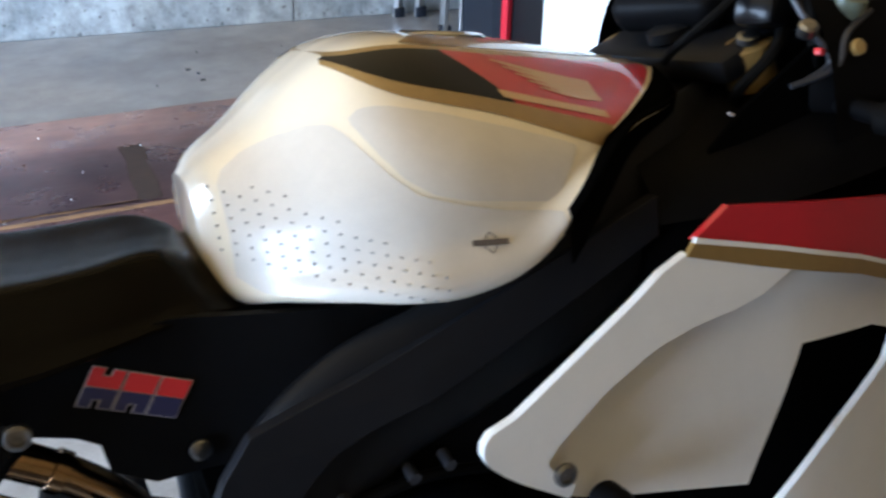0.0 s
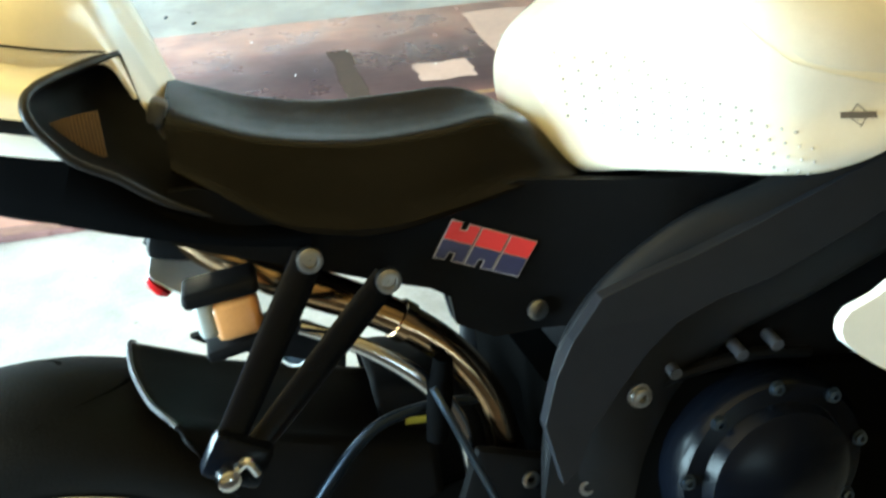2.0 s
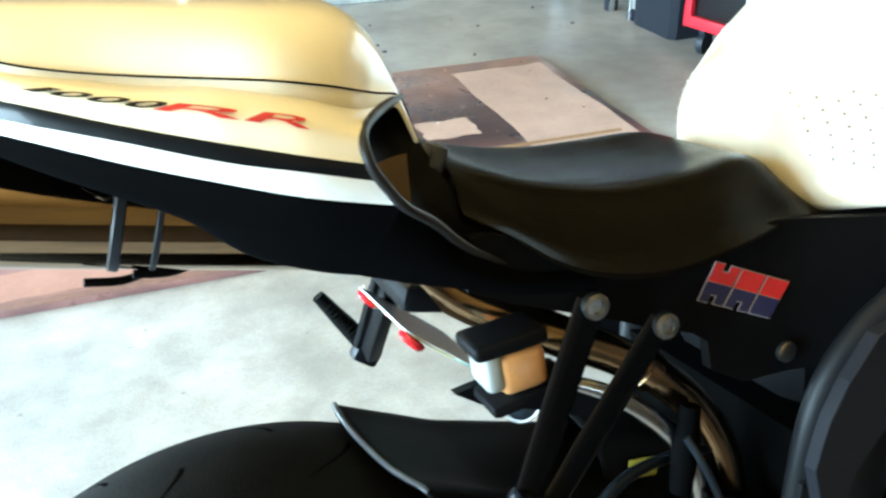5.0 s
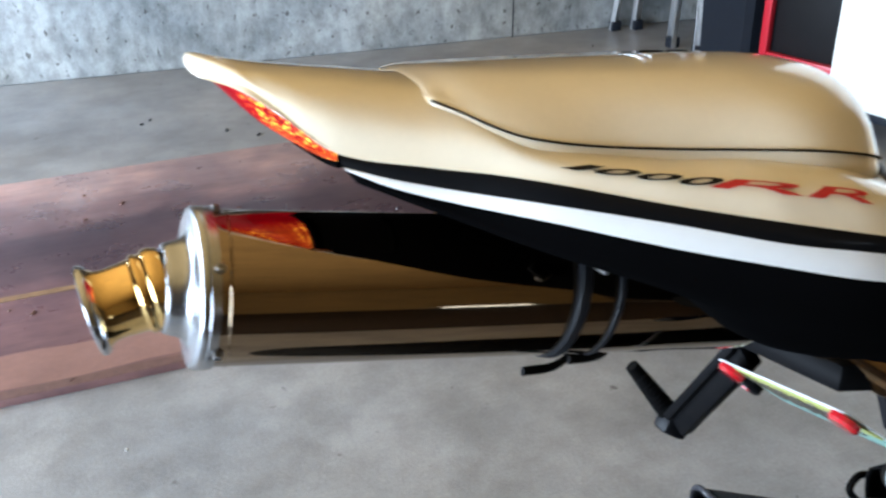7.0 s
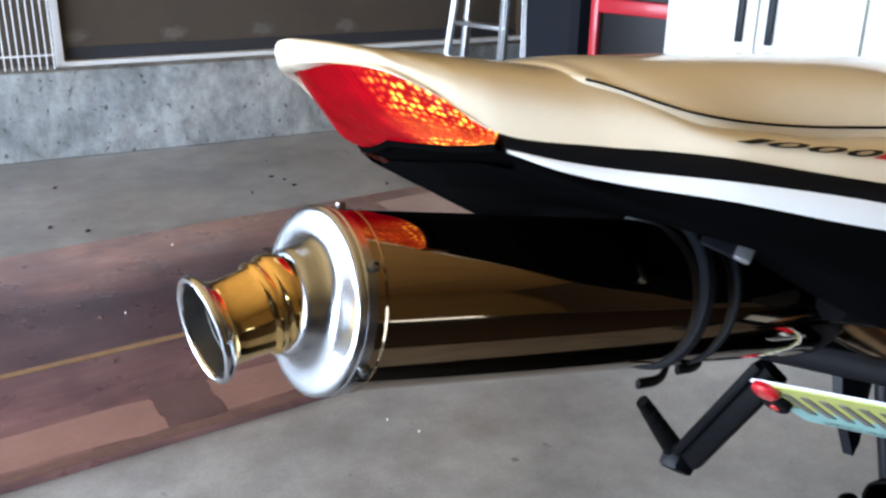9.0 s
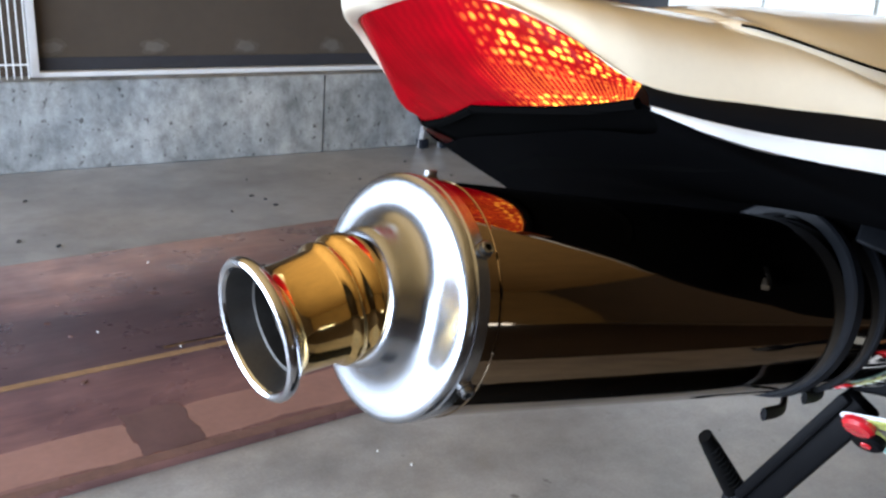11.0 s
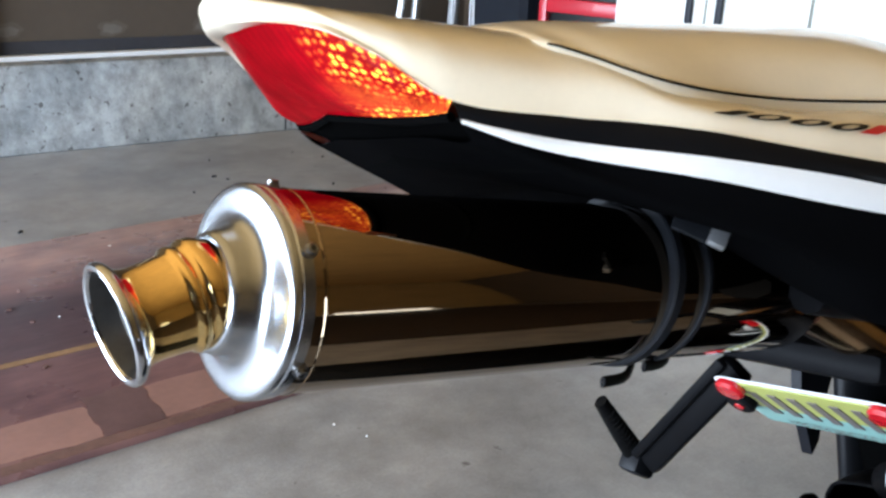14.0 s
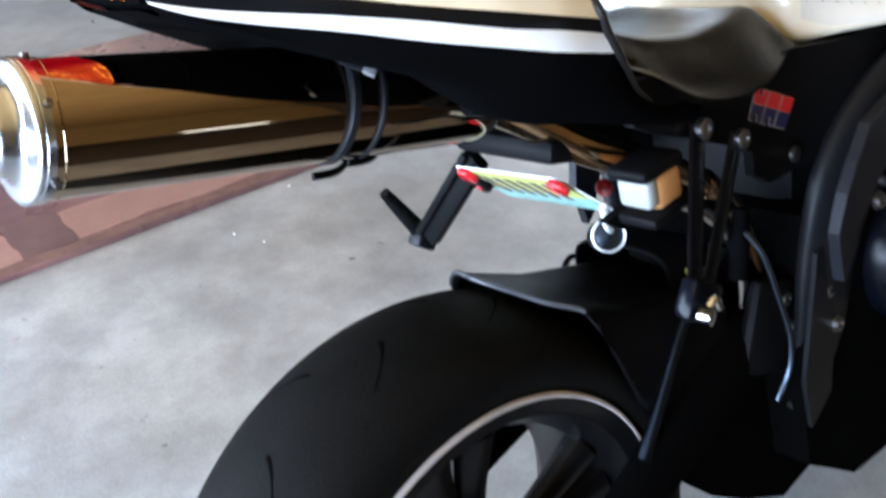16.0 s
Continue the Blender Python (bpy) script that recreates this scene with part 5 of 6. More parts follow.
seam_b = lathe(bmesh.new(), [(0.0192, R + 0.0001), (0.0196, R + 0.0005), (0.0202, R + 0.0005), (0.0206, R + 0.0001)], M0, MAX, 96)
part("body_seam", seam_b, CHROME, muffler)
side_v = Vector(np.cross(MAX, (0, 0, 1))).normalized()
up_v = side_v.cross(Vector(MAX)).normalized()
for ang in (27, -38, -98, 86, 146, -156):
    d = side_v * math.cos(radians(ang)) + up_v * math.sin(radians(ang))
    bm = bmesh.new()
    hex_bolt(bm, Vector(M0) + Vector(MAX) * 0.0135 + d * (R + 0.0003), d, 0.0027, 0.0036)
    part("cap_screw", bm, STEEL, muffler, "small hex cap screw")
TIP = Vector((-0.988, -0.030, -0.130)).normalized()
T0 = Vector((-0.2995, -0.0125, 0.9170))
part("outlet", lathe(bmesh.new(), [(-0.004, 0.0240), (0.0000, 0.0256), (0.0042, 0.0258), (0.0056, 0.0250), (0.0064, 0.0240), (0.0080, 0.0236), (0.0094, 0.0243), (0.0110, 0.0247), (0.0124, 0.0243), (0.0136, 0.0228), (0.0150, 0.0222), (0.0280, 0.0212), (0.0325, 0.0216), (0.0360, 0.0232), (0.0385, 0.0256)], T0, TIP, 72), OUTLET_STEEL, muffler, "polished flared outlet tip")
part("outlet_lip", lathe(bmesh.new(), [(0.0372, 0.0252), (0.0386, 0.0268), (0.0402, 0.0277), (0.0418, 0.0278), (0.0430, 0.0270), (0.0434, 0.0257), (0.0428, 0.0244), (0.0412, 0.0236)], T0, TIP, 72), ALU, muffler, "rolled silver lip")
part("outlet_bore", lathe(bmesh.new(), [(0.0416, 0.0236), (0.037, 0.0222), (0.032, 0.0206), (0.0315, 0.0196), (0.012, 0.0188), (-0.004, 0.018)], T0, TIP, 72), BORE, muffler, "sooty grey bore")
bm = bmesh.new()
lathe(bm, [(-0.004, 0.0168), (0.0255, 0.0168), (0.0268, 0.0161), (0.0255, 0.0152), (-0.004, 0.0152)], T0, TIP, 40)
part("inner_pipe", bm, STEEL, muffler, "inner pipe end inside the bore")
bm = bmesh.new()
lathe(bm, [(-0.002, 0.0190), (-0.004, 0.0005)], T0, TIP, 40)
part("outlet_dark", bm, HOLE, muffler)
for s0, wide, lift in ((0.240, 0.0085, 0.0050), (0.268, 0.0045, 0.0030)):
    bm = bmesh.new()
    ring_c = Vector(M0) + Vector(MAX) * s0 + up_v * (lift * 0.6)
    lathe(bm, [(-wide / 2, R - 0.001), (-wide / 2, R + lift * 0.75), (-wide * 0.35, R + lift), (wide * 0.35, R + lift), (wide / 2, R + lift * 0.75), (wide / 2, R - 0.001)], ring_c, Vector(MAX) - up_v * 0.10, 72)
    part("strap", bm, STRAP, muffler, "black rubber-lined strap")
# folded steel bracket that ties the strap to the frame above
bm = bmesh.new()
b0, b1 = Vector((-0.060, -0.078, 0.914)), Vector((-0.046, -0.095, 0.902))
along = (b1 - b0).normalized()
face = Vector((-0.35, -0.75, 0.55))
face = (face - along * face.dot(along)).normalized()
rot = Matrix((along, face.cross(along) * -1, face)).transposed()
box(bm, ((b1 - b0).length, 0.014, 0.003), (b0 + b1) / 2, rot, 0.0012)
hang = part("hanger_bracket", bm, BRACKET, muffler, "dark steel bracket from the strap to the frame")
# pale block added in place of the light seen through the gap here
bm = bmesh.new()
box(bm, (0.010, 0.016, 0.005), b1 + face * 0.002, rot, 0.0015)
part("bracket_gap_light", bm, LADDER_ALU, hang, "pale metal block standing in for light through the gap")
bm = bmesh.new()
low = Vector(M0) + Vector(MAX) * 0.250 - up_v * (R + 0.003)
for k, dx in enumerate((-0.035, 0.0)):
    tube(bm, [tuple(low + Vector((dx, -0.02, 0.003))), tuple(low + Vector((dx + 0.03, -0.01, -0.003))), tuple(low + Vector((dx + 0.06, 0.01, 0.0)))], 0.0035, 8, 10, squash=0.5)
part("strap_tail", bm, PLASTIC, muffler)
# link pipe from the header up to the muffler
bm = bmesh.new()
tube(bm, [tuple(M1 - MAX * 0.01), (0.150, -0.034, 0.812), (0.200, -0.070, 0.764), (0.260, -0.090, 0.727), (0.320, -0.093, 0.694), (0.368, -0.093, 0.660), (0.406, -0.093, 0.620), (0.431, -0.093, 0.574), (0.443, -0.092, 0.52), (0.452, -0.09, 0.44), (0.50, -0.085, 0.36)], [0.030, 0.026, 0.021, 0.0185, 0.0172, 0.0168, 0.0168, 0.0168, 0.0168, 0.0168, 0.0168], 24, 90)
pipe = part("link_pipe", bm, PIPE, bike, "shiny steel exhaust pipe with a golden tint")
for at, ax in (((0.354, -0.093, 0.671), (0.75, 0, -0.6)), ((0.443, -0.092, 0.515), (0.15, 0, -1))):
    part("pipe_clamp", lathe(bmesh.new(), [(-0.007, 0.0168), (-0.006, 0.0195), (0.006, 0.0195), (0.007, 0.0168)], at, ax, 32), PIPE, pipe)
part("heat_shield", tube(bmesh.new(), [(0.262, -0.112, 0.690), (0.305, -0.114, 0.668), (0.350, -0.114, 0.632), (0.383, -0.112, 0.590), (0.400, -0.108, 0.545), (0.405, -0.104, 0.505)], [0.006, 0.008, 0.009, 0.009, 0.009, 0.007], 12, 40, squash=0.6), ALU, pipe, "silver heat shield along the pipe")

# --- licence plate under the tail with its two red reflectors
part("plate_holder", box(bmesh.new(), (0.10, 0.14, 0.024), (0.197, -0.006, 0.760), turn(0, 12, 0), 0.008), PLASTIC, bike, "black plate bracket")


def plate_point(u, v, lift=0.0):
    """u across from the left end, v down the plate."""
    return Vector((0.143, 0.068, 0.7415)) + Vector((0.002, -0.153, 0.006)) * u + Vector((0.077, -0.002, -0.061)) * v + Vector((-0.73, 0, -0.68)) * lift


def plate_shape(u0, u1, v0, v1, lift, round_=0.0):
    b = bmesh.new()
    pts = []
    for cu, cv, a0 in ((u1 - round_, v1 - round_ * 1.8, 0), (u0 + round_, v1 - round_ * 1.8, 90), (u0 + round_, v0 + round_ * 1.8, 180), (u1 - round_, v0 + round_ * 1.8, 270)):
        for a in ((a0, a0 + 30, a0 + 60, a0 + 90) if round_ else (a0,)):
            pts.append((cu + round_ * math.cos(radians(a)), cv + 1.8 * round_ * math.sin(radians(a))))
    f = b.faces.new([b.verts.new(plate_point(u, v, lift)) for u, v in pts])
    g = bmesh.ops.extrude_face_region(b, geom=[f])
    for v in g["geom"]:
        if isinstance(v, bmesh.types.BMVert):
            v.co += Vector((0.73, 0, 0.68)) * 0.0012
    return b


reg = part("licence_plate", plate_shape(0, 1, 0, 1, 0, 0.07), WHITE_PLASTIC, bike, "small yellow and teal motorcycle plate", False)
part("plate_field", plate_shape(0.03, 0.97, 0.05, 0.56, 0.0016, 0.04), YELLOW, reg, "yellow field", False)
part("plate_band", plate_shape(0.03, 0.97, 0.57, 0.95, 0.0016, 0.03), TEAL, reg, "pale teal band", False)
for k in range(6):
    u = 0.17 + 0.115 * k
    part("plate_bar", plate_shape(u, u + 0.050, 0.20, 0.66, 0.0026), GREY_DECAL, reg, "dark bar in place of a character", False)
text = bpy.data.curves.new("plate_word", "FONT")
text.body, text.size, text.resolution_u = "MOTORCYCLE", 1.0, 2
tmp = new("plate_word", text)
word = bpy.data.meshes.new_from_object(tmp.evaluated_get(bpy.context.evaluated_depsgraph_get()))
bpy.data.objects.remove(tmp)
bm = bmesh.new()
bm.from_mesh(word)
wide, high = max(v.co.x for v in bm.verts), max(v.co.y for v in bm.verts)
for v in bm.verts:
    v.co = plate_point(0.20 + 0.60 * v.co.x / wide, 0.915 - 0.12 * v.co.y / high, 0.0030)
part("plate_word", bm, GREY_DECAL, reg, "dark printed word", False)
pin = part("plate_bolt", lathe(bmesh.new(), [(0, 0.0125), (0.006, 0.0125), (0.008, 0.010), (0.008, 0.0005)], plate_point(0.06, 0.42, 0.002), (-0.73, 0, -0.68), 24), PLASTIC, reg, "round black fastener")
part("bolt_centre", lathe(bmesh.new(), [(0, 0.0045), (0.0012, 0.004), (0.0014, 0.0005)], plate_point(0.06, 0.42, 0.010), (-0.73, 0, -0.68), 16), RED_LENS, pin, "red centre")
for u in (0.10, 0.94):
    part("plate_reflector", lathe(bmesh.new(), [(0, 0.0125), (0.004, 0.0125), (0.0065, 0.010), (0.007, 0.0005)], plate_point(u, 0.13, 0.002), (-0.73, 0, -0.68), 24), RED_LENS, reg, "round red reflector bolt")
bm = bmesh.new()
tube(bm, [tuple(plate_point(0.985, 0.75, 0.0)), (0.226, -0.066, 0.668), (0.250, -0.048, 0.650)], 0.004, 8, 16)
part("white_strap", bm, WHITE_PLASTIC, reg, "white strap end")
ring_b = lathe(bmesh.new(), [(-0.003, 0.0165), (-0.0045, 0.0182), (-0.002, 0.0194), (0.002, 0.0192), (0.0035, 0.0178), (0.002, 0.0165)], (0.259, -0.037, 0.638), (0.45, 0.75, -0.35), 40)
can = part("reservoir_ring", ring_b, WHITE_PLASTIC, bike, "white ring round a bluish metal end")
part("ring_barrel", lathe(bmesh.new(), [(0.003, 0.0170), (0.03, 0.0165), (0.032, 0.012), (0.032, 0.0005)], (0.259, -0.037, 0.638), (0.45, 0.75, -0.35), 32), PLASTIC, can, "black barrel behind the ring")
part("ring_glass", lathe(bmesh.new(), [(0.0, 0.0165), (-0.003, 0.011), (-0.004, 0.0005)], (0.259, -0.037, 0.638), (0.45, 0.75, -0.35), 32), BLUE_LENS, can, "bluish metal end")
# brake fluid reservoir
res = part("brake_reservoir", box(bmesh.new(), (0.038, 0.040, 0.034), (0.2135, -0.140, 0.7275), turn(0, -6, 0), 0.007, 3), AMBER, bike, "amber brake fluid reservoir with a black lid")
part("reservoir_window", box(bmesh.new(), (0.017, 0.038, 0.033), (0.1905, -0.140, 0.7300), turn(0, -6, 0), 0.006, 3), CLEAR_TANK, res, "pale clear end of the reservoir")
part("reservoir_lid", box(bmesh.new(), (0.060, 0.046, 0.013), (0.2040, -0.139, 0.7505), turn(0, -6, 0), 0.005, 3), PLASTIC, res, "black lid")
part("reservoir_shelf", box(bmesh.new(), (0.070, 0.046, 0.012), (0.220, -0.138, 0.7045), turn(0, -10, 0), 0.005), PLASTIC, res)
part("shelf_arm", plate([(0.172, 0.699), (0.200, 0.704), (0.236, 0.705), (0.270, 0.692), (0.300, 0.674), (0.297, 0.645), (0.256, 0.663), (0.193, 0.685)], lambda x, z: -0.113, 0.010), PLASTIC, res, "black arm that carries the reservoir")
part("side_reflector", lathe(bmesh.new(), [(-0.004, 0.0005), (-0.004, 0.0095), (0.0, 0.0095), (0.003, 0.007), (0.004, 0.0005)], (0.257, -0.039, 0.694), (-0.85, -0.45, 0.1), 24), RED_LENS, bike, "small round red reflector")
# right passenger peg bracket
def peg_bracket(sgn):
    bm = bmesh.new()
    for top_p, low_p, w in (((0.276, -0.147, 0.765), (0.190, -0.196, 0.640), 0.0145), ((0.336, -0.149, 0.737), (0.208, -0.196, 0.630), 0.0135)):
        tube(bm, [(top_p[0], top_p[1] * sgn, top_p[2]), ((top_p[0] + low_p[0]) / 2, (top_p[1] + low_p[1]) / 2 * sgn, (top_p[2] + low_p[2]) / 2), (low_p[0], low_p[1] * sgn, low_p[2])], [w * 0.95, w * 0.92, w * 0.80], 16, 18, squash=0.26)
    box(bm, (0.05, 0.02, 0.04), (0.196, -0.196 * sgn, 0.628), turn(0, 30, 0), 0.007)
    br = part("peg_bracket", bm, CASE, bike, "black forked passenger peg bracket")
    for x, y, z in ((0.276, -0.1545, 0.765), (0.336, -0.1560, 0.737)):
        bm = bmesh.new()
        lathe(bm, [(-0.004, 0.0105), (0.003, 0.0105), (0.004, 0.0085), (0.004, 0.006), (0.001, 0.0055), (0.001, 0.0005)], (x, y * sgn, z), (0, -sgn, 0), 20)
        part("bracket_bolt", bm, STEEL, br)
    bm = bmesh.new()
    lathe(bm, [(-0.012, 0.009), (0.012, 0.009), (0.014, 0.006), (0.014, 0.0005)], (0.186, -0.203 * sgn, 0.620), (0.2, -sgn, 0), 16)
    tube(bm, [(0.192, -0.206 * sgn, 0.622), (0.203, -0.208 * sgn, 0.630), (0.210, -0.208 * sgn, 0.618)], 0.004, 8, 10)
    part("peg_hinge", bm, ALU, br, "bare metal hinge pin")
    return br


peg_bracket(1)
# left peg bracket with its peg folded out, seen under the tail
low_c, top_c = Vector((0.170, 0.166, 0.630)), Vector((0.176, 0.062, 0.741))
along = (top_c - low_c).normalized()
flat = Vector((-1.0, 0.0, -0.15))
flat = (flat - along * flat.dot(along)).normalized()
rot = Matrix((along, flat.cross(along) * -1, flat)).transposed()
bm = bmesh.new()
box(bm, ((top_c - low_c).length, 0.027, 0.016), (low_c + top_c) / 2, rot, 0.004)
box(bm, ((top_c - low_c).length * 0.98, 0.010, 0.024), (low_c + top_c) / 2 + rot @ Vector((0, -0.011, 0.002)), rot, 0.003)
left_br = part("peg_bracket", bm, PLASTIC, bike, "black passenger peg bracket with the peg out")
bm = bmesh.new()
tube(bm, [(0.171, 0.182, 0.632), (0.147, 0.179, 0.667), (0.124, 0.176, 0.701)], [0.0115, 0.0095, 0.0070], 12, 14, squash=0.8)
peg = part("passenger_peg", bm, RUBBER, left_br, "ribbed black peg")
bm = bmesh.new()
for k in range(9):
    s = 0.25 + 0.07 * k
    c = Vector((0.171, 0.182, 0.632)).lerp(Vector((0.124, 0.176, 0.701)), s)
    lathe(bm, [(-0.0015, 0.008), (-0.0008, 0.0108 - 0.0035 * s), (0.0008, 0.0108 - 0.0035 * s), (0.0015, 0.006)], c, (-0.047, -0.006, 0.069), 12)
part("peg_ribs", bm, RUBBER, peg)
part("peg_knuckle", box(bmesh.new(), (0.030, 0.024, 0.024), (0.169, 0.178, 0.626), turn(0, 35, 0), 0.005), SATIN, left_br)
# subframe, shock spring, hoses
for sgn in (-1, 1):
    bm = tube(bmesh.new(), [(0.52, sgn * 0.11, 0.70), (0.38, sgn * 0.105, 0.765), (0.22, sgn * 0.10, 0.80), (0.05, sgn * 0.085, 0.85)], 0.014, 10, 24)
    part("subframe_rail", bm, PLASTIC, bike)
bm = bmesh.new()
rows = []
for w in np.linspace(0, 1, 14):
    x, z = 0.325 + 0.10 * w, 0.590 - 0.02 * w**2
    rows.append(spline(np.array([(x + 0.03, -0.064, z - 0.20), (x + 0.01, -0.064, z - 0.08), (x, -0.058, z - 0.015), (x, -0.03, z), (x, 0.04, z), (x, 0.078, z - 0.015), (x + 0.01, 0.088, z - 0.08), (x + 0.03, 0.088, z - 0.20)]), 24))
sheet(bm, rows)
fender = part("inner_fender", bm, PLASTIC, bike, "black plastic inner fender over the shock")
fender.modifiers.new("thick", "SOLIDIFY").thickness = 0.003
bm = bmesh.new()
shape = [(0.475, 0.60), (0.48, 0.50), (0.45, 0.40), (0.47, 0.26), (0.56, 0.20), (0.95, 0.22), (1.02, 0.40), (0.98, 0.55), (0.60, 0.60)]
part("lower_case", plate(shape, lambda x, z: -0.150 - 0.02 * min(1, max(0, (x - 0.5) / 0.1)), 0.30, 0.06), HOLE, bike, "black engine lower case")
part("heel_guard", plate([(0.468, 0.56), (0.495, 0.57), (0.515, 0.50), (0.50, 0.36), (0.455, 0.33), (0.44, 0.40)], lambda x, z: -0.162, 0.006, 0.05), SATIN, bike, "dark heel guard plate")
for dz in (0.0, -0.012):
    part("yellow_tag", box(bmesh.new(), (0.030, 0.003, 0.008), (0.366, -0.0660, 0.562 + dz), turn(8, 6, 0), 0.0012), YELLOW_TAG, bike, "yellow warning sticker")
part("cable_loop", tube(bmesh.new(), [(0.360, 0.128, 0.505), (0.352, 0.130, 0.520), (0.366, 0.132, 0.531), (0.384, 0.132, 0.527), (0.396, 0.130, 0.515), (0.420, 0.118, 0.510), (0.450, 0.100, 0.505)], 0.004, 8, 40), RUBBER, bike, "thin black cable loop")
bm = bmesh.new()
tube(bm, [(0.368, -0.135, 0.620), (0.380, -0.148, 0.590), (0.405, -0.151, 0.525), (0.424, -0.152, 0.470), (0.424, -0.150, 0.425), (0.405, -0.145, 0.390)], 0.0035, 8, 40)
part("brake_hose", bm, BLUE_LENS, bike, "thin braided hose")
part("rear_brake_cylinder", tube(bmesh.new(), [(0.383, -0.120, 0.640), (0.376, -0.121, 0.600), (0.370, -0.122, 0.560)], [0.009, 0.012, 0.010], 14, 12), UNDER, bike, "black rear brake master cylinder")
for x, y, z in ((0.536, -0.196, 0.608), (0.50, -0.155, 0.50), (0.512, -0.16, 0.45), (0.455, -0.125, 0.50), (0.46, -0.125, 0.46)):
    bm = bmesh.new()
    hex_bolt(bm, (x, y, z), (0, -1, 0), 0.009, 0.008)
    part("frame_bolt", bm, STEEL, bike)
bm = bmesh.new()
box(bm, (0.16, 0.02, 0.12), (0.46, -0.12, 0.46), turn(0, 20, 0), 0.01)
part("rider_peg_plate", bm, PLASTIC, bike)
bm = bmesh.new()
tube(bm, [(0.50, 0.12, 0.38), (0.42, 0.22, 0.19), (0.36, 0.30, 0.028)], 0.011, 10, 12)
box(bm, (0.06, 0.04, 0.01), (0.355, 0.305, 0.024), turn(-13, 0, 0), 0.003)
part("side_stand", bm, SATIN, bike)

# --- fairing at the front
def fair_y(x, z):
    return -0.276 - 0.008 * math.exp(-(((z - 0.66) / 0.10) ** 2)) + 0.30 * max(0, x - 1.0) ** 1.5 + 0.10 * max(0, z - 0.78)


def fair_in(x, z):
    return fair_y(x, z) + 0.006 + 0.022 * min(1, max(0, (x - 0.72) / 0.1)) * min(1, max(0.15, (0.775 - z) / 0.05))


WHITE_OUT = [(0.673, 0.697), (0.6665, 0.689), (0.6655, 0.680), (0.670, 0.670), (0.684, 0.657), (0.700, 0.645), (0.742, 0.618), (0.748, 0.630), (0.730, 0.645), (0.722, 0.657), (0.735, 0.672), (0.778, 0.703), (0.810, 0.720), (0.838, 0.732), (0.878, 0.742), (0.920, 0.747), (0.950, 0.754), (0.985, 0.771), (0.96, 0.780), (0.872, 0.806), (0.845, 0.795), (0.808, 0.771), (0.751, 0.737), (0.697, 0.705)]
INNER_OUT = [(0.716, 0.655), (0.735, 0.630), (0.745, 0.614), (0.80, 0.585), (0.90, 0.56), (0.963, 0.544), (0.985, 0.595), (1.023, 0.681), (1.129, 0.672), (1.21, 0.64), (1.22, 0.655), (1.22, 0.712), (1.128, 0.734), (1.071, 0.755), (0.985, 0.778), (0.950, 0.760), (0.920, 0.753), (0.878, 0.748), (0.838, 0.738), (0.810, 0.726), (0.778, 0.709), (0.730, 0.678)]
RED_OUT = [(0.880, 0.816), (0.919, 0.839), (1.0, 0.828), (1.129, 0.811), (1.22, 0.80), (1.22, 0.722), (1.128, 0.743), (1.071, 0.764), (0.97, 0.793)]
GOLD_OUT = [(0.870, 0.804), (0.880, 0.8145), (0.97, 0.7915), (1.071, 0.7625), (1.128, 0.7415), (1.22, 0.72), (1.22, 0.704), (1.128, 0.726), (1.071, 0.747), (0.96, 0.777)]
LOWER_OUT = [(1.145, 0.665), (1.132, 0.637), (1.06, 0.585), (0.988, 0.526), (0.97, 0.505), (1.0, 0.46), (1.20, 0.42), (1.22, 0.655)]
for sgn in (1, -1):
    def put(name, out, fn, th, mat, label, parent=bike):
        b = plate(out, fn, th, 0.018)
        if sgn < 0:
            for v in b.verts:
                v.co.y = -v.co.y
        return part(name, b, mat, parent, label)

    fairing = put("side_fairing", WHITE_OUT, fair_y, 0.010, WHITE_PAINT, "white side fairing with gold stripe and red top")
    put("fairing_recess", INNER_OUT, fair_in, 0.006, WHITE_PAINT, "", fairing)
    put("fairing_red", RED_OUT, fair_y, 0.008, RED_PAINT, "red upper fairing panel", fairing)
    put("fairing_stripe", GOLD_OUT, lambda x, z: fair_y(x, z) - 0.0015, 0.006, GOLD_PAINT, "gold stripe", fairing)
    put("stripe_edge", [(0.8795, 0.8140), (0.881, 0.8185), (0.97, 0.7955), (1.071, 0.7665), (1.128, 0.7455), (1.22, 0.724), (1.22, 0.7195), (1.128, 0.7410), (1.071, 0.762), (0.97, 0.791)], lambda x, z: fair_y(x, z) - 0.0022, 0.005, WHITE_PAINT, "thin white line over the gold stripe", fairing)
    put("fairing_lower", LOWER_OUT, lambda x, z: fair_y(x, z) + 0.01, 0.008, WHITE_PAINT, "white lower fairing", fairing)
    bm = bmesh.new()
    lathe(bm, [(0, 0.0105), (0.003, 0.0105), (0.005, 0.008), (0.005, 0.006), (0.002, 0.0055), (0.002, 0.0005)], (0.737, sgn * (fair_y(0.737, 0.644) - 0.001), 0.644), (0, -sgn, 0), 20)
    part("fairing_bolt", bm, STEEL, fairing)
    bm = bmesh.new()
    lathe(bm, [(0, 0.017), (-0.022, 0.018), (-0.028, 0.015), (-0.030, 0.0005)], (0.785, sgn * -0.268, 0.597), (0, sgn, 0), 24)
    part("frame_slider", bm, PLASTIC, fairing, "round black crash bobbin")
    part("fairing_mark", box(bmesh.new(), (0.05, 0.002, 0.035), (1.155, sgn * (fair_y(1.155, 0.77) - 0.002), 0.775), None, 0.002), WHITE_DECAL, fairing, "plain white mark on the red panel")
# black block and panels that fill the dark hollow behind the fairing
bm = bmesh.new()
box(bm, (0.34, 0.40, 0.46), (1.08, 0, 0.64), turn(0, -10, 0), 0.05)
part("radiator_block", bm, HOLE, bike)
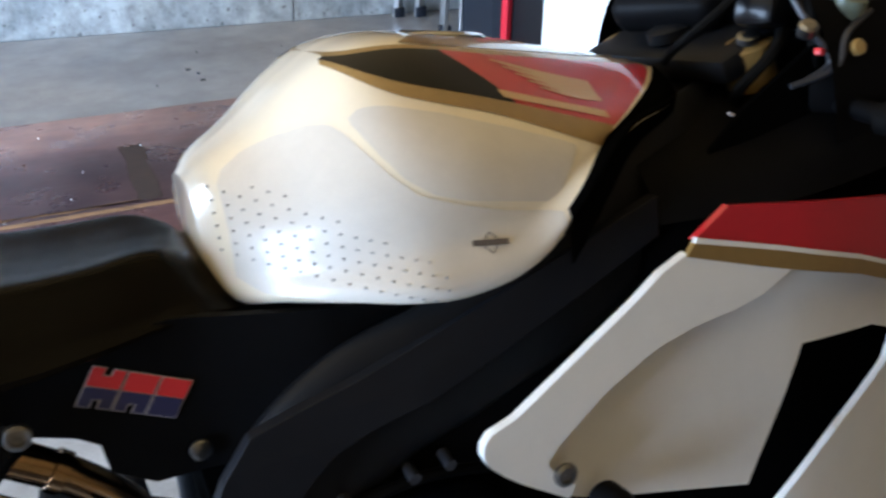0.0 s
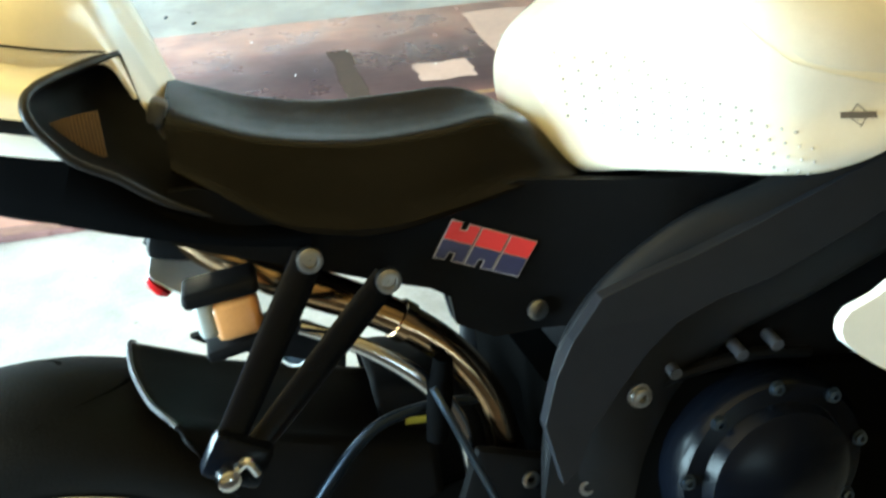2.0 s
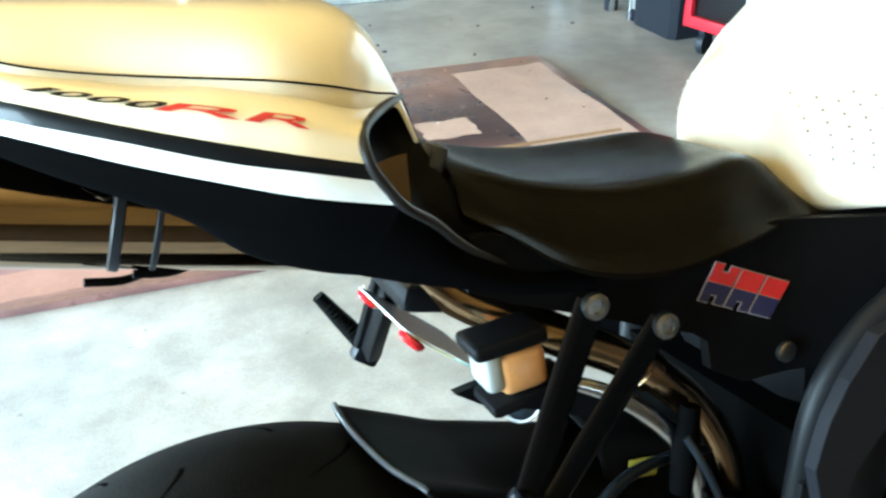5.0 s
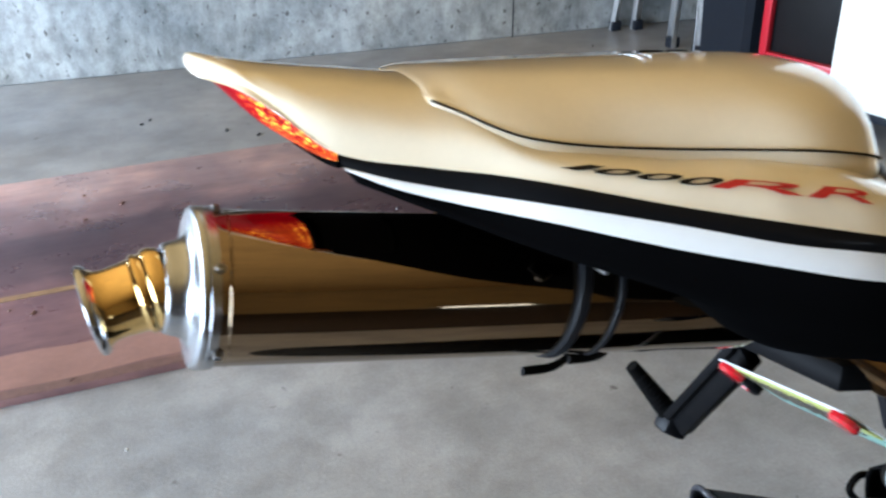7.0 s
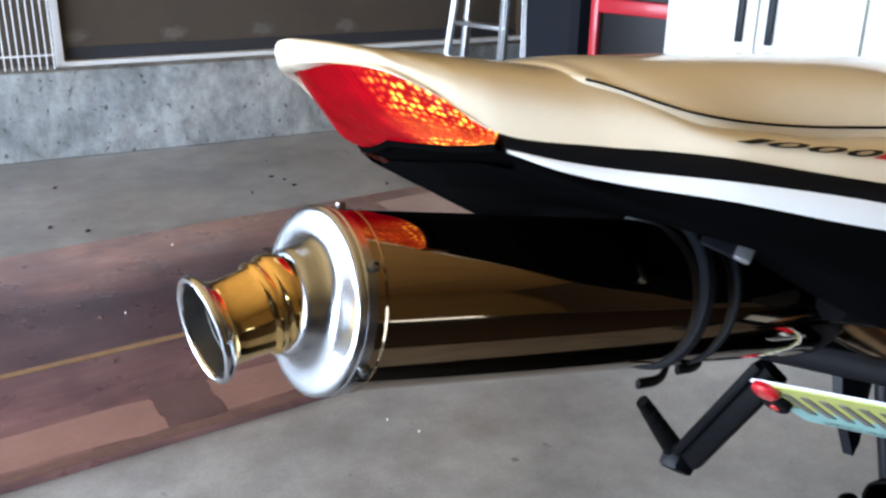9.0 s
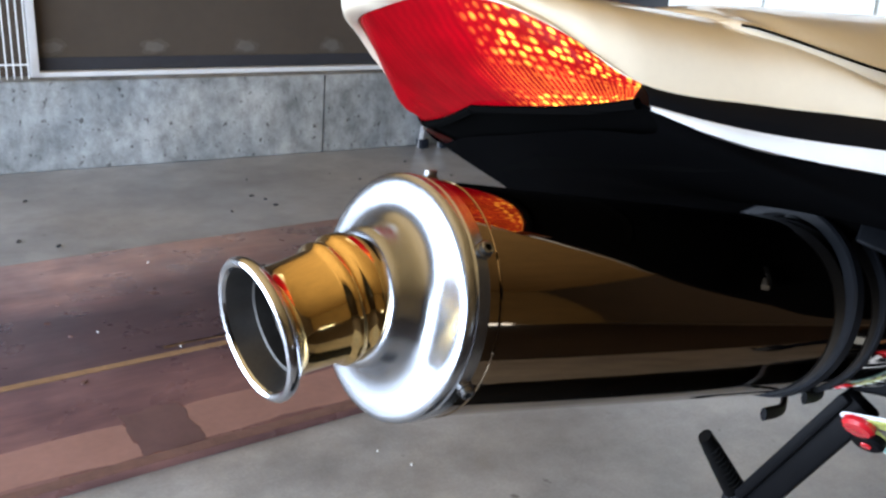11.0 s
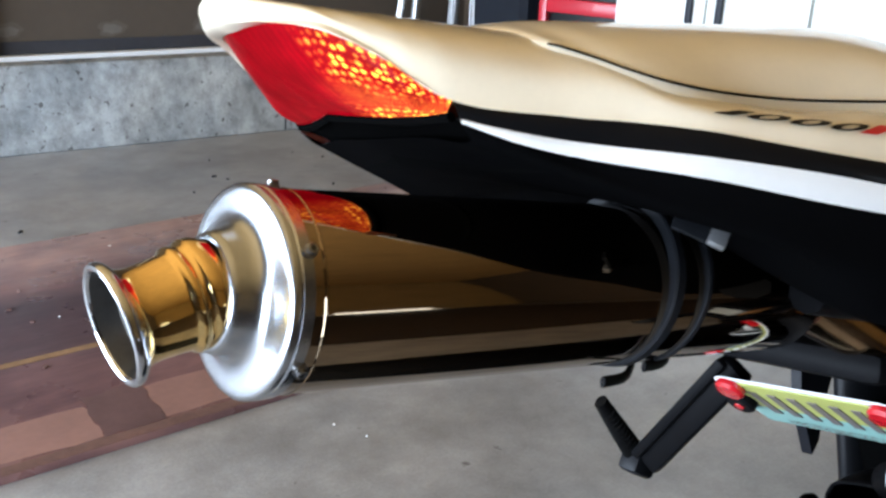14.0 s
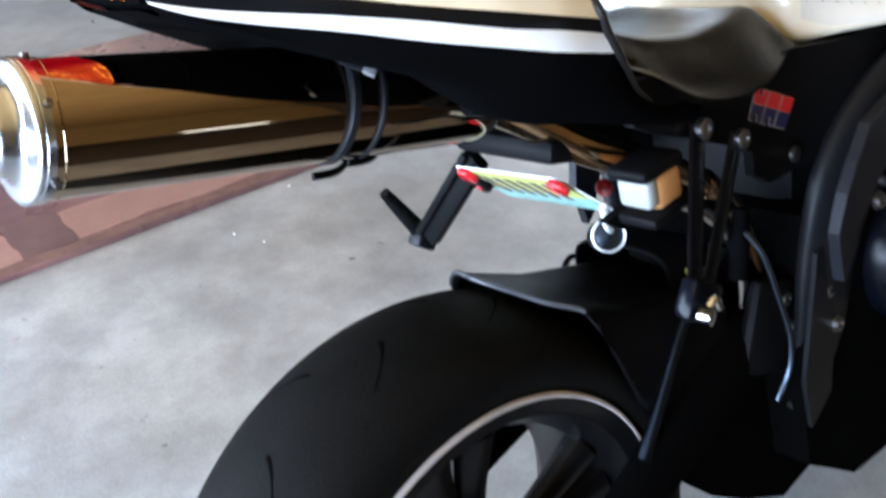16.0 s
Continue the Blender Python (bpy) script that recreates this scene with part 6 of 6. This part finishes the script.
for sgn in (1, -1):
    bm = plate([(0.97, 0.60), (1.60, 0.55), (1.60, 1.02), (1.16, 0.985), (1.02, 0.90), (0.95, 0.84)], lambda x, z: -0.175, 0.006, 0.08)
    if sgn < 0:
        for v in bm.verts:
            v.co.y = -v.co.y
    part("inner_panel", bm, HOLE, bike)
bm = bmesh.new()
g = [(0.90, [(0, 0.90), (-0.06, 0.895), (-0.13, 0.88), (-0.175, 0.85), (-0.20, 0.81)]), (1.02, [(0, 0.915), (-0.08, 0.905), (-0.15, 0.88), (-0.20, 0.85), (-0.225, 0.815)]), (1.16, [(0, 0.93), (-0.09, 0.92), (-0.16, 0.90), (-0.205, 0.87), (-0.225, 0.83)]), (1.32, [(0, 0.94), (-0.08, 0.93), (-0.13, 0.91), (-0.16, 0.88), (-0.17, 0.84)])]
gg = spline(np.array([[(x, y, z) for y, z in p] for x, p in g], float), 20)
gg = np.stack([spline(r, 16) for r in gg])
sheet(bm, np.concatenate([gg[:, ::-1] * (1, -1, 1), gg[:, 1:]], 1))
part("inner_cowl", bm, PLASTIC, bike, "black inner cowl behind the tank")
bm = bmesh.new()
g = [(1.10, [(0, 1.06), (-0.10, 1.05), (-0.17, 1.0), (-0.205, 0.93), (-0.215, 0.86)]), (1.24, [(0, 1.07), (-0.09, 1.06), (-0.15, 1.01), (-0.185, 0.94), (-0.195, 0.86)]), (1.42, [(0, 0.96), (-0.06, 0.95), (-0.10, 0.92), (-0.12, 0.88), (-0.13, 0.83)])]
gg = spline(np.array([[(x, y, z) for y, z in p] for x, p in g], float), 16)
gg = np.stack([spline(r, 16) for r in gg])
sheet(bm, np.concatenate([gg[:, ::-1] * (1, -1, 1), gg[:, 1:]], 1))
part("nose_fairing", bm, PLASTIC, bike, "black inner nose fairing")
# cockpit: yoke, bars turned to the left lock, instrument pod, master cylinder
yoke = part("top_yoke", box(bmesh.new(), (0.10, 0.26, 0.03), (1.08, 0, 0.945), turn(0, -20, 0), 0.010), SATIN, bike, "dark top yoke")
part("stem_nut", lathe(bmesh.new(), [(0, 0.028), (0.012, 0.028), (0.016, 0.018), (0.016, 0.0005)], (1.07, 0, 0.960), (-0.3, 0, 1), 24), SATIN, yoke)
for y, mat in ((-0.112, GOLD_PAINT), (0.105, GOLD_PAINT)):
    part("fork_cap", lathe(bmesh.new(), [(-0.035, 0.027), (0.010, 0.027), (0.013, 0.019), (0.013, 0.012), (0.008, 0.011), (0.008, 0.0005)], (1.078, y, 0.945), (-0.35, -0.1, 1), 28), mat, yoke, "gold anodised fork cap")
STEER = Matrix.Translation((1.10, 0, 0)) @ turn(0, 0, 28).to_4x4() @ Matrix.Translation((-1.10, 0, 0))
for sgn in (-1, 1):
    bm = bmesh.new()
    tube(bm, [(1.06, sgn * 0.11, 0.905), (1.02, sgn * 0.22, 0.885), (0.985, sgn * 0.30, 0.87)], 0.011, 12, 12)
    box(bm, (0.05, 0.06, 0.045), (1.045, sgn * 0.155, 0.905), turn(0, 0, sgn * -15), 0.01)
    bm.transform(STEER)
    bar = part("handlebar", bm, PLASTIC, bike, "black clip-on handlebar")
    bm = tube(bmesh.new(), [(1.016, sgn * 0.225, 0.883), (0.985, sgn * 0.31, 0.868)], 0.0165, 14)
    bm.transform(STEER)
    part("grip", bm, RUBBER, bar)
    bm = tube(bmesh.new(), [(1.06, sgn * 0.15, 0.902), (1.085, sgn * 0.20, 0.895), (1.07, sgn * 0.26, 0.885), (1.05, sgn * 0.31, 0.875)], 0.006, 8, 20, squash=0.6)
    bm.transform(STEER)
    part("lever", bm, SATIN, bar, "dark control lever")
cyl = part("master_cylinder", box(bmesh.new(), (0.09, 0.045, 0.035), (1.10, -0.125, 0.985), turn(0, 8, 20), 0.010), BLACK_PAINT, bike, "gloss black brake master cylinder")
part("fluid_cup", lathe(bmesh.new(), [(0, 0.020), (0.03, 0.022), (0.036, 0.019), (0.037, 0.0005)], (1.135, -0.12, 0.995), (0, 0, 1), 24), BLACK_PAINT, cyl, "small black fluid cup")
part("cup_lid", lathe(bmesh.new(), [(0, 0.0225), (0.006, 0.0225), (0.008, 0.018), (0.008, 0.0005)], (1.135, -0.12, 1.032), (0, 0, 1), 24), STEEL, cyl)
bm = bmesh.new()
box(bm, (0.11, 0.15, 0.05), (1.10, 0.020, 1.010), turn(0, -38, 14), 0.020, 3)
pod = part("instrument_pod", bm, PLASTIC, bike, "black instrument pod behind the tank")
part("pod_glass", box(bmesh.new(), (0.07, 0.11, 0.004), (1.083, 0.018, 1.031), turn(0, -38, 14), 0.002), BLACK_PAINT, pod)
for pts, r in (([(1.10, -0.10, 1.03), (1.04, -0.13, 1.0), (1.0, -0.10, 0.96), (1.02, -0.05, 0.94)], 0.005), ([(1.12, -0.12, 0.98), (1.07, -0.16, 0.95), (1.04, -0.14, 0.91), (1.09, -0.10, 0.89)], 0.006), ([(1.16, -0.06, 1.02), (1.12, -0.15, 1.0), (1.11, -0.17, 0.93), (1.14, -0.12, 0.88)], 0.006), ([(1.18, -0.10, 1.0), (1.19, -0.16, 0.96), (1.18, -0.15, 0.90)], 0.009)):
    part("control_cable", tube(bmesh.new(), pts, r, 8, 24), RUBBER, bike)

# brake fittings by the right bar
fit = part("clear_fluid_cup", lathe(bmesh.new(), [(-0.012, 0.0005), (-0.012, 0.017), (-0.008, 0.020), (0.010, 0.020), (0.013, 0.016), (0.014, 0.0005)], (1.15, -0.17, 0.984), (0.1, -0.3, 1), 28), CUP, bike, "clear greenish fluid cup with a pale lid")
part("hose_banjo", lathe(bmesh.new(), [(-0.006, 0.0005), (-0.006, 0.008), (0.004, 0.0085), (0.006, 0.006), (0.006, 0.0005)], (1.136, -0.2, 0.947), (-0.2, -1, 0.3), 20), GOLD_PAINT, fit, "gold banjo bolt")
part("lever_pivot", lathe(bmesh.new(), [(-0.007, 0.0005), (-0.007, 0.009), (0.004, 0.010), (0.007, 0.007), (0.007, 0.0005)], (1.082, -0.19, 0.97), (-0.2, -0.6, 0.8), 20), STEEL, fit, "silver pivot bolt")
part("kill_switch", box(bmesh.new(), (0.010, 0.008, 0.007), (1.088, -0.2, 0.948), turn(0, 15, 20), 0.002), RED_DECAL, fit, "small red switch")
part("fork_adjuster", lathe(bmesh.new(), [(-0.004, 0.0005), (-0.004, 0.012), (0.003, 0.012), (0.005, 0.009), (0.005, 0.0005)], (1.068, -0.125, 0.962), (-0.35, -0.3, 1), 20), STEEL, yoke, "silver adjuster on the fork cap")
part("panel_screw", box(bmesh.new(), (0.008, 0.003, 0.003), (0.99, -0.19, 0.9), turn(0, 20, 0), 0.001), WHITE_DECAL, bike, "small bright screw on the inner panel")
for pts in ([(1.079, -0.17, 1.003), (1.09, -0.19, 0.965), (1.108, -0.195, 0.936), (1.077, -0.19, 0.918)], [(1.174, -0.18, 0.979), (1.128, -0.195, 0.961), (1.11, -0.2, 0.931), (1.063, -0.19, 0.917)]):
    part("brake_line", tube(bmesh.new(), pts, 0.0035, 8, 24), LINE_GREY, fit, "dark grey brake line")

# ---------------------------------------------------------------- things on the floor and along the walls
def plywood():
    board = empty("plywood_sheet", "large reddish-brown stained plywood sheet on the floor", "plywood")
    b = part("board", box(bmesh.new(), (2.44, 1.30, 0.018), (0.355, 2.15, 0.009), None, 0.002), BOARD, board)
    bm = bmesh.new()
    box(bm, (2.436, 0.030, 0.0016), (0.355, 1.517, 0.0188))
    part("edge_strip", bm, BOARD_EDGE, board, "darker strip along the front edge", False)
    part("chalk_line", box(bmesh.new(), (2.3, 0.024, 0.0012), (0.34, 1.965, 0.0186)), BOARD_LINE, board, "faint ochre line along the sheet", False)
    for x0, x1, y0, y1, mat in ((-0.80, 0.0, 1.54, 1.68, BOARD_PALE), (0.13, 0.62, 1.545, 1.70, BOARD_PALE), (0.0, 0.13, 1.535, 1.72, BOARD_DARK), (0.605, 0.680, 2.0, 2.46, BOARD_MARK), (0.20, 0.61, 2.0, 2.012, BOARD_LINE), (0.86, 1.05, 2.10, 2.25, BOARD_PALER), (1.16, 1.54, 1.80, 2.70, BOARD_PALER)):
        bm = bmesh.new()
        n = 14
        ring = []
        rnd = random.Random(int(x0 * 100) + 7)
        for (ax, ay), (bx, by) in zip([(x0, y0), (x1, y0), (x1, y1), (x0, y1)], [(x1, y0), (x1, y1), (x0, y1), (x0, y0)]):
            for k in range(n):
                s = k / n
                ring.append((ax + (bx - ax) * s + rnd.uniform(-0.003, 0.003) + 0.004 * math.sin(k * 0.8 + ay * 40), ay + (by - ay) * s + rnd.uniform(-0.003, 0.003) + 0.005 * math.sin(k * 0.7 + ax * 30), 0.0187 + (0.0 if mat in (BOARD_PALE, BOARD_PALER) else 0.0005)))
        bm.faces.new([bm.verts.new(p) for p in ring])
        part("stain_tone_patch", bm, mat, board, "", False)
    return board


plywood()
rnd = random.Random(5)
bm = bmesh.new()
for k in range(34):
    x, y = rnd.uniform(-0.8, 1.5), rnd.uniform(1.52, 2.78)
    s = rnd.uniform(0.004, 0.011)
    box(bm, (s * rnd.uniform(1, 2.2), s * 0.7, 0.003), (x, y, 0.0205), turn(0, 0, rnd.uniform(0, 180)))
tagged(part("wood_chips", bm, BOARD_EDGE, None, "", False), "small dark wood chips on the plywood sheet", "debris", "", "stuff")
bm = bmesh.new()
for k in range(16):
    x, y = rnd.uniform(-0.8, 1.2), rnd.uniform(1.2, 2.7)
    s = rnd.uniform(0.003, 0.006)
    box(bm, (s, s * 0.8, 0.003), (x, y, 0.0205 if y > 1.5 else 0.002), turn(0, 0, rnd.uniform(0, 180)))
tagged(part("paint_flecks", bm, WHITE_PLASTIC, None, "", False), "tiny white paint flecks on floor and plywood", "debris", "", "stuff")
bm = bmesh.new()
for k in range(16):
    x, y = rnd.uniform(-0.5, 2.0), rnd.uniform(2.85, 3.6)
    s = rnd.uniform(0.004, 0.013)
    box(bm, (s * 1.6, s * 0.8, 0.006), (x, y, 0.003), turn(0, 0, rnd.uniform(0, 180)), 0.0015, 1)
tagged(part("floor_crumbs", bm, TAPE, None, "", False), "dark crumbs scattered on the concrete floor", "debris", "", "stuff")

# drywall compound patches
def smear(u, k, wide, high, y):
    bm = bmesh.new()
    ring = [(u + wide * (1 + 0.15 * math.sin(3 * a + k) + 0.06 * math.sin(9 * a)) * math.cos(a), y, 0.505 + high * (1 + 0.2 * math.sin(2 * a + k) + 0.08 * math.sin(7 * a)) * math.sin(a)) for a in np.linspace(0, 2 * math.pi, 40, endpoint=False)]
    bm.faces.new([bm.verts.new(p) for p in ring])
    return bm


for k, u in enumerate((0.19, 0.625, 1.055, 1.50)):
    ob = part("compound_patch", smear(u, k, 0.062, 0.038, 0.1635), PATCH_EDGE, None, "", False)
    ob.matrix_world = WALL
    tagged(ob, "dab of pale drywall compound over a screw", "wall patch", "wall patches")
    part("compound_core", smear(u, k + 1, 0.042, 0.025, 0.1620), PATCH, ob, "thicker pale middle", False)
# wire shelf by the wall
wire = empty("wire_rack", "white coated wire rack against the wall", "wire rack")
wire.matrix_world = WALL
for k in range(16):
    bm = bmesh.new()
    tube(bm, [(0.082 - 0.028 * k, 0.05, 0.39), (0.082 - 0.028 * k, 0.05, 1.4)], 0.003, 6)
    part("wire", bm, TRIM, wire)
for z in (0.45, 0.95, 1.39):
    part("cross_wire", tube(bmesh.new(), [(0.095, 0.046, z), (-0.36, 0.046, z)], 0.004, 6), TRIM, wire)

# cabinets along the side wall
CAB = Matrix.Translation((2.047, 2.128, 0)) @ turn(0, 0, -81.0).to_4x4()


def white_cabinet(shift, group):
    """A two-door cabinet on dark feet; its front runs along local x."""
    c = empty("storage_cabinet", "tall white two-door storage cabinet with dark handles", "cabinet", group)
    c.matrix_world = CAB @ Matrix.Translation((shift, 0, 0))
    part("carcass", box(bmesh.new(), (0.70, 0.45, 1.70), (0.35, 0.235, 0.97), None, 0.004), CABINET, c)
    part("base_rail", box(bmesh.new(), (0.70, 0.03, 0.035), (0.35, 0.03, 0.105), None, 0.003), BIN, c)
    for k in (0, 1):
        d = part("door", box(bmesh.new(), (0.345, 0.018, 1.69), (0.1745 + 0.351 * k, 0.0, 0.97), None, 0.004), CABINET, c)
        bm = bmesh.new()
        box(bm, (0.022, 0.02, 0.20), (0.296 + 0.108 * k, -0.018, 0.775), None, 0.004)
        part("handle", bm, BIN, d, "dark grey pull handle")
    for x, y in ((0.04, 0.05), (0.66, 0.05), (0.04, 0.42), (0.66, 0.42)):
        bm = bmesh.new()
        lathe(bm, [(0, 0.022), (0.012, 0.026), (0.02, 0.018), (0.10, 0.022), (0.12, 0.03)], (x, y, 0), (0, 0, 1), 16, True)
        part("foot", bm, BIN, c)
    return c


white_cabinet(0.0, "white cabinets")
white_cabinet(0.705, "white cabinets")


def tool_cabinet():
    c = empty("tool_cabinet", "black rolling tool cabinet with a red steel frame", "tool cabinet")
    c.matrix_world = Matrix.Translation((2.172, 2.655, 0)) @ turn(0, 0, -76.0).to_4x4()
    part("body", box(bmesh.new(), (0.53, 0.45, 0.90), (0.265, 0.24, 0.59), None, 0.005), TOOL_BLACK, c)
    for name, size, at in (("frame_post", (0.035, 0.03, 0.95), (0.0175, 0.0, 0.595)), ("frame_post", (0.035, 0.03, 0.95), (0.5125, 0.0, 0.595)), ("frame_rail", (0.46, 0.03, 0.045), (0.265, 0.0, 0.142)), ("frame_rail", (0.46, 0.03, 0.056), (0.265, 0.0, 0.718)), ("frame_rail", (0.46, 0.03, 0.04), (0.265, 0.0, 1.05))):
        part(name, box(bmesh.new(), size, at, None, 0.004), TOOL_RED, c, "red steel")
    for x in (0.06, 0.47):
        for y in (0.06, 0.42):
            bm = bmesh.new()
            lathe(bm, [(-0.012, 0.03), (-0.014, 0.045), (0.014, 0.045), (0.012, 0.03)], (x, y, 0.047), (1, 0.2, 0), 20, True)
            box(bm, (0.03, 0.05, 0.04), (x, y, 0.105), None, 0.004)
            part("castor", bm, BIN, c)
    return c


tool_cabinet()


def dark_bin():
    c = empty("plastic_bin", "dark blue-grey tall plastic bin beside the tool cabinet", "bin")
    c.matrix_world = Matrix.Translation((2.205, 2.79, 0)) @ turn(0, 0, -88.0).to_4x4()
    bm = bmesh.new()
    rows = []
    for z, s in ((0.0, 0.90), (0.02, 0.93), (0.7, 1.0), (0.72, 1.03), (0.75, 1.03)):
        rows.append([(x * s * 0.85 - 0.18, y * s + 0.2, z) for x, y in ((-0.17, -0.2), (0.17, -0.2), (0.2, -0.17), (0.2, 0.17), (0.17, 0.2), (-0.17, 0.2), (-0.2, 0.17), (-0.2, -0.17))])
    r = sheet(bm, rows, wrap=True)
    cap(bm, r[0]), cap(bm, r[-1], True)
    part("tub", bm, BIN, c)
    part("lid", box(bmesh.new(), (0.36, 0.44, 0.04), (-0.18, 0.2, 0.775), None, 0.012), BIN, c)
    return c


dark_bin()


def step_ladder():
    c = empty("step_ladder", "folding aluminium step ladder standing by the concrete wall", "ladder")
    feet = [Vector((2.16, 3.77, 0)), Vector((2.235, 3.36, 0)), Vector((2.27, 3.74, 0)), Vector((2.25, 3.17, 0))]
    heads = [Vector((2.29, 3.60, 1.5)), Vector((2.33, 3.36, 1.5)), Vector((2.33, 3.62, 1.5)), Vector((2.37, 3.34, 1.5))]
    for k, (p, q) in enumerate(zip(feet, heads)):
        rot = (q - p).to_track_quat("Z", "Y").to_matrix()
        bm = bmesh.new()
        box(bm, (0.044, 0.008, (q - p).length), (p + q) / 2, rot, 0.002)
        for e in (-1, 1):
            box(bm, (0.006, 0.026, (q - p).length), (p + q) / 2 + rot @ Vector((e * 0.022, 0.010, 0)), rot, 0.002)
        rail = part("rail", bm, LADDER_ALU, c)
        part("foot", box(bmesh.new(), (0.054, 0.046, 0.05), p + Vector((0, 0, 0.025)), None, 0.006), BIN, rail, "dark rubber foot")
    for k in range(5):
        w = (0.26 + 0.27 * k) / 1.5
        a, b = feet[0].lerp(heads[0], w), feet[1].lerp(heads[1], w)
        d = b - a
        part("tread", box(bmesh.new(), (d.length, 0.075, 0.022), (a + b) / 2 + Vector((0.03, 0, 0)), turn(0, 0, math.degrees(math.atan2(d.y, d.x))), 0.004), LADDER_ALU, c)
    part("lock_knob", box(bmesh.new(), (0.03, 0.03, 0.05), (2.285, 3.315, 0.80), None, 0.008), TOOL_RED, c, "red plastic lock knob")
    return c


step_ladder()


# boxes and bottles on a dark stool past the cabinets
def stool():
    c = empty("work_stool", "dark work stool with coloured shop clutter on it", "stool")
    c.matrix_world = Matrix.Translation((1.98, 0.74, 0)) @ turn(0, 0, 12).to_4x4()
    part("top", box(bmesh.new(), (0.40, 0.46, 0.03), (0.1, 0, 0.60), None, 0.008), BIN, c)
    for x in (-0.06, 0.26):
        for y in (-0.19, 0.19):
            part("leg", tube(bmesh.new(), [(x * 1.15, y * 1.1, 0), (x, y, 0.59)], 0.014, 10), BIN, c)
    return c


stool()
for name, cat, label, mat, profile, at in (
    ("spray_can", "can", "small red spray can standing on the stool", TOOL_RED, [(0, 0.0005), (0, 0.03), (0.004, 0.032), (0.07, 0.032), (0.085, 0.02), (0.10, 0.014), (0.10, 0.0005)], (2.03, 0.86, 0.615)),
    ("oil_bottle", "bottle", "small yellow oil bottle on the stool", YELLOW_TAG, [(0, 0.0005), (0, 0.02), (0.004, 0.024), (0.04, 0.024), (0.05, 0.012), (0.06, 0.012), (0.06, 0.0005)], (1.96, 0.72, 0.615)),
    ("plastic_jar", "jar", "pale green plastic jar with a wide lid on the stool", TEAL, [(0, 0.0005), (0, 0.05), (0.004, 0.055), (0.12, 0.055), (0.13, 0.045), (0.15, 0.045), (0.15, 0.0005)], (2.06, 0.78, 0.615)),
):
    tagged(part(name, lathe(bmesh.new(), profile, at, (0, 0, 1), 28), mat), label, cat)
